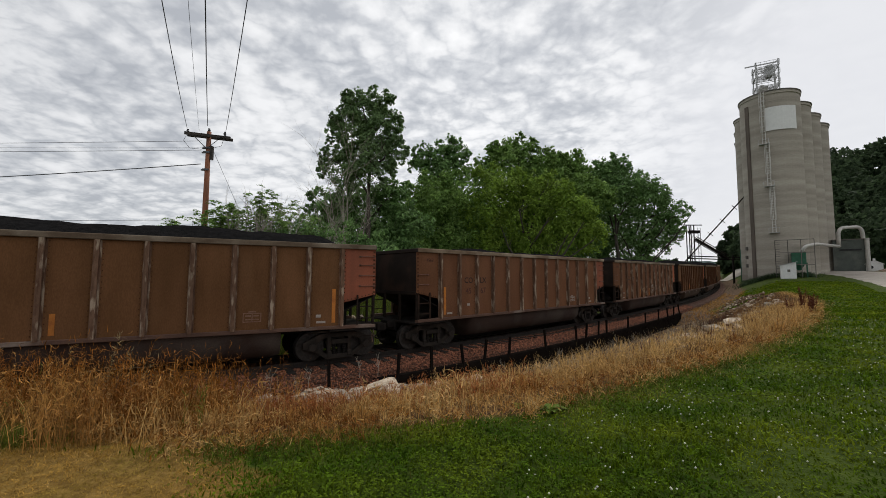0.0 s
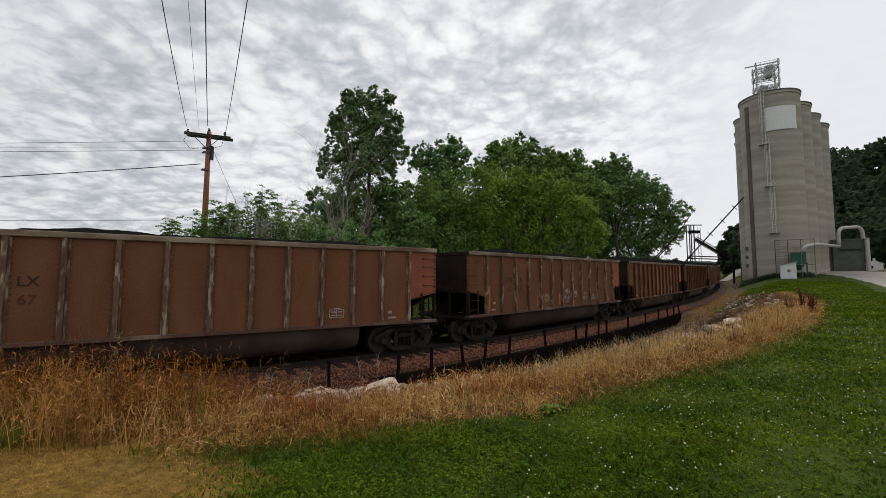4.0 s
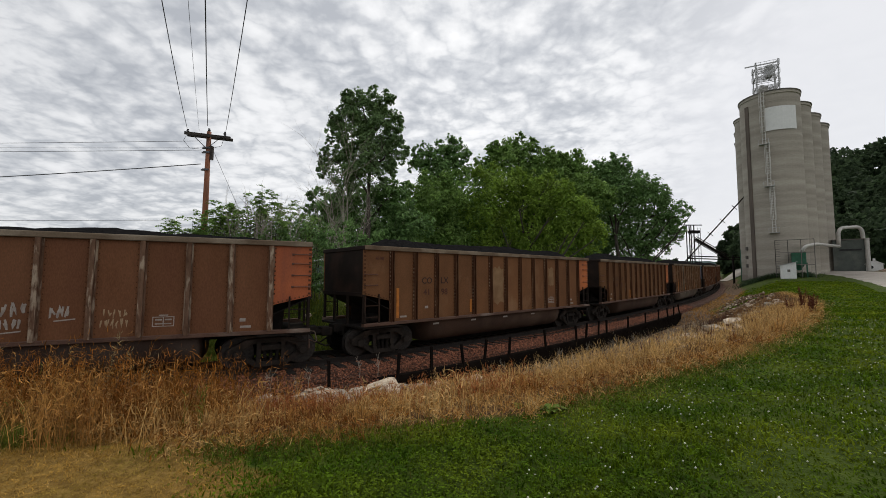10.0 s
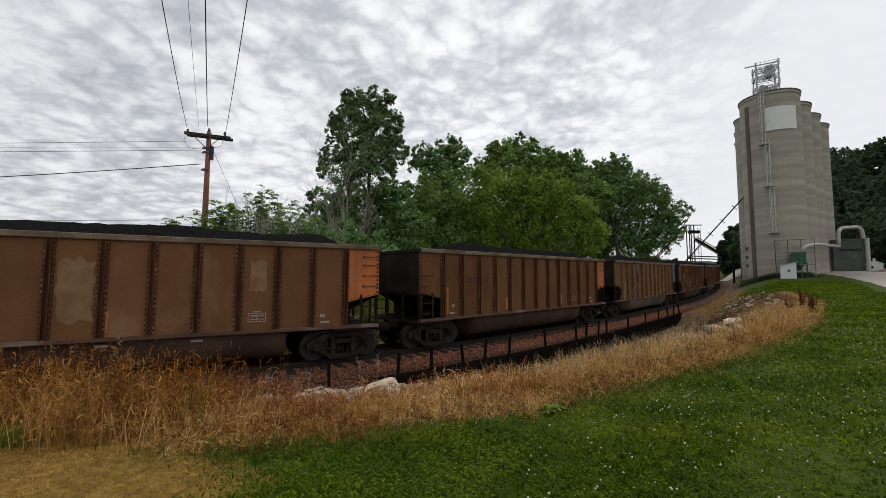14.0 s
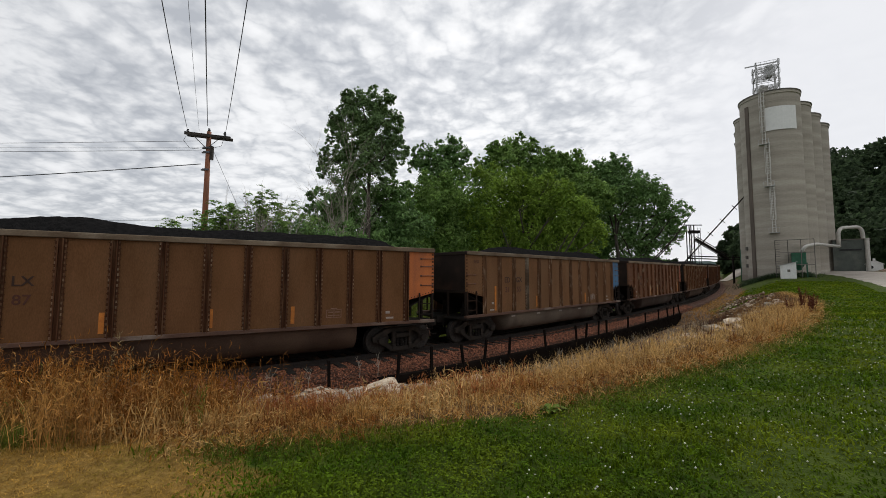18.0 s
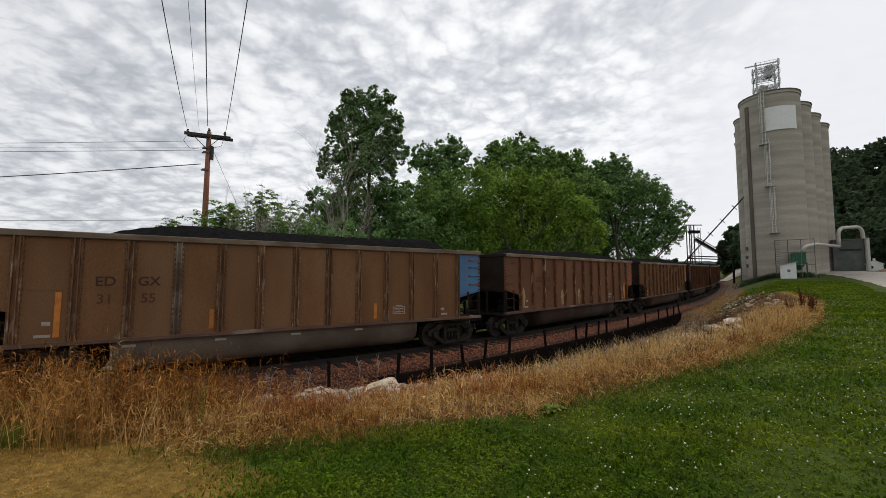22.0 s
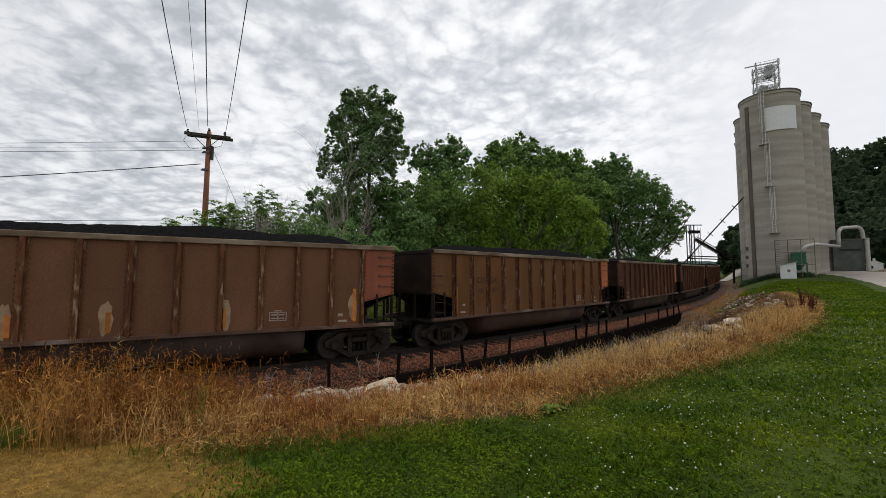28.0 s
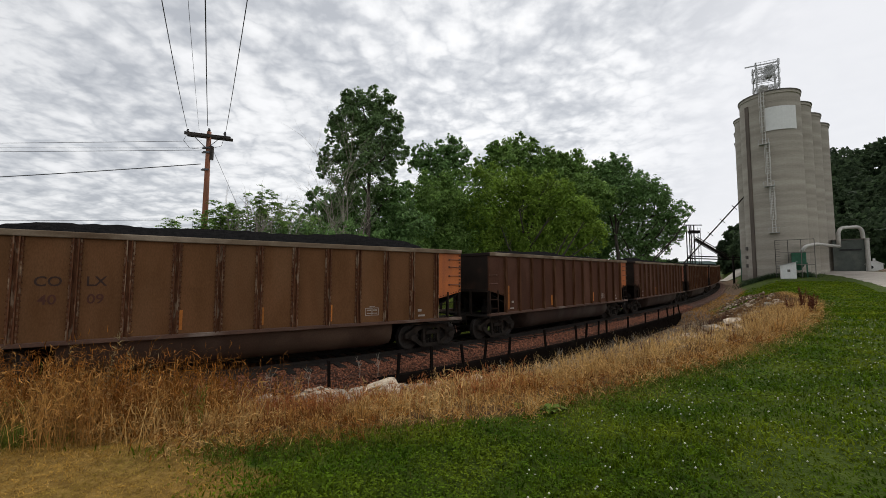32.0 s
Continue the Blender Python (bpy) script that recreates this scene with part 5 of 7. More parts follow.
# pale gravel lot beyond the train's tail
def build_lot():
    u, w = np.meshgrid(np.linspace(-8, 16, 13), np.linspace(-5, 5, 6))
    x, y = 76.0 + u * 0.82 - w * 0.57, 103.0 + u * 0.57 + w * 0.82
    v = np.stack([x, y, ground_z(x, y)[0] + 0.15], -1).reshape(-1, 3)
    i = np.arange(len(v)).reshape(6, 13)
    f = np.stack([i[:-1, :-1], i[:-1, 1:], i[1:, 1:], i[1:, :-1]], -1).reshape(-1, 4)
    tagged(new("pavement", tri_mesh("pavement", v, f, M["road"])), "pale gravel lot beyond the train", "gravel lot", kind="structure")


build_lot()


# the pale drive that sweeps up past the silos
ROAD = [(36.0, 26.0), (46.0, 36.5), (56.0, 47.0), (64.0, 56.5), (71.5, 66.0), (75.5, 74.0), (75.0, 82.0)]


def build_road():
    mid = ROAD
    wide = [4.5, 4.5, 4.2, 4.6, 5.6, 6.2, 6.0]
    n = 60
    ks = np.linspace(0, len(mid) - 1, n)
    xs, ys, ws = (np.interp(ks, range(len(mid)), q) for q in ([p[0] for p in mid], [p[1] for p in mid], wide))
    for _ in range(12):
        xs[1:-1] = (xs[:-2] + 2 * xs[1:-1] + xs[2:]) / 4
        ys[1:-1] = (ys[:-2] + 2 * ys[1:-1] + ys[2:]) / 4
    dx, dy = np.gradient(xs), np.gradient(ys)
    ln = np.hypot(dx, dy)
    v = []
    for j in np.linspace(-1, 1, 9):
        x, y = xs - dy / ln * ws * j, ys + dx / ln * ws * j
        v.append(np.stack([x, y, ground_z(x, y)[0] + (0.06 if abs(j) < 0.99 else -0.05)], -1))
    v = np.concatenate(v)
    i = np.arange(len(v)).reshape(9, n)
    f = np.stack([i[:-1, :-1], i[:-1, 1:], i[1:, 1:], i[1:, :-1]], -1).reshape(-1, 4)
    tagged(new("road", tri_mesh("road", v, f, M["road"])), "pale gravel and concrete drive curving past the silos", "road", kind="structure")


build_road()

# the heap of brown gravel past the drive
def gravel_heap(x, y, rx, ry, h, seed):
    rng = np.random.default_rng(seed)
    a, q = np.meshgrid(np.linspace(0, 2 * math.pi, 49)[:-1], np.linspace(0, 1, 12))
    wob = 1 + 0.12 * np.sin(3 * a + seed) + 0.07 * np.sin(7 * a)
    X, Y = x + rx * q * wob * np.cos(a), y + ry * q * wob * np.sin(a)
    Z = ground_z(X, Y)[0] + h * (1 - q ** 1.5) + rng.normal(0, 0.05, X.shape) * (q < 0.95) - 0.1 * q
    i = np.arange(X.size).reshape(X.shape)
    j = np.roll(i, -1, 1)
    f = np.stack([i[:-1], j[:-1], j[1:], i[1:]], -1).reshape(-1, 4)
    tagged(new("gravel_heap", tri_mesh("gravel_heap", np.stack([X, Y, Z], -1).reshape(-1, 3), f, M["heap"])), "low heap of brown gravel beside the drive", "gravel heap")


gravel_heap(84.5, 70.5, 5.0, 5.0, 1.1, 2)

# ---- utility pole and its wires ----
PX, PY = -13.4, 22.0
PZ = height(PX, PY)
pole = empty("utility_pole", pose(PX, PY, PZ - 0.3, 0, 0.6, 0), "reddish wooden utility pole with a grey crossarm", "utility pole")
m = Mesh().tube([(0, 0, 0), (0, 0, 5), (0, 0, 11.2 - PZ)], [0.17, 0.15, 0.115], 12)
part("shaft", m.make("shaft", M["pole_wood"], True), pole)
AZ = 10.93 - PZ
arm = part("crossarm", Mesh().box((-1.22, -0.21, -0.08), (1.22, -0.13, 0.09), 0.01).make("crossarm", M["arm_wood"]), pole, "grey weathered crossarm", pose(0, 0, AZ, 0, 4, 8))
part("crossarm", Mesh().box((-1.22, 0.13, -0.08), (1.22, 0.21, 0.09), 0.01).make("crossarm", M["arm_wood"]), pole, "", pose(0, 0, AZ, 0, 4, 8))
ins = Mesh().lathe([(0.03, 0), (0.08, 0.05), (0.05, 0.08), (0.085, 0.12), (0.05, 0.16), (0.06, 0.22)], 10).make("insulator", M["insulator"])
for x in (-1.12, 0.98):
    part("insulator", ins, pole, "", pose(x, -0.14, AZ + 0.07 - x * 0.07))
part("insulator", ins, pole, "", pose(0, 0, 11.17 - PZ))
for z in (10.25, 10.0, 9.0):
    m = Mesh().box((-0.2, -0.16, z - PZ - 0.05), (0.16, -0.12, z - PZ + 0.05)).box((-0.34, -0.05, z - PZ - 0.035), (-0.14, 0.05, z - PZ + 0.035))
    part("bracket", m.make("bracket", M["insulator"]), pole)
m = Mesh()
m.tube([(-0.8, -0.14, AZ), (0, -0.16, AZ - 0.75)], 0.02, 4)
m.tube([(0.8, -0.14, AZ - 0.06), (0, -0.16, AZ - 0.75)], 0.02, 4)
m.tube([(-1.12, -0.14, AZ + 0.2), (-1.3, -0.2, AZ - 0.3), (-0.9, -0.25, AZ - 0.75), (-0.25, -0.2, AZ - 0.8)], 0.012, 4)
m.tube([(1.0, -0.14, AZ + 0.1), (0.85, -0.2, AZ - 0.6), (0.3, -0.2, AZ - 0.75)], 0.012, 4)
part("jumper", m.make("jumper", M["wire"]), pole, "thin dark jumper wires")
part("transformer", Mesh().box((0.13, -0.1, AZ - 1.35), (0.27, 0.12, AZ - 0.55), 0.03).make("transformer", M["arm_wood"]), pole)


def cable(name, a, b, sag, r=0.012, label="thin dark overhead wire"):
    a, b = Vector(a), Vector(b)
    pts = []
    for i in range(25):
        t = i / 24
        p = a.lerp(b, t)
        p.z -= 4 * sag * t * (1 - t)
        pts.append(p)
    return tagged(new(name, Mesh().tube(pts, r, 5).make(name, M["wire"])), label, "overhead wire", "wires")


# over the camera to the next pole behind it
cable("overhead_wire", (-14.5, 21.9, 11.1), (9.2, -18.0, 11.0), 1.3, 0.013)
cable("overhead_wire", (-13.4, 22.0, 11.25), (10.3, -18.0, 11.0), 1.3, 0.017)
cable("overhead_wire", (-12.3, 21.9, 10.85), (11.5, -18.0, 11.0), 1.3, 0.013)
cable("overhead_wire", (-13.8, 21.9, 10.9), (9.9, -18.0, 11.0), 1.2, 0.006)
# along the lake to the next pole on that side
cable("overhead_wire", (-13.7, 22.0, 10.38), (-62, 22.0, 10.2), 0.12, 0.012)
cable("overhead_wire", (-13.7, 22.0, 9.98), (-62, 22.0, 10.35), 0.12, 0.010)
cable("overhead_wire", (-13.7, 22.0, 9.85), (-62, 22.0, 9.75), 0.1, 0.013)
cable("overhead_wire", (-13.7, 22.0, 9.05), (-62, 22.0, 7.4), 0.5, 0.026, "thick twisted service cable")
cable("overhead_wire", (-14.6, 22.0, 5.85), (-62, 22.0, 5.9), 0.05, 0.011)
cable("guy_wire", (-13.2, 22.0, 10.2), (-10.4, 25.0, height(-10.4, 25.0)), 0.0, 0.01, "taut steel guy wire")


# ---- trees ----
def leaf_quads(rng, c, nrm, s, slim=0.42):
    """Pointed leaves at c that face nrm, with half lengths s. Returns corners and faces."""
    n = len(c)
    nrm = nrm / (np.linalg.norm(nrm, axis=1)[:, None] + 1e-9)
    a = np.cross(nrm, rng.normal(size=(n, 3)))
    a /= np.linalg.norm(a, axis=1)[:, None] + 1e-9
    b = np.cross(nrm, a)
    s = s[:, None]
    v = np.stack([c - a * s, c + b * s * slim, c + a * s, c - b * s * slim], 1).reshape(-1, 3)
    i = np.arange(n) * 4
    return v, np.concatenate([np.stack([i, i + 1, i + 2], -1), np.stack([i, i + 2, i + 3], -1)])


def leaf_cloud(rng, lobes, y_mid, deep, leaf, per, clumps=34, hang=0.0, core=0.0, spiky=1.0, least=22):
    """Leaves gathered in clumps over lobes (x, z, r), facing out and up from their clump. Returns corners and faces."""
    cs, ns, ss = [], [], []
    more = []
    for x, z, r in lobes:
        if r > 0.8:
            for _ in range(8):
                t, q = rng.uniform(-0.4, math.pi + 0.4), rng.uniform(0.82, 1.08)
                more.append((x + r * q * math.cos(t), z + r * q * math.sin(t), r * rng.uniform(0.14, 0.34), 1.0 + 0.8 * spiky * rng.random()))
    for x, z, r, tall in [(x, z, r * 0.9, 1.0) for x, z, r in lobes] + more:
        k = int(per * r * r) + least
        n_cl = max(5, int(clumps * min(2.2, max(0.3, r / 1.8))))
        d = rng.normal(size=(n_cl, 3))
        d /= np.linalg.norm(d, axis=1)[:, None]
        rad = r * rng.uniform(0.35, 1.08, n_cl) ** 0.6
        cen = d * rad[:, None] * np.array([1, deep, 0.95])
        pick = rng.integers(0, n_cl, k)
        spread = np.where(rng.random(k) < 0.14, 0.30, rng.uniform(0.08, 0.17, n_cl)[pick]) * r
        off = rng.normal(size=(k, 3)) * spread[:, None] * np.array([1, 1, 0.62])
        p = cen[pick] + off
        far = np.linalg.norm(p, axis=1) / r
        p *= np.minimum(1, 1.14 / np.maximum(far, 0.01))[:, None]
        nrm = 0.9 * off / (np.linalg.norm(off, axis=1)[:, None] + 1e-6) + 0.5 * p / r + np.array([0, 0, 0.45]) + rng.normal(size=(k, 3)) * 0.5
        p[:, 2] *= tall
        if hang:
            p[:, 2] -= hang * rng.random(k) ** 2 * r
        cs.append(p + np.array([x, y_mid, z]))
        ns.append(nrm)
        ss.append(leaf * rng.uniform(0.6, 1.3, k))
        if core and r > 1.2:
            k = int(core * r * r)
            p = rng.normal(size=(k, 3))
            p *= (r * 0.72 * rng.random(k) ** 0.4 / np.linalg.norm(p, axis=1))[:, None]
            cs.append(p + np.array([x, y_mid + 0.15 * r, z]))
            ns.append(rng.normal(size=(k, 3)) + np.array([0, -0.8, 0.2]))
            ss.append(leaf * rng.uniform(1.3, 2.2, k))
    return leaf_quads(rng, np.concatenate(cs), np.concatenate(ns), np.concatenate(ss))


def limbs(rng, base, lobes, y_mid, r0, bare=False):
    """A tapered trunk and a bent limb to each lobe, with side twigs."""
    m = Mesh()
    base = Vector(base)
    topz = max(l[1] for l in lobes)
    cx = sum(l[0] for l in lobes) / len(lobes)
    trunk = []
    for i in range(7):
        t = i / 6
        trunk.append(Vector((base.x + (cx - base.x) * t + rng.normal() * 0.12 * (i > 0), base.y + rng.normal() * 0.1 * (i > 0), base.z + (topz - base.z) * 0.8 * t)))
    m.tube(trunk, [r0 * (1 - 0.8 * i / 6) for i in range(7)], 8)
    for x, z, r in lobes:
        end = Vector((x, y_mid + rng.normal() * 0.4, z + 0.3 * r))
        best = min(trunk, key=lambda p: abs(p.z - (z - 1.6 * r)))
        mids = [best.lerp(end, t) + Vector((rng.normal() * 0.15, rng.normal() * 0.15, 0.25 * r * math.sin(math.pi * t))) for t in (0.33, 0.66)]
        k = r0 * 0.42
        m.tube([best, mids[0], mids[1], end], [k, k * 0.7, k * 0.42, k * 0.12], 6)
        for _ in range(7 if bare else 5):
            p = mids[int(rng.integers(0, 2))].lerp(end, rng.random() * 0.8)
            q = p + Vector((rng.normal() * 0.6 * r, rng.normal() * 0.5 * r, rng.random() * 0.8 * r))
            m.tube([p, p.lerp(q, 0.5) + Vector((0, 0, 0.08 * r)), q], [k * 0.25, k * 0.16, k * 0.05], 4)
            if bare:
                for _ in range(3):
                    w = q.lerp(p, rng.random() * 0.6)
                    m.tube([w, w + Vector((rng.normal() * 0.35 * r, rng.normal() * 0.3 * r, rng.random() * 0.5 * r))], [k * 0.1, k * 0.03], 4)
    return m


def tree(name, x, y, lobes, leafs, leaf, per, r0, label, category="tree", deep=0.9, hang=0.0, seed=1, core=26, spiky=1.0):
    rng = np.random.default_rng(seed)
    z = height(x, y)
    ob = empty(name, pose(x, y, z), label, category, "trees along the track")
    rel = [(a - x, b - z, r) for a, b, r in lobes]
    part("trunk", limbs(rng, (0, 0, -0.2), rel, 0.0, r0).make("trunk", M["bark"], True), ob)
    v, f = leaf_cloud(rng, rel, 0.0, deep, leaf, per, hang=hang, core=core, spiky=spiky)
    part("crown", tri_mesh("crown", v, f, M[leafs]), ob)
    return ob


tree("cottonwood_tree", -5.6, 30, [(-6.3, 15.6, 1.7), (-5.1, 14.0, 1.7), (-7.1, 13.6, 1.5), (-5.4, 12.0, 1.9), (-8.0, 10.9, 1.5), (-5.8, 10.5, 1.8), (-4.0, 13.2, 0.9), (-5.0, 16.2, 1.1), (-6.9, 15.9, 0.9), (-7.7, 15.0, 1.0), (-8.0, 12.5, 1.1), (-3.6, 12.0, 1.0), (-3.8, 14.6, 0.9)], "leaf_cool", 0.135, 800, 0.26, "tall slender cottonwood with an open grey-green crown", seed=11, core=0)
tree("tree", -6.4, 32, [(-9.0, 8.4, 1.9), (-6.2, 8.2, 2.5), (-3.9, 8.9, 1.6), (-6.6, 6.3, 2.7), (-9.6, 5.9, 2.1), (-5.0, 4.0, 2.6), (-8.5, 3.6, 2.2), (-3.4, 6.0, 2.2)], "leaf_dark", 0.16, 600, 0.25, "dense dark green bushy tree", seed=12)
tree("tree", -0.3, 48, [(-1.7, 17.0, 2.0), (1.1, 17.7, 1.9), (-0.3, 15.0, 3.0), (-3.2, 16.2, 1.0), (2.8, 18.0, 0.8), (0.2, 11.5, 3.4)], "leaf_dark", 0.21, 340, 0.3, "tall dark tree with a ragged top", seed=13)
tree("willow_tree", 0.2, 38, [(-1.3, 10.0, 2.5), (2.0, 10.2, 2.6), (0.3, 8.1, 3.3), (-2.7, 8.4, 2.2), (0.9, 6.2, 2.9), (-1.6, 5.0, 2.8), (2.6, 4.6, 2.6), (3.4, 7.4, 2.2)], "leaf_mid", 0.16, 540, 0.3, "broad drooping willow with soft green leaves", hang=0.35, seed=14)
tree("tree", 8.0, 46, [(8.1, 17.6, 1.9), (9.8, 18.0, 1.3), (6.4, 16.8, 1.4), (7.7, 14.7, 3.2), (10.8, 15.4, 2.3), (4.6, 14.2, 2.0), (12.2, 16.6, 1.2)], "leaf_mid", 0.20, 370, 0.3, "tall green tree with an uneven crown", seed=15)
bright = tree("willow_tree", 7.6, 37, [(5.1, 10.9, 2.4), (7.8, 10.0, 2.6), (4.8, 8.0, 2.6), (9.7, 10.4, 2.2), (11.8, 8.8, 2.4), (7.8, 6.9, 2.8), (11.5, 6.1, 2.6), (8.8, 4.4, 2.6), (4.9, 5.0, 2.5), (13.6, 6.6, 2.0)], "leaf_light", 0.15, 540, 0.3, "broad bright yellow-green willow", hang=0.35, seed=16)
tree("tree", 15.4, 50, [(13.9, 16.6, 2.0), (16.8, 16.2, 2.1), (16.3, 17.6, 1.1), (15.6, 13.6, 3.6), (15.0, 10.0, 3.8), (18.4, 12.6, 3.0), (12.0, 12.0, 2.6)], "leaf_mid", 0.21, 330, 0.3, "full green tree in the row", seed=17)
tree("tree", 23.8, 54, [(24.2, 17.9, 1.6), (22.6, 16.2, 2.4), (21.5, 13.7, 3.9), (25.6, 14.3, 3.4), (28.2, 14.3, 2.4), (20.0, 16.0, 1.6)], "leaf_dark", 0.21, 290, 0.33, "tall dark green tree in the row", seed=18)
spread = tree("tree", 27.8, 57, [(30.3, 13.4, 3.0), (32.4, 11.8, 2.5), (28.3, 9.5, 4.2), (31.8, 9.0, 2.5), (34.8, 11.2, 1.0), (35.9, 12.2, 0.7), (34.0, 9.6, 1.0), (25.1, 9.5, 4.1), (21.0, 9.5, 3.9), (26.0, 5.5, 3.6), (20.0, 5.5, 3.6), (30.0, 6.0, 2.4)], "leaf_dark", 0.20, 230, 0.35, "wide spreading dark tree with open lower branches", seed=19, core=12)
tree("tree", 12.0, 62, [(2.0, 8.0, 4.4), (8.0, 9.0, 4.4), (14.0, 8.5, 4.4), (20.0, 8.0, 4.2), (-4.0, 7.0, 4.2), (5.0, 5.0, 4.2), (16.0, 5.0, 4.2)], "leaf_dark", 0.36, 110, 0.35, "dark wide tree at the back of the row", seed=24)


def sumac(x, y, seed):
    """A thicket of upright shoots that carry drooping fronds of narrow leaflets."""
    rng = np.random.default_rng(seed)
    z0 = height(x, y)
    ob = empty("shrub", pose(x, y, z0), "leafy green sumac thicket with upright feathery shoots", "shrub", "trees along the track")
    stems = Mesh()
    c, nn, s = [], [], []
    xs = np.concatenate([rng.uniform(-14.0, -6.4, 120), rng.normal(-9.1, 0.35, 12), rng.normal(-10.9, 0.4, 10)])
    for px in xs:
        top = float(np.interp(px, (-14.2, -13.6, -12.9, -12.2, -11.4, -10.8, -10.2, -9.7, -9.15, -8.6, -8.1, -7.4, -6.6), (4.6, 5.4, 6.0, 5.8, 6.5, 6.6, 5.9, 6.7, 7.25, 6.8, 6.8, 6.0, 5.6))) - 2.6 * rng.random() ** 1.6
        py = y + rng.normal(0, 0.7)
        foot = Vector((px + rng.normal(0, 0.25), py, height(px, py) - 0.1))
        tip = Vector((px, py, top))
        stems.tube([foot, foot.lerp(tip, 0.6) + Vector((rng.normal() * 0.1, 0, 0)), tip], [0.022, 0.016, 0.006], 4)
        for q in range(14):
            h = 1 - 0.7 * (q / 13) ** 1.2
            at = np.array(foot.lerp(tip, h))
            az = rng.uniform(0, 6.28)
            length, lift = rng.uniform(0.35, 0.62), (0.9 if q < 2 else 0.45)
            u = np.linspace(0.12, 1, 11)
            out, up = u * length, lift * u * length - 0.75 * u ** 2 * length
            spine = at + np.stack([out * math.cos(az), out * math.sin(az), up], -1)
            side = np.array([-math.sin(az), math.cos(az), -0.35])
            for sg in (-1, 1):
                c.append(spine + sg * side * 0.06 + rng.normal(0, 0.008, (11, 3)))
                nn.append(np.tile((0.25 * math.cos(az), 0.25 * math.sin(az), 1.0), (11, 1)) + rng.normal(0, 0.35, (11, 3)))
                s.append(0.105 * (1.1 - 0.45 * u))
    v, f = leaf_quads(rng, np.concatenate(c), np.concatenate(nn), np.concatenate(s), 0.44)
    stems.v = [(a - x, b - y, h - z0) for a, b, h in stems.v]
    part("stems", stems.make("stems", M["bark"]), ob)
    part("crown", tri_mesh("crown", v - np.array([x, y, z0]), f, M["leaf_mid"]), ob)


sumac(-10.4, 20.5, 20)
tree("shrub", -7.6, 19, [(-9.9, 3.6, 1.0), (-8.3, 3.8, 1.1), (-6.6, 4.2, 1.1), (-5.0, 4.0, 1.2), (-9.3, 2.5, 0.8), (-7.1, 2.6, 1.2), (-5.0, 2.6, 1.3), (-3.2, 3.4, 1.2)], "leaf_dark", 0.085, 900, 0.07, "thin twiggy undergrowth behind the track", "shrub", seed=21)
tree("shrub", -12.8, 19.5, [(-12.6, 3.9, 0.7), (-12.9, 2.8, 0.7), (-12.2, 2.0, 0.8), (-13.2, 1.6, 0.5), (-12.0, 4.6, 0.7), (-11.2, 2.6, 0.9)], "leaf_mid", 0.075, 1100, 0.05, "thin leafy shrub on the stone bank", "shrub", seed=25)
tree("tree", 88.0, 120, [(88.0, 15.0, 2.0), (86.0, 10.6, 2.4), (88.8, 7.2, 3.4), (90.0, 12, 3.2), (86.2, 5.6, 2.6), (91.5, 16.0, 2.4)], "leaf_far", 0.7, 110, 0.3, "dark tree beyond the pipe bridge", seed=22)
tree("shrub", 76.0, 140, [(66.0, 6.4, 2.2), (71.0, 7.2, 2.6), (77.0, 6.6, 2.6), (82.0, 6.0, 2.2), (60.0, 5.6, 2.0)], "leaf_far", 0.7, 80, 0.2, "far low green hedge row", "shrub", seed=23)

def boughs(ob, tips, y, seed):
    """Bare dark limbs that show through the outer leaves."""
    r2 = random.Random(seed)
    for a, h in tips:
        p = Vector((a, y, h))
        q = Vector((a * 0.25, y * 0.3, max(1.0, h - abs(a) * 0.9 - 1.0)))
        mid = q.lerp(p, 0.5) + Vector((r2.uniform(-0.3, 0.3), -0.3, r2.uniform(-0.5, 0.1)))
        m = Mesh().tube([q, mid, p], [0.11, 0.075, 0.03], 6)
        for _ in range(3):
            t = r2.uniform(0.3, 0.9)
            g = q.lerp(p, t)
            m.tube([g, g + Vector((r2.uniform(-0.9, 0.9), -0.3, r2.uniform(0.3, 1.1)))], [0.035, 0.012], 4)
        part("limb", m.make("limb", M["bark"]), ob, "bare dark limb")


boughs(bright, [(-2.6, 5.6), (1.6, 6.4), (3.2, 4.9), (4.6, 6.0), (-1.0, 7.2), (5.4, 4.4)], -3.0, 3)
boughs(spread, [(3.6, 9.4), (5.0, 8.0), (-4.0, 7.6), (6.4, 9.9), (1.4, 8.4)], -3.4, 4)

dead = empty("dead_tree", pose(-6.5, 27, height(-6.5, 27)), "bare bleached dead tree with thin branches", "dead tree", "trees along the track")


def dead_stems(m, rng, p, d, length, r, depth):
    """A crooked stem that forks into finer ones."""
    pts, dirs = [Vector(p)], Vector(d).normalized()
    steps = 5
    for i in range(steps):
        dirs = (dirs + Vector((rng.normal() * 0.13, rng.normal() * 0.10, 0.06 + rng.normal() * 0.06))).normalized()
        pts.append(pts[-1] + dirs * length / steps)
    m.tube(pts, [r * (1 - 0.75 * i / steps) for i in range(steps + 1)], 6 if depth > 1 else 4)
    if depth == 0:
        return
    for i in range(2, steps + 1):
        for _ in range(2 if depth > 1 else 1):
            side = (dirs + Vector((rng.normal() * 0.75, rng.normal() * 0.45, 0.25))).normalized()
            dead_stems(m, rng, pts[i].lerp(pts[i - 1], rng.random()), side, length * rng.uniform(0.3, 0.55), r * 0.42, depth - 1)


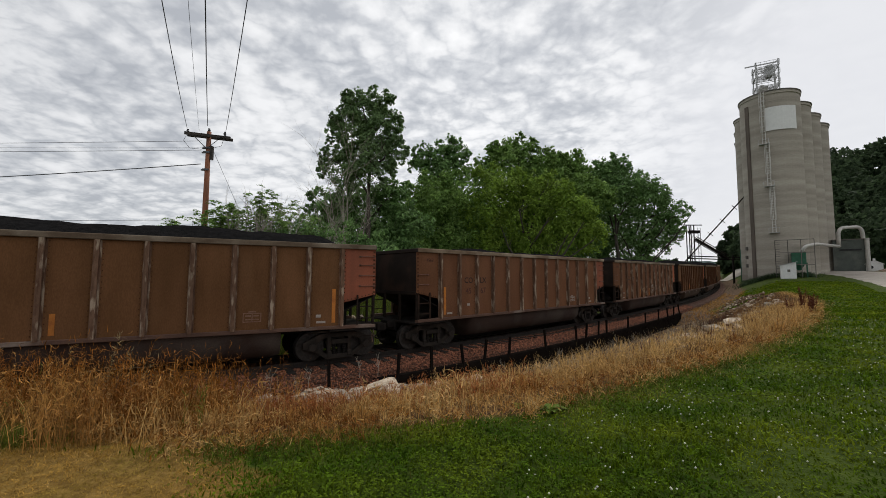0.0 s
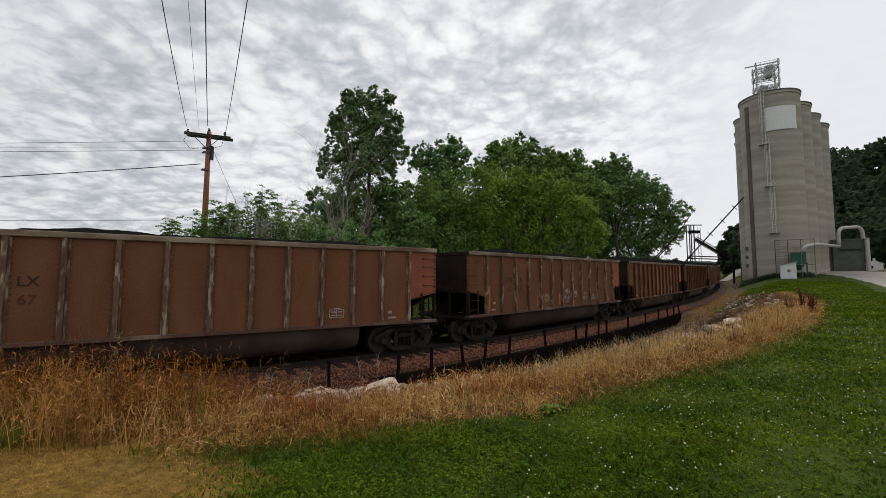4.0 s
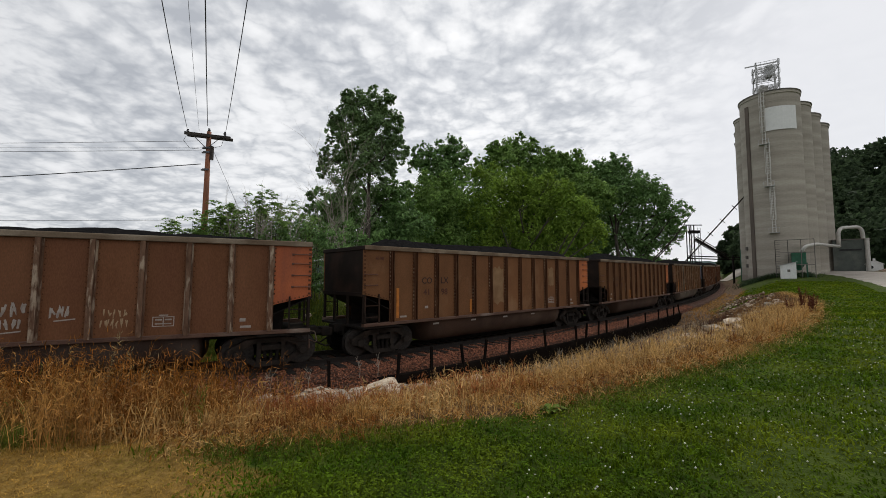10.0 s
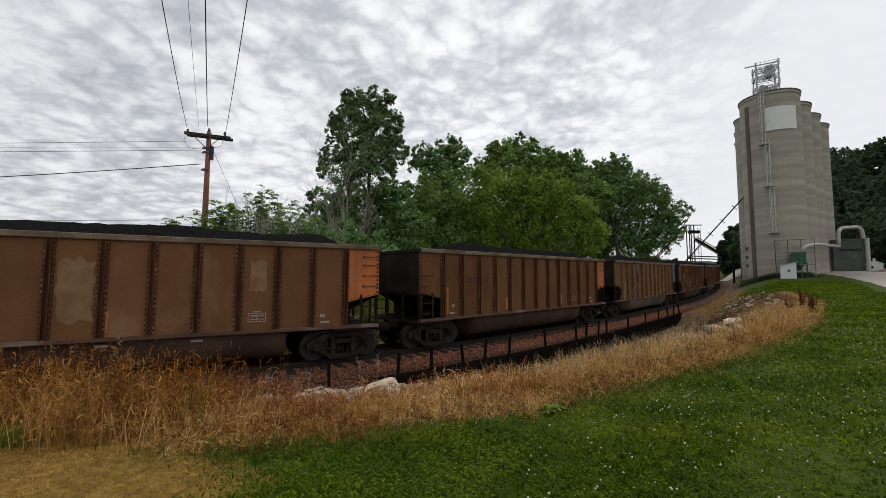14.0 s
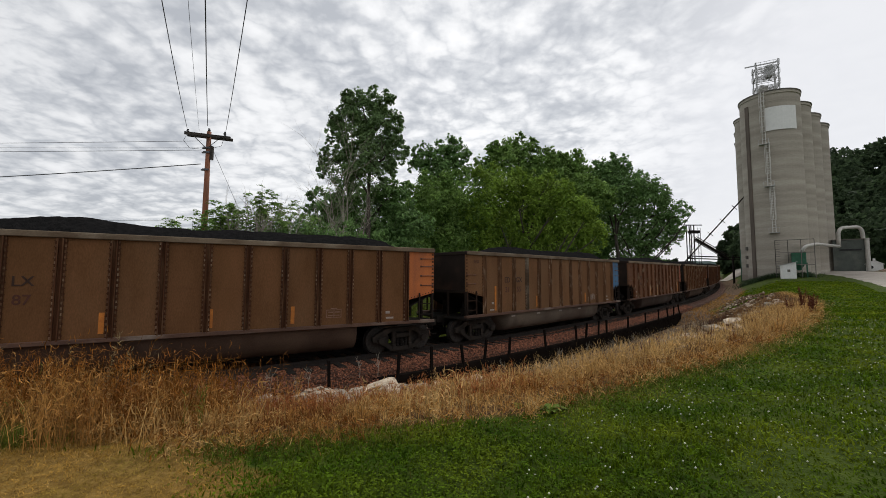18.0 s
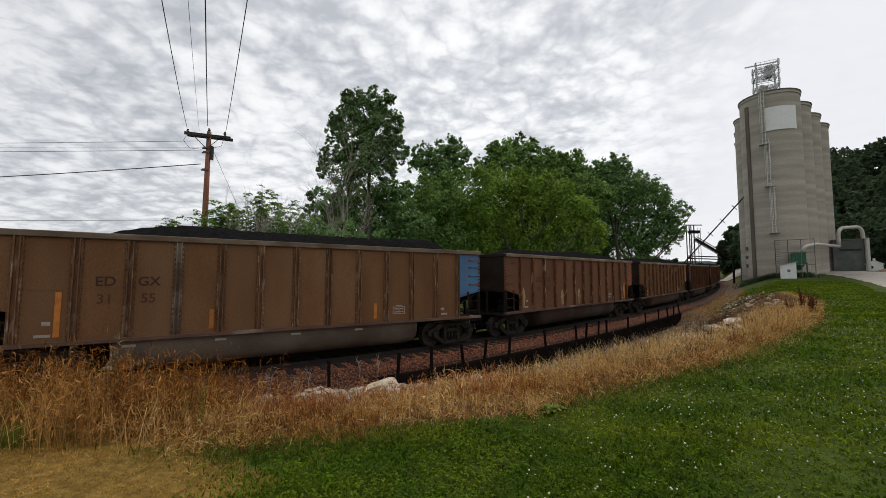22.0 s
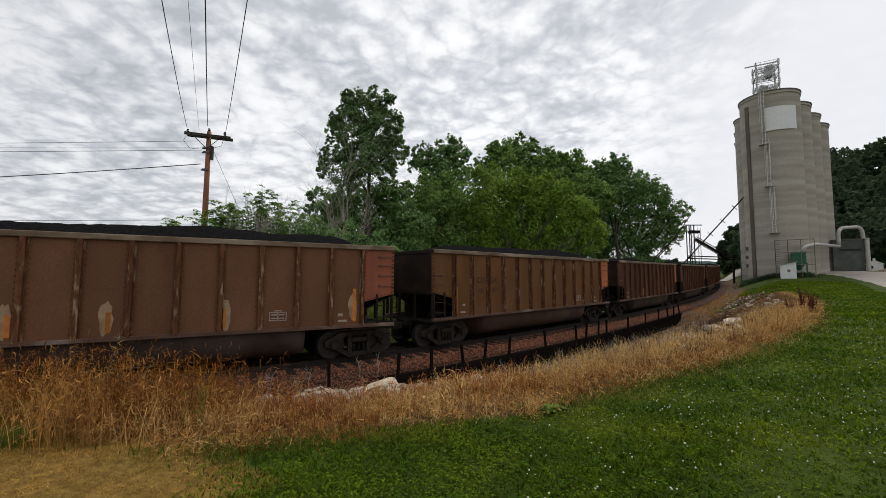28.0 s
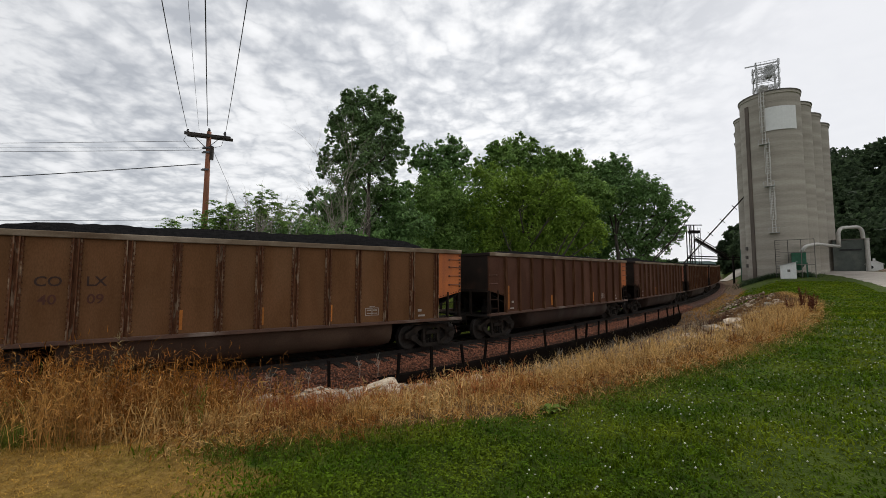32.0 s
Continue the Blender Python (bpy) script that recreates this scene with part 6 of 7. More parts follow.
rng_dead = np.random.default_rng(31)
dz = height(-6.5, 27)
for tx, tz, k in ((-7.9, 13.2, 0.038), (-9.4, 11.2, 0.034), (-8.9, 9.2, 0.03), (-6.5, 10.8, 0.045), (-5.3, 8.8, 0.03), (-4.3, 8.6, 0.028), (-7.2, 8.4, 0.03), (-8.2, 6.8, 0.035), (-5.6, 6.4, 0.035)):
    m = Mesh()
    foot = Vector((rng_dead.normal() * 0.25, rng_dead.normal() * 0.2, -0.2))
    fork = foot.lerp(Vector((tx + 6.5, 0, tz - dz)), 0.32)
    fork.x *= 0.5
    m.tube([foot, foot.lerp(fork, 0.5) + Vector((0.05, 0, 0.1)), fork], [k * 1.4, k * 1.2, k], 6)
    to = Vector((tx + 6.5, 0, tz - dz)) - fork
    dead_stems(m, rng_dead, fork, to, to.length * 0.85, k, 2)
    part("stem", m.make("stem", M["dead_wood"]), dead, "bleached bare stem")


# a thicket of dead twigs between the track and the shrubs
def dead_bush(x, y, seed):
    rng = np.random.default_rng(seed)
    ob = empty("dead_bush", pose(x, y, height(x, y)), "tangle of bare pale twigs behind the track", "dead bush", "trees along the track")
    for _ in range(6):
        m = Mesh()
        foot = Vector((rng.normal() * 0.35, rng.normal() * 0.25, -0.1))
        dead_stems(m, rng, foot, Vector((rng.normal() * 0.22, rng.normal() * 0.15, 1)), rng.uniform(2.6, 4.2), 0.03, 2)
        part("stem", m.make("stem", M["dead_wood"]), ob, "bleached bare stem")


dead_bush(-9.4, 19.0, 41)
dead_bush(-8.1, 19.2, 42)
dead_bush(-6.6, 19.6, 43)


# the wood on the hill: one mass of clumps
def build_wood():
    rng = np.random.default_rng(77)
    az = np.radians(rng.uniform(37, 62, 520))
    r = rng.uniform(118, 240, 520)
    x, y = r * np.sin(az), r * np.cos(az)
    z = ground_z(x, y)[0]
    keep = np.hypot(x - 83, y - 80) > 14
    x, y, z = x[keep], y[keep], z[keep]
    vs, fs, k = [], [], 0
    for a, b, c in zip(x, y, z):
        h = rng.uniform(6, 11)
        v, f = leaf_cloud(rng, [(0, h * 0.75, h * 0.33), (rng.normal(), h * 0.45, h * 0.38)], 0.0, 1.0, 0.85, 4, 9, least=8)
        vs.append(v + np.array([a, b, c]))
        fs.append(f + k)
        k += len(v)
    tagged(new("hillside_wood", tri_mesh("hillside_wood", np.concatenate(vs), np.concatenate(fs), M["leaf_far"])), "dark wooded hillside behind the silos", "woods", kind="stuff")


build_wood()


# ---- grass ----
def blades(rng, x, y, h, w, lean, mat, name, label, z=None, bend=0.5, category="grass", droop=1.2):
    """Tapered, bent blades, three triangles each."""
    n = len(x)
    z = ground_z(x, y)[0] if z is None else z
    t = rng.uniform(0, 2 * math.pi, n)
    c, s = np.cos(t), np.sin(t)
    la = rng.normal(0, lean, n) * h
    lb = rng.normal(0, lean, n) * h
    base = np.stack([x, y, z - 0.02], -1)
    side = np.stack([c, s, np.zeros(n)], -1) * (w / 2)[:, None]
    curl = rng.random(n) ** 2 * droop
    mid = base + np.stack([la * 0.45, lb * 0.45, h * (0.62 + 0.12 * curl)], -1)
    tip = base + np.stack([la * (0.6 + bend + curl), lb * (0.6 + bend + curl), h * (1 - 0.5 * curl)], -1)
    v = np.stack([base - side, base + side, mid - side * 0.7, mid + side * 0.7, tip], 1).reshape(-1, 3)
    i = np.arange(n) * 5
    f = np.concatenate([np.stack([i, i + 1, i + 3], -1), np.stack([i, i + 3, i + 2], -1), np.stack([i + 2, i + 3, i + 4], -1)])
    tagged(new(name, tri_mesh(name, v, f, M[mat])), label, category, kind="stuff")


def curls(rng, x, y, z, length, w, mat, name, label, flat=0.35):
    """Short curled leaves at any height: an arc of three pieces each."""
    n = len(x)
    t, e = rng.uniform(0, 2 * math.pi, n), rng.normal(0.9 - flat, 0.5, n)
    bend = rng.uniform(-1.6, 1.6, n)
    p = np.stack([x, y, z], -1)
    u = rng.uniform(0, 2 * math.pi, n)
    side = np.stack([np.cos(u), np.sin(u), rng.normal(0, 0.4, n)], -1) * (w / 2)[:, None]
    pts = [p]
    for i in range(3):
        a = e - bend * (i / 2)
        d = np.stack([np.cos(t) * np.cos(a), np.sin(t) * np.cos(a), np.sin(a)], -1)
        pts.append(pts[-1] + d * (length / 3)[:, None])
    v = np.stack([pts[0] - side * 0.6, pts[0] + side * 0.6, pts[1] - side, pts[1] + side, pts[2] - side * 0.8, pts[2] + side * 0.8, pts[3]], 1)
    v[:, :, 2] = np.maximum(v[:, :, 2], (ground_z(x, y)[0] + 0.004)[:, None])
    i = np.arange(n) * 7
    f = np.concatenate([np.stack([i + a, i + b, i + c], -1) for a, b, c in ((0, 1, 3), (0, 3, 2), (2, 3, 5), (2, 5, 4), (4, 5, 6))])
    tagged(new(name, tri_mesh(name, v.reshape(-1, 3), f, M[mat])), label, "grass", kind="stuff")


def stalk_leaves(rng, x, y, h, per, size, mat, name, label):
    """Leaning stalks in tufts, with curled leaves along them, denser towards the top."""
    n = len(x)
    own = rng.integers(0, n, n) // 7 * 7
    x, y = x[own] + rng.normal(0, 0.10, n), y[own] + rng.normal(0, 0.10, n)
    h = h[own] * rng.uniform(0.7, 1.1, n)
    z = ground_z(x, y)[0]
    dx, dy = rng.normal(0, 0.16, n) * h, rng.normal(0, 0.16, n) * h
    a = rng.uniform(0, 2 * math.pi, n)
    side = np.stack([np.cos(a), np.sin(a), np.zeros(n)], -1) * 0.003 * size
    at = [np.stack([x + dx * q ** 1.6, y + dy * q ** 1.6, z - 0.02 + h * q], -1) for q in (0.0, 0.5, 1.0)]
    v = np.stack([at[0] - side, at[0] + side, at[1] - side * 0.8, at[1] + side * 0.8, at[2]], 1).reshape(-1, 3)
    i = np.arange(n) * 5
    f = np.concatenate([np.stack([i, i + 1, i + 3], -1), np.stack([i, i + 3, i + 2], -1), np.stack([i + 2, i + 3, i + 4], -1)])
    stem = name.split("_")[0] + "_stalks"
    tagged(new(stem, tri_mesh(stem, v, f, M[mat])), label, "grass", kind="stuff")
    u = rng.random((n, per)) ** 0.7
    px = (x[:, None] + dx[:, None] * u ** 1.6).ravel()
    py = (y[:, None] + dy[:, None] * u ** 1.6).ravel()
    pz = (z[:, None] + (h[:, None] - 0.05) * u).ravel()
    k = len(px)
    curls(rng, px, py, pz, rng.uniform(0.04, 0.115, k) * size, 0.0065 * size * rng.uniform(0.6, 1.6, k), mat, name, label)


def bank_places(rng, n, s0, s1, t0, t1, patch=0.0, seed=0):
    """Places on the dry bank: s along the track, t from the track's foot (0) to the lawn's edge (1)."""
    s, t = rng.uniform(s0, s1, n), rng.uniform(t0, t1, n)
    x, y, _ = along(s, -(1.6 + (lawn_edge(s) - 1.6) * t), 0)
    if patch:
        k = ripple(x, y, 1.6, seed) > rng.uniform(-1, 1, n) * (1 - patch) - 0.1
        return x[k], y[k]
    return x, y


def build_grass():
    rng = np.random.default_rng(9)
    # lawn
    n = 240000
    r = 0.4 + 25.5 * rng.random(n) ** 2.0
    az = np.radians(rng.uniform(-54, 52, n) + rng.normal(0, 7, n))
    x, y = r * np.sin(az), r * np.cos(az)
    s, m = nearest(x, y)
    k = (-m > lawn_edge(s) - 0.1 + rng.normal(0, 0.18, n)) & (ground_z(x, y)[1] < rng.uniform(0.1, 0.9, n))
    x, y, r = x[k], y[k], r[k]
    h = rng.uniform(0.035, 0.075, len(x)) * (1 + 0.35 * ripple(x, y, 2.3, 4)) * (1 + r / 30)
    blades(rng, x, y, h, 0.006 + 0.0022 * r * rng.uniform(0.6, 1.3, len(x)) ** 2, 0.45, "blade", "lawn_grass", "short mown green lawn grass")
    n = 34000
    r = 0.3 + 16 * rng.random(n) ** 0.7
    az = np.radians(rng.uniform(50, 308, n))
    x, y = r * np.sin(az), r * np.cos(az)
    s, m = nearest(x, y)
    k = (-m > lawn_edge(s)) & (ground_z(x, y)[1] < 0.3)
    x, y, r = x[k], y[k], r[k]
    blades(rng, x, y, rng.uniform(0.035, 0.075, len(x)), 0.014 + 0.002 * r, 0.45, "blade", "lawn_grass", "short mown green lawn grass")
    n = 80000
    r = rng.uniform(20, 84, n)
    az = np.radians(rng.uniform(28, 56, n))
    x, y = r * np.sin(az), r * np.cos(az)
    s, m = nearest(x, y)
    gap = np.min([np.hypot(x - p, y - q) for p, q in zip(np.interp(np.linspace(0, 6, 40), range(7), [p[0] for p in ROAD]), np.interp(np.linspace(0, 6, 40), range(7), [p[1] for p in ROAD]))], axis=0)
    k = (-m > np.where(s > 28, 2.9, lawn_edge(s) + 0.2) + rng.normal(0, 0.2, n)) & (gap > 5.2) & (r < 72 + rng.normal(0, 4, n))
    x, y, r = x[k], y[k], r[k]
    blades(rng, x, y, rng.uniform(0.04, 0.09, len(x)), 0.004 * r * rng.uniform(0.5, 1.0, len(x)), 0.5, "blade", "far_lawn_grass", "mown lawn grass towards the silos")
    # straw along the lawn's edge and the dead strip at the left
    n = 16000
    s = rng.uniform(-12, 28, n)
    d = lawn_edge(s) + rng.normal(-0.1, 0.28, n)
    x, y, _ = along(s, -d, 0)
    blades(rng, x, y, rng.uniform(0.03, 0.09, n) * np.interp(s, (-6, 0), (0.7, 1.5)), np.interp(s, (-8, 0, 20), (0.004, 0.009, 0.014)), 0.7, "pale_blade", "edge_straw", "bleached cut straw along the lawn edge")
    n = 80000
    x, y = rng.uniform(-7.0, -0.8, n), rng.uniform(1.7, 4.4, n)
    k = ground_z(x, y)[1] > rng.uniform(0.15, 0.9, n)
    x, y = x[k], y[k]
    blades(rng, x, y, rng.uniform(0.02, 0.055, len(x)), np.full(len(x), 0.005), 0.8, "straw_turf", "dead_turf", "dead yellow turf at the lawn corner")
    # tall dry grass where the bank is widest from the bridge: stalks, and curled leaves along them
    def tall(n, t0, t1, sd):
        x, y = bank_places(rng, n, -17, -5.8, t0, t1, 0.3, sd)
        s, _ = nearest(x, y)
        k = rng.random(len(x)) < smooth(-5.9, -7.4, s)
        return x[k], y[k]

    for mat, n, t0, t1, lo, hi, w, name, label, sd in (("rust_blade", 5000, 0.22, 0.8, 0.38, 0.95, 0.008, "rusty_grass", "tall rusty orange dry grass", 1), ("dry_blade", 4500, 0.4, 0.96, 0.30, 0.75, 0.008, "tan_grass", "tall tan dry grass", 2), ("pale_blade", 2200, 0.45, 0.96, 0.30, 0.75, 0.007, "straw_stalks", "bleached bent straw stalks", 3)):
        x, y = tall(n, t0, t1, sd)
        blades(rng, x, y, rng.uniform(lo, hi, len(x)), np.full(len(x), w) * rng.uniform(0.6, 1.6, len(x)), 0.30, mat, name, label, droop=1.6)
    for mat, n, t0, t1, lo, hi, per, size, name, label, sd in (("rust_blade", 11000, 0.18, 0.85, 0.66, 1.22, 12, 1.2, "rusty_leaves", "curled rusty leaves on tall stalks", 1), ("dry_blade", 8000, 0.28, 0.97, 0.46, 1.08, 12, 1.2, "tan_leaves", "curled tan leaves on tall stalks", 2), ("pale_blade", 3000, 0.4, 0.97, 0.35, 0.85, 9, 1.15, "straw_leaves", "curled bleached leaves on tall stalks", 3), ("weed_blade", 2400, 0.25, 0.9, 0.4, 0.95, 9, 1.1, "weed_leaves", "yellow-green weed leaves in the tall grass", 4), ("top_weed", 230, 0.24, 0.6, 1.05, 1.42, 30, 1.3, "weed_tops", "grey-green weeds standing over the grass", 5)):
        x, y = tall(n, t0, t1, sd)
        if mat == "weed_blade":
            k = ripple(x, y, 2.2, 12) > 0.0
            x, y = x[k], y[k]
        s, m = nearest(x, y)
        t = (-m - 1.6) / (lawn_edge(s) - 1.6)
        h = rng.uniform(lo, hi, len(x)) * np.interp(t, (0.2, 0.45, 0.7, 0.95), (1.08, 1.3, 1.0, 0.6)) * np.interp(s, (-17, -12.5, -11.5, -8, -6), (0.85, 0.95, 1.12, 1.1, 0.8)) * (1 + 0.18 * ripple(x, y, 1.3, 5))
        stalk_leaves(rng, x, y, h, per, size, mat, name, label)
    x, y = rng.normal(-4.7, 0.35, 1600), rng.normal(4.1, 0.14, 1600)
    blades(rng, x, y, rng.uniform(0.10, 0.30, 1600), np.full(1600, 0.008), 0.5, "weed_blade", "green_tuft", "uncut green grass at the corner of the dry bank")
    def beyond(x, y):
        s, m = nearest(x, y)
        t = (-m - 1.6) / (lawn_edge(s) - 1.6)
        k = s + rng.normal(0, 0.5, len(x)) > 3.2 + (0.96 - t) * 30
        return x[k], y[k]

    # lower dry grass along the middle and far end of the bank
    for mat, n, t0, hi, name, label, sd in (("rust_blade", 42000, 0.50, 0.16, "rusty_grass", "low matted rusty grass", 6), ("dry_blade", 40000, 0.50, 0.18, "tan_grass", "low matted tan grass", 5), ("pale_blade", 26000, 0.6, 0.16, "straw_mat", "bleached straw beside the stones", 7)):
        x, y = bank_places(rng, n, -7.4, 27, t0, 1.04, 0.25, sd)
        s, m = nearest(x, y)
        t = (-m - 1.6) / (lawn_edge(s) - 1.6)
        k = rng.random(len(x)) < np.where(s > -1.5, (smooth(0.90, 0.98, t) + 0.08) * (0.6 if mat == "rust_blade" else 0.8), smooth(0.45, 0.62, t) + 0.1)
        x, y = x[k], y[k]
        curls(rng, x, y, ground_z(x, y)[0] + hi * rng.random(len(x)), rng.uniform(0.06, 0.15, len(x)) * np.interp(s[k], (-6, 0), (0.75, 1.0)), np.interp(s[k], (-6, 2), (0.007, 0.011)) * rng.uniform(0.6, 1.6, len(x)), mat, name, label, 0.8)
    # knee-high matted grass along the middle of the bank
    for mat, n, t0, per, lo, hi, name, label, sd in (("rust_blade", 2600, 0.50, 7, 0.14, 0.38, "rusty_leaves", "curled rusty leaves of the matted grass", 21), ("dry_blade", 4600, 0.52, 7, 0.16, 0.44, "tan_leaves", "curled tan leaves of the matted grass", 22), ("pale_blade", 3600, 0.52, 6, 0.16, 0.44, "straw_leaves", "curled bleached leaves of the matted grass", 23)):
        x, y = bank_places(rng, n, -7.6, 3.5, t0, 1.02, 0.3, sd)
        s, m = nearest(x, y)
        t = (-m - 1.6) / (lawn_edge(s) - 1.6)
        k = rng.random(len(x)) < smooth(-8, -6, s) * np.where(s > -3.4, smooth(0.5, 0.62, t), smooth(0.64, 0.72, t)) * np.where(s > -0.5, smooth(0.86, 0.96, t), 1.0)
        x, y, t = x[k], y[k], t[k]
        stalk_leaves(rng, x, y, rng.uniform(lo, hi, len(x)) * np.interp(t, (0.5, 0.75, 1.0), (0.9, 1.0, 0.5)), per, 1.15, mat, name, label)
    x, y = bank_places(rng, 4200, -6.6, -2.6, 0.42, 0.86, 0.4, 31)
    stalk_leaves(rng, x, y, rng.uniform(0.2, 0.55, len(x)), 9, 1.1, "red_weed", "rusty_weeds", "matted red-brown weeds below the tall grass")
    x, y = bank_places(rng, 2200, -5.5, 5.0, 0.6, 0.96, 0.55, 32)
    stalk_leaves(rng, x, y, rng.uniform(0.25, 0.6, len(x)), 7, 1.5, "pale_blade", "pale_tufts", "pale arching straw tufts on the bank")
    x, y = bank_places(rng, 5000, -6.4, 24, 0.5, 0.98, 0.3, 14)
    blades(rng, x, y, rng.uniform(0.15, 0.42, len(x)), np.full(len(x), 0.008), 0.4, "dry_blade", "tan_grass", "thin standing dry stalks")
    x, y = bank_places(rng, 2600, -3.4, 7.5, 0.40, 0.64, 0.5, 8)
    blades(rng, x, y, rng.uniform(0.35, 0.85, len(x)), np.full(len(x), 0.010), 0.34, "pale_blade", "straw_stalks", "pale tall stalks below the bridge", droop=1.4)
    x, y = bank_places(rng, 2000, -2.5, 8.5, 0.36, 0.76, 0.4, 18)
    blades(rng, x, y, rng.uniform(0.3, 0.75, len(x)), np.full(len(x), 0.010), 0.28, "grey_stalk", "straw_stalks", "pale feathery stalks below the bridge")
    x, y = bank_places(rng, 4500, 3.2, 15, 0.72, 0.99, 0.2, 10)
    x, y = beyond(x, y)
    blades(rng, x, y, rng.uniform(0.22, 0.55, len(x)), np.full(len(x), 0.013), 0.35, "dry_blade", "tan_grass", "clump of tall tan grass at the far end")
    x, y = bank_places(rng, 3500, -4, 27, 0.02, 0.4, 0.2, 9)
    blades(rng, x, y, rng.uniform(0.1, 0.4, len(x)), np.full(len(x), 0.012), 0.4, "dry_blade", "tan_grass", "sparse dry grass at the bridge foot")
    x, y = bank_places(rng, 8000, 2.6, 16, 0.68, 0.97, 0.2, 11)
    x, y = beyond(x, y)
    blades(rng, x, y, rng.uniform(0.25, 0.6, len(x)), np.full(len(x), 0.012), 0.4, "pale_blade", "straw_stalks", "pale straw clump beside the stones")
    x, y = bank_places(rng, 700, -1, 20, 0.45, 0.95, 0.0, 12)
    blades(rng, x, y, rng.uniform(0.3, 0.7, len(x)), np.full(len(x), 0.014), 0.15, "dock", "dark_stalks", "thin dark dead stems among the stones", bend=0.1, droop=0.2)
    x, y = bank_places(rng, 26000, -1.5, 26, 0.30, 0.95, 0.3, 13)
    blades(rng, x, y, rng.uniform(0.08, 0.36, len(x)), np.full(len(x), 0.014), 0.6, "brown_blade", "brown_grass", "sparse brown grass among the stones")
    x, y = bank_places(rng, 1500, 3.0, 17, 0.1, 0.45, 0.6, 28)
    blades(rng, x, y, rng.uniform(0.35, 0.85, len(x)), np.full(len(x), 0.012), 0.26, "grey_stalk", "weed_thicket", "tall bleached dead weeds beside the bridge", droop=1.0)
    x, y = bank_places(rng, 1500, 2.0, 19, 0.2, 0.55, 0.5, 29)
    stalk_leaves(rng, x, y, rng.uniform(0.2, 0.55, len(x)), 8, 1.8, "dark_weed", "dark_leaves", "dark withered weeds beside the bridge")
    # uncut green along the lawn's edge
    n = 22000
    s = rng.uniform(-7, 22, n)
    x, y, _ = along(s, -(lawn_edge(s) + rng.normal(0.15, 0.22, n)), 0)
    k = ripple(x, y, 1.7, 9) > rng.uniform(-0.9, 0.5, n)
    x, y = x[k], y[k]
    blades(rng, x, y, rng.uniform(0.05, 0.15, len(x)), np.full(len(x), 0.009), 0.45, "edge_blade", "edge_grass", "longer uncut green grass along the lawn edge")
    n = 2200
    a = np.radians(rng.uniform(150, 290, n))
    x, y = 59.2 + (4.4 + rng.exponential(0.5, n)) * np.cos(a), 70.0 + (4.4 + rng.exponential(0.5, n)) * np.sin(a)
    blades(rng, x, y, rng.uniform(0.3, 1.1, n), np.full(n, 0.09), 0.4, "leaf_far", "silo_weeds", "dark green weeds along the silo foot", category="weeds")
    n = 6000
    s, d = rng.uniform(24, 62, n), 0.8 + 2.6 * rng.random(n) ** 1.3
    x, y, _ = along(s, -d, 0)
    k = ripple(x, y, 1.1, 8) > rng.uniform(-0.6, 0.7, n)
    x, y = x[k], y[k]
    blades(rng, x, y, rng.uniform(0.08, 0.3, len(x)), np.full(len(x), 0.03), 0.5, "dry_blade", "shoulder_grass", "sparse dry grass on the track shoulder")
    # green growth on the far bank past the stones
    n = 9000
    s, d = rng.uniform(FAR_GREEN - 0.6, 8, n), rng.uniform(4.3, 9.5, n)
    x, y, _ = along(s, d, 0)
    blades(rng, x, y, rng.uniform(0.15, 0.5, n), np.full(n, 0.028), 0.45, "weed_blade", "bank_grass", "rank green grass on the far bank")
    # the field over the bank behind the track
    n = 18000
    s, d = rng.uniform(-60, 4, n), rng.uniform(8.5, 62, n)
    x, y, _ = along(s, d, 0)
    blades(rng, x, y, rng.uniform(0.25, 0.5, n), 0.02 + d * 0.0025, 0.3, "weed_blade", "reed_field", "light green reedy field beside the lake")
    # clover
    n = 150000
    r = 1.2 + 13 * rng.random(n) ** 1.8
    az = np.radians(rng.uniform(-52, 52, n))
    x, y = r * np.sin(az), r * np.cos(az)
    s, m = nearest(x, y)
    k = (-m > lawn_edge(s) + rng.normal(0.15, 0.2, n)) & (ripple(x, y, 0.8, 6) + 0.5 * ripple(x, y, 3.1, 2) > rng.uniform(-1.0, 0.7, n)) & (ground_z(x, y)[1] < rng.uniform(0.0, 0.6, n))
    x, y, r = x[k], y[k], r[k]
    c = np.stack([x, y, ground_z(x, y)[0] + rng.uniform(0.025, 0.065, len(x))], -1)
    t = rng.uniform(0, 6.28, len(x))
    q = (0.008 + 0.0016 * r) * rng.uniform(0.7, 1.3, len(x))
    v = np.stack([c + np.stack([q * np.cos(t + o), q * np.sin(t + o), rng.normal(0, 0.35, len(x)) * q], -1) for o in (0, 2.1, 4.2)], 1).reshape(-1, 3)
    tagged(new("clover_leaves", tri_mesh("clover_leaves", v, np.arange(len(v)).reshape(-1, 3), M["clover"])), "low green clover leaves in the lawn", "clover", kind="stuff")
    n = 2200
    r = 1.9 + 18 * rng.random(n) ** 1.4
    az = np.radians(54 - 44 * rng.random(n) ** 1.3)
    x, y = r * np.sin(az), r * np.cos(az)
    s, m = nearest(x, y)
    k = (-m > lawn_edge(s) + 0.5) & (ripple(x, y, 1.1, 3) > rng.uniform(-0.9, 0.6, n))
    x, y = x[k], y[k]
    z = ground_z(x, y)[0] + rng.uniform(0.05, 0.085, len(x))
    q = rng.uniform(0.005, 0.011, len(x)) * (1 + np.hypot(x, y) / 25)
    o = np.array([(1, 0, 0), (-1, 0, 0), (0, 1, 0), (0, -1, 0), (0, 0, 0.9), (0, 0, -0.9)])
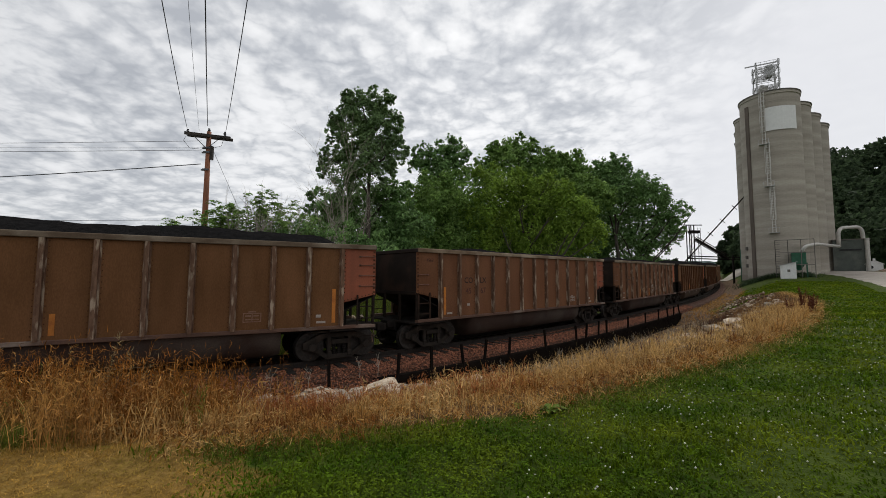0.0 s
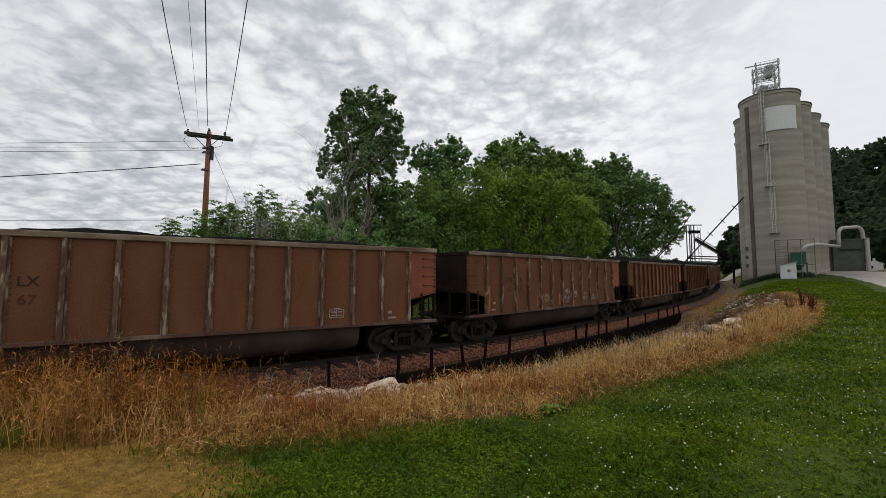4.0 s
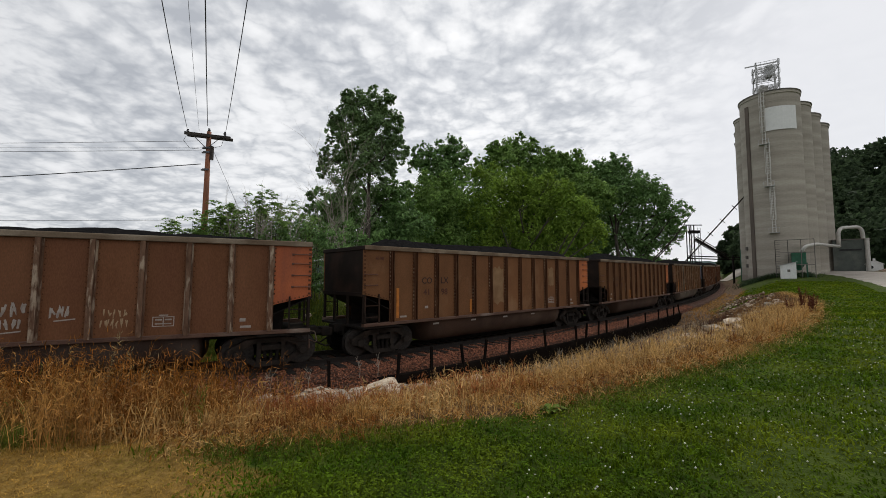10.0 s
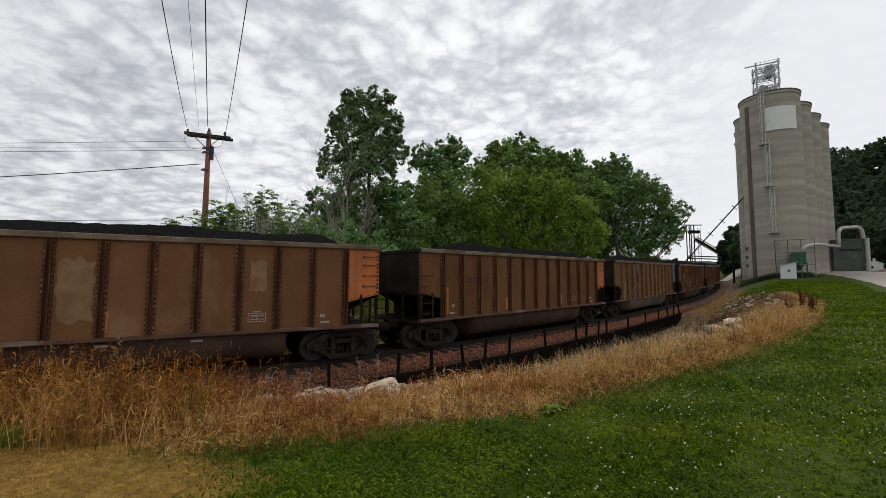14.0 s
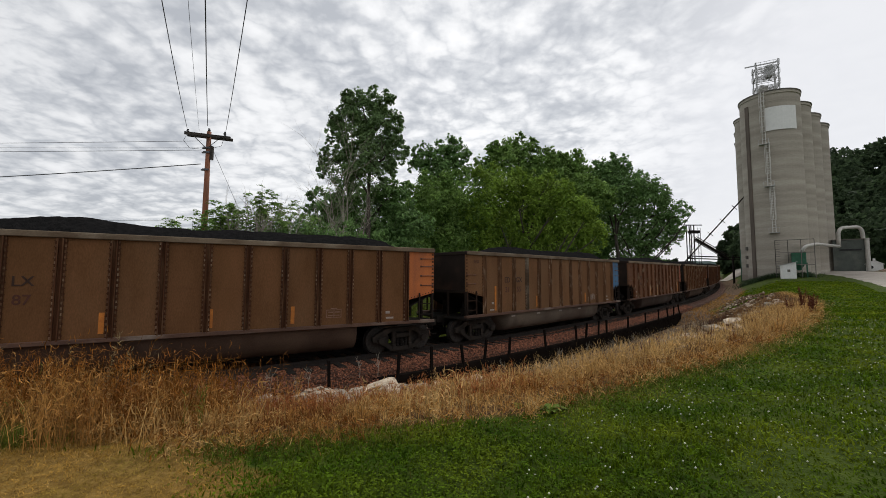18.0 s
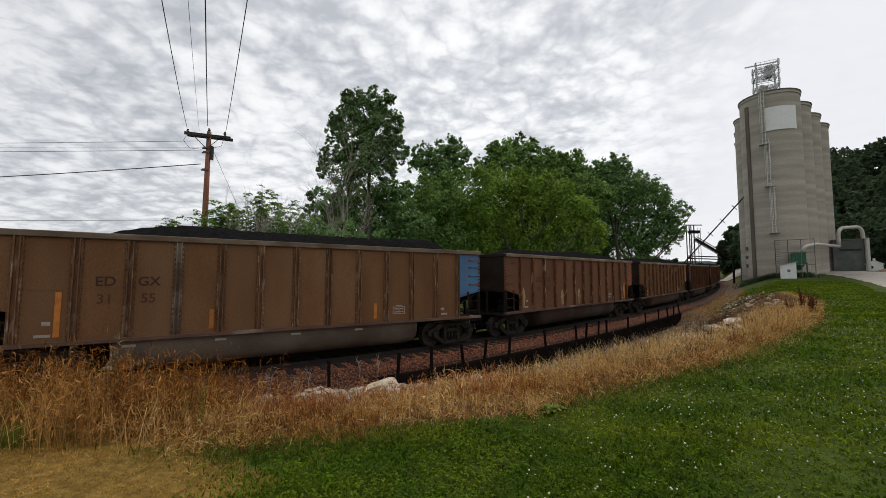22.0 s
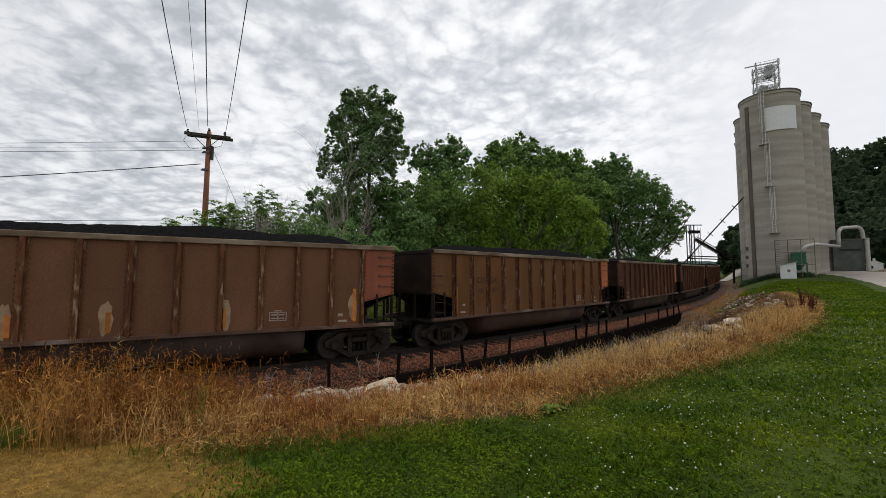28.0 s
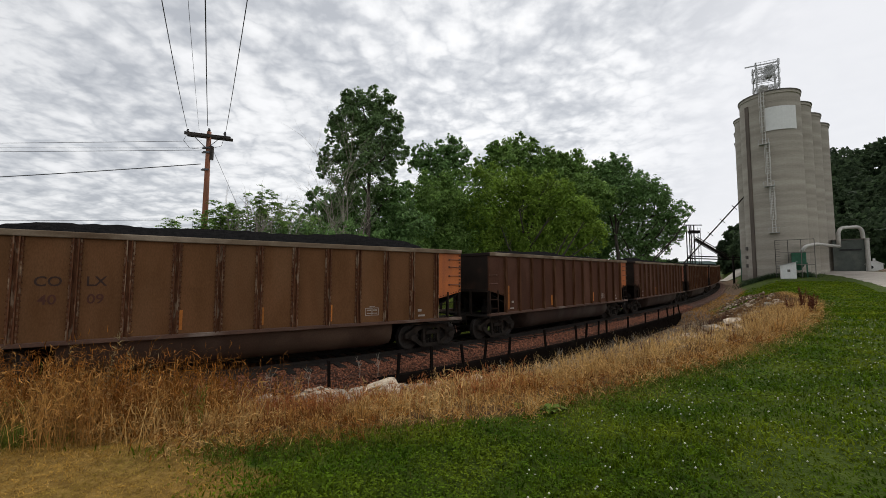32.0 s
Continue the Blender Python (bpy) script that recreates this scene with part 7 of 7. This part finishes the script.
    fc = np.array([(0, 2, 4), (2, 1, 4), (1, 3, 4), (3, 0, 4), (2, 0, 5), (1, 2, 5), (3, 1, 5), (0, 3, 5)])
    v = (np.stack([x, y, z], -1)[:, None] + o[None] * q[:, None, None]).reshape(-1, 3)
    f = (np.arange(len(x))[:, None, None] * 6 + fc[None]).reshape(-1, 3)
    tagged(new("clover_flowers", tri_mesh("clover_flowers", v, f, M["flower"])), "small white clover flowers in the lawn", "flowers", kind="stuff")


build_grass()


def dock_plant(x, y, h, seed):
    """A stiff red-brown seeding dock."""
    rng = np.random.default_rng(seed)
    ob = empty("dock_plant", pose(x, y, height(x, y)), "dried red-brown dock plant standing in the grass", "weed", "dock plants")
    m = Mesh()
    vs, fs, k = [], [], 0
    for i in range(4):
        a = rng.uniform(0, 6.28)
        top = Vector((0.12 * math.cos(a), 0.12 * math.sin(a), h * rng.uniform(0.75, 1.0)))
        m.tube([(0, 0, -0.03), top * 0.5, top], [0.012, 0.009, 0.004], 5)
        t = rng.uniform(0.4, 1.0, 160)
        c = np.outer(t, np.array(top)) + rng.normal(0, 0.022, (160, 3)) * np.array([1, 1, 0.6])
        d = rng.normal(0, 0.013, (160, 3, 3))
        vs.append((c[:, None] + d).reshape(-1, 3))
        fs.append(np.arange(480).reshape(-1, 3) + k)
        k += 480
    part("stem", m.make("stem", M["dock"]), ob)
    tagged(part("seed_head", tri_mesh("seed_head", np.concatenate(vs), np.concatenate(fs), M["dock"]), ob), kind="stuff")


for i, (x, y, h) in enumerate(((14.3, 15.9, 0.95), (14.55, 16.1, 1.1), (14.8, 16.0, 0.9), (14.1, 16.2, 0.7), (15.2, 16.3, 0.75), (14.5, 15.7, 0.6))):
    dock_plant(x, y, h, i)


def dead_weed(s, d, h, seed):
    """A leafless grey weed on the shoulder of the track."""
    rng = random.Random(seed)
    x, y, _ = (float(v) for v in along(s, -d))
    z = height(x, y) if d > 1.0 else float(rail_z(s)) - 0.36
    ob = empty("dead_weed", pose(x, y, z), "leafless grey-brown dead weed beside the track", "weed", "dead weeds")
    m = Mesh()
    m.tube([(0, 0, -0.05), (0.02, 0, h * 0.5), (rng.uniform(-0.1, 0.1), 0, h)], [0.012, 0.009, 0.004], 5)
    part("stem", m.make("stem", M["dead_wood"]), ob)
    for _ in range(7):
        z = rng.uniform(0.3, 0.9) * h
        a, q = rng.uniform(0, 6.28), rng.uniform(0.12, 0.3) * h
        e = Vector((q * math.cos(a), q * math.sin(a), z + q * 1.1))
        m = Mesh().tube([(0.01, 0, z), Vector((0, 0, z)).lerp(e, 0.5) + Vector((0, 0, -0.02)), e], [0.007, 0.005, 0.003], 4)
        m.tube([e * 0.7 + Vector((0, 0, z * 0.3)), e * 0.8 + Vector((0.03, 0.04, z * 0.2 + 0.12 * h))], [0.004, 0.002], 3)
        part("twig", m.make("twig", M["dead_wood"]), ob)


for i, (s, d, h) in enumerate(((-5.6, 1.2, 0.75), (-5.0, 1.5, 0.6), (-4.6, 1.0, 0.5), (-3.0, 0.7, 0.5), (-2.4, 0.72, 0.65), (-1.2, 1.4, 0.7), (2.6, 1.3, 0.8), (6.5, 1.2, 0.8), (9.0, 1.3, 0.7), (12.0, 1.4, 0.9), (14.0, 1.6, 0.8))):
    dead_weed(s, d, h, i)


def broad_weed(x, y, size, seed):
    """A low rosette of broad green leaves."""
    rng = random.Random(seed)
    ob = empty("broadleaf_weed", pose(x, y, height(x, y)), "small bright green broadleaf weed at the lawn edge", "weed", "broadleaf weeds")
    for i in range(11):
        a, up = i * 2.4, rng.uniform(0.35, 1.1)
        n, v, f = 6, [], []
        for j in range(n + 1):
            t = j / n
            out, z = size * t * math.cos(up), size * (t * math.sin(up) - 0.45 * t * t) + 0.02
            w = size * 0.24 * math.sin(math.pi * min(1.0, t * 0.92 + 0.06))
            for sg in (-1, 0, 1):
                v.append((out * math.cos(a) - sg * w * math.sin(a), out * math.sin(a) + sg * w * math.cos(a), z + abs(sg) * 0.25 * w))
        for j in range(n):
            for c in (0, 1):
                q = j * 3 + c
                f.append((q, q + 1, q + 4, q + 3))
        part("leaf", Mesh().add(v, f).make("leaf", M["weed_leaf"]), ob)


for i, (x, y, size) in enumerate(((1.24, 4.66, 0.16), (1.36, 4.72, 0.11), (0.9, 4.9, 0.09))):
    broad_weed(x, y, size, i)


# ---- stones ----
def scatter_stones():
    rng = random.Random(21)
    bank = empty("stone_bank", pose(0, 0, 0), "bank of tumbled limestone blocks behind the track", "stone bank", kind="structure")

    def stone(s, n, size, lift=0.0, parent=None, squash=1.0):
        x, y, _ = along(s, n)
        x, y = float(x), float(y)
        ob = new("stone", ROCKS[rng.randrange(len(ROCKS))])
        ob.matrix_basis = Matrix.LocRotScale((x, y, height(x, y) + size * 0.18 + lift), Euler((rng.uniform(-0.3, 0.3), rng.uniform(-0.3, 0.3), rng.uniform(0, 6.28))), (size * rng.uniform(0.8, 1.3), size, size * squash))
        if parent:
            ob.parent = parent
        else:
            tagged(ob, "pale broken limestone block on the dry bank", "stone", "riprap stones")

    # on the lawn side, below the bridge
    for _ in range(46):
        s = rng.uniform(-5.0, 2.5)
        stone(s, -rng.uniform(1.6, 3.4), rng.uniform(0.2, 0.5), 0.06)
    for _ in range(40):
        stone(rng.uniform(-6.6, -3.3), -rng.uniform(1.3, 3.9), rng.uniform(0.2, 0.62), 0.10)
    for _ in range(16):
        stone(rng.uniform(-4.6, -0.6), -rng.uniform(2.9, 3.9), rng.uniform(0.35, 0.75), 0.16)
    for s0, s1, t0, t1, count, most in ((-1.2, 5.5, 0.48, 0.93, 30, 0.42), (4.0, 13.0, 0.42, 0.86, 24, 0.5), (13.0, 26.0, 0.45, 0.90, 22, 0.6)):
        for _ in range(count):
            s = rng.uniform(s0, s1)
            e = float(lawn_edge(s))
            t = rng.uniform(t0, t1)
            if s > 4.2 + (0.96 - t) * 30 and s < 13:
                continue
            stone(s, -(1.6 + (e - 1.6) * t), 0.14 + (most - 0.14) * rng.random() ** 2.4, 0.02, None, 0.75)
    # the larger slabs lie in a loose line along the bank
    for _ in range(22):
        s = rng.uniform(3.0, 22.0)
        e = float(lawn_edge(s))
        stone(s, -(1.6 + (e - 1.6) * (0.60 + 0.012 * (s - 3) + rng.gauss(0, 0.06))), rng.uniform(0.35, 0.85), 0.02, None, 0.6)
    # the stone bank behind the track, seen between the cars
    for i in range(300):
        s = rng.uniform(-19, FAR_GREEN) if i < 262 else rng.uniform(FAR_GREEN, 1)
        stone(s, 3.2 + rng.uniform(1.2, 5.4), rng.uniform(0.3, 0.75) if i < 262 else rng.uniform(0.2, 0.45), 0.0, bank, 0.85)


scatter_stones()


def rubble():
    """Fist-sized broken stone between the blocks, and earth clods."""
    rng = np.random.default_rng(31)
    for mat, n, name, label in (("limestone_bit", 1200, "rubble", "small broken limestone between the blocks"), ("clod", 2600, "soil_clods", "brown crumbled soil on the bank")):
        s = rng.uniform(-5, 45, n)
        t = np.where(s < 0.5, rng.uniform(0.15, 0.5, n), np.where(s < 4.5, rng.uniform(0.35, 0.86, n), np.where(s < 13, rng.uniform(0.3, 0.8, n), rng.uniform(0.3, 0.94, n))))
        x, y, _ = along(s, -(1.6 + (lawn_edge(s) - 1.6) * t), 0)
        k = ripple(x, y, 1.4, 17) > rng.uniform(-1.2, 0.6, n)
        x, y = x[k], y[k]
        q = 0.04 + 0.13 * rng.random(len(x)) ** 2
        o = np.array([(1, 0.2, 0), (-1, -0.1, 0.1), (0.1, 1, 0), (0, -0.9, -0.1), (0.6, 0.5, 0.7), (-0.5, -0.4, 0.75), (0, 0, -0.6)])
        fc = np.array([(0, 2, 4), (2, 5, 4), (2, 1, 5), (1, 3, 5), (3, 0, 4), (3, 4, 5), (2, 0, 6), (1, 2, 6), (3, 1, 6), (0, 3, 6)])
        a = rng.uniform(0, 6.28, len(x))
        rot = np.stack([np.cos(a), -np.sin(a), np.sin(a), np.cos(a)], -1).reshape(-1, 2, 2)
        oo = o[None] * q[:, None, None] * rng.uniform(0.6, 1.3, (len(x), 7, 1))
        oo[:, :, :2] = np.einsum("nij,nkj->nki", rot, oo[:, :, :2])
        v = (np.stack([x, y, ground_z(x, y)[0] + q * 0.3], -1)[:, None] + oo).reshape(-1, 3)
        f = (np.arange(len(x))[:, None, None] * 7 + fc[None]).reshape(-1, 3)
        tagged(new(name, tri_mesh(name, v, f, M[mat])), label, "rubble", kind="stuff")


rubble()


def ballast_stones():
    rng = np.random.default_rng(3)
    n = 30000
    s = -9 + 43 * rng.random(n) ** 1.4
    d = np.where(s < -2.5, rng.uniform(-2.3, 0.75, n), rng.uniform(-0.72, 0.75, n))
    zz = np.where(s < -2.5, np.interp(d, (-2.5, -0.66, 0.1, 0.75), (-0.95, -0.36, -0.2, -0.19)), np.interp(d, (-0.75, -0.62, 0.1, 0.75), (-0.7, -0.34, -0.2, -0.19)))
    x, y, z = along(s, d, zz + 0.008)
    q = rng.uniform(0.02, 0.046, n)
    o = np.array([(1, 0, 0), (-1, 0, 0), (0, 1, 0), (0, -1, 0), (0, 0, 0.8), (0, 0, -0.8)])
    fc = np.array([(0, 2, 4), (2, 1, 4), (1, 3, 4), (3, 0, 4), (2, 0, 5), (1, 2, 5), (3, 1, 5), (0, 3, 5)])
    a = rng.uniform(0, 6.28, n)
    rot = np.stack([np.cos(a), -np.sin(a), np.sin(a), np.cos(a)], -1).reshape(-1, 2, 2)
    oo = o[None] * q[:, None, None] * rng.uniform(0.6, 1.35, (n, 6, 1))
    oo[:, :, :2] = np.einsum("nij,nkj->nki", rot, oo[:, :, :2])
    v = (np.stack([x, y, z], -1)[:, None] + oo).reshape(-1, 3)
    f = (np.arange(n)[:, None, None] * 6 + fc[None]).reshape(-1, 3)
    tagged(new("ballast_stones", tri_mesh("ballast_stones", v, f, M["stone_bit"])), "loose pink ballast stones on the track shoulder", "gravel", kind="stuff")


ballast_stones()

# sleepers last: pieces of the track
sleeper_me = Mesh().box((-0.115, -1.5, -0.33), (0.115, 1.5, -0.15), 0.012).make("sleeper", M["sleeper"])
s = -24.0
while s < 110:
    part("sleeper", sleeper_me, track, "", track_pose(s, HALF, 0))
    s += 0.52

motions()
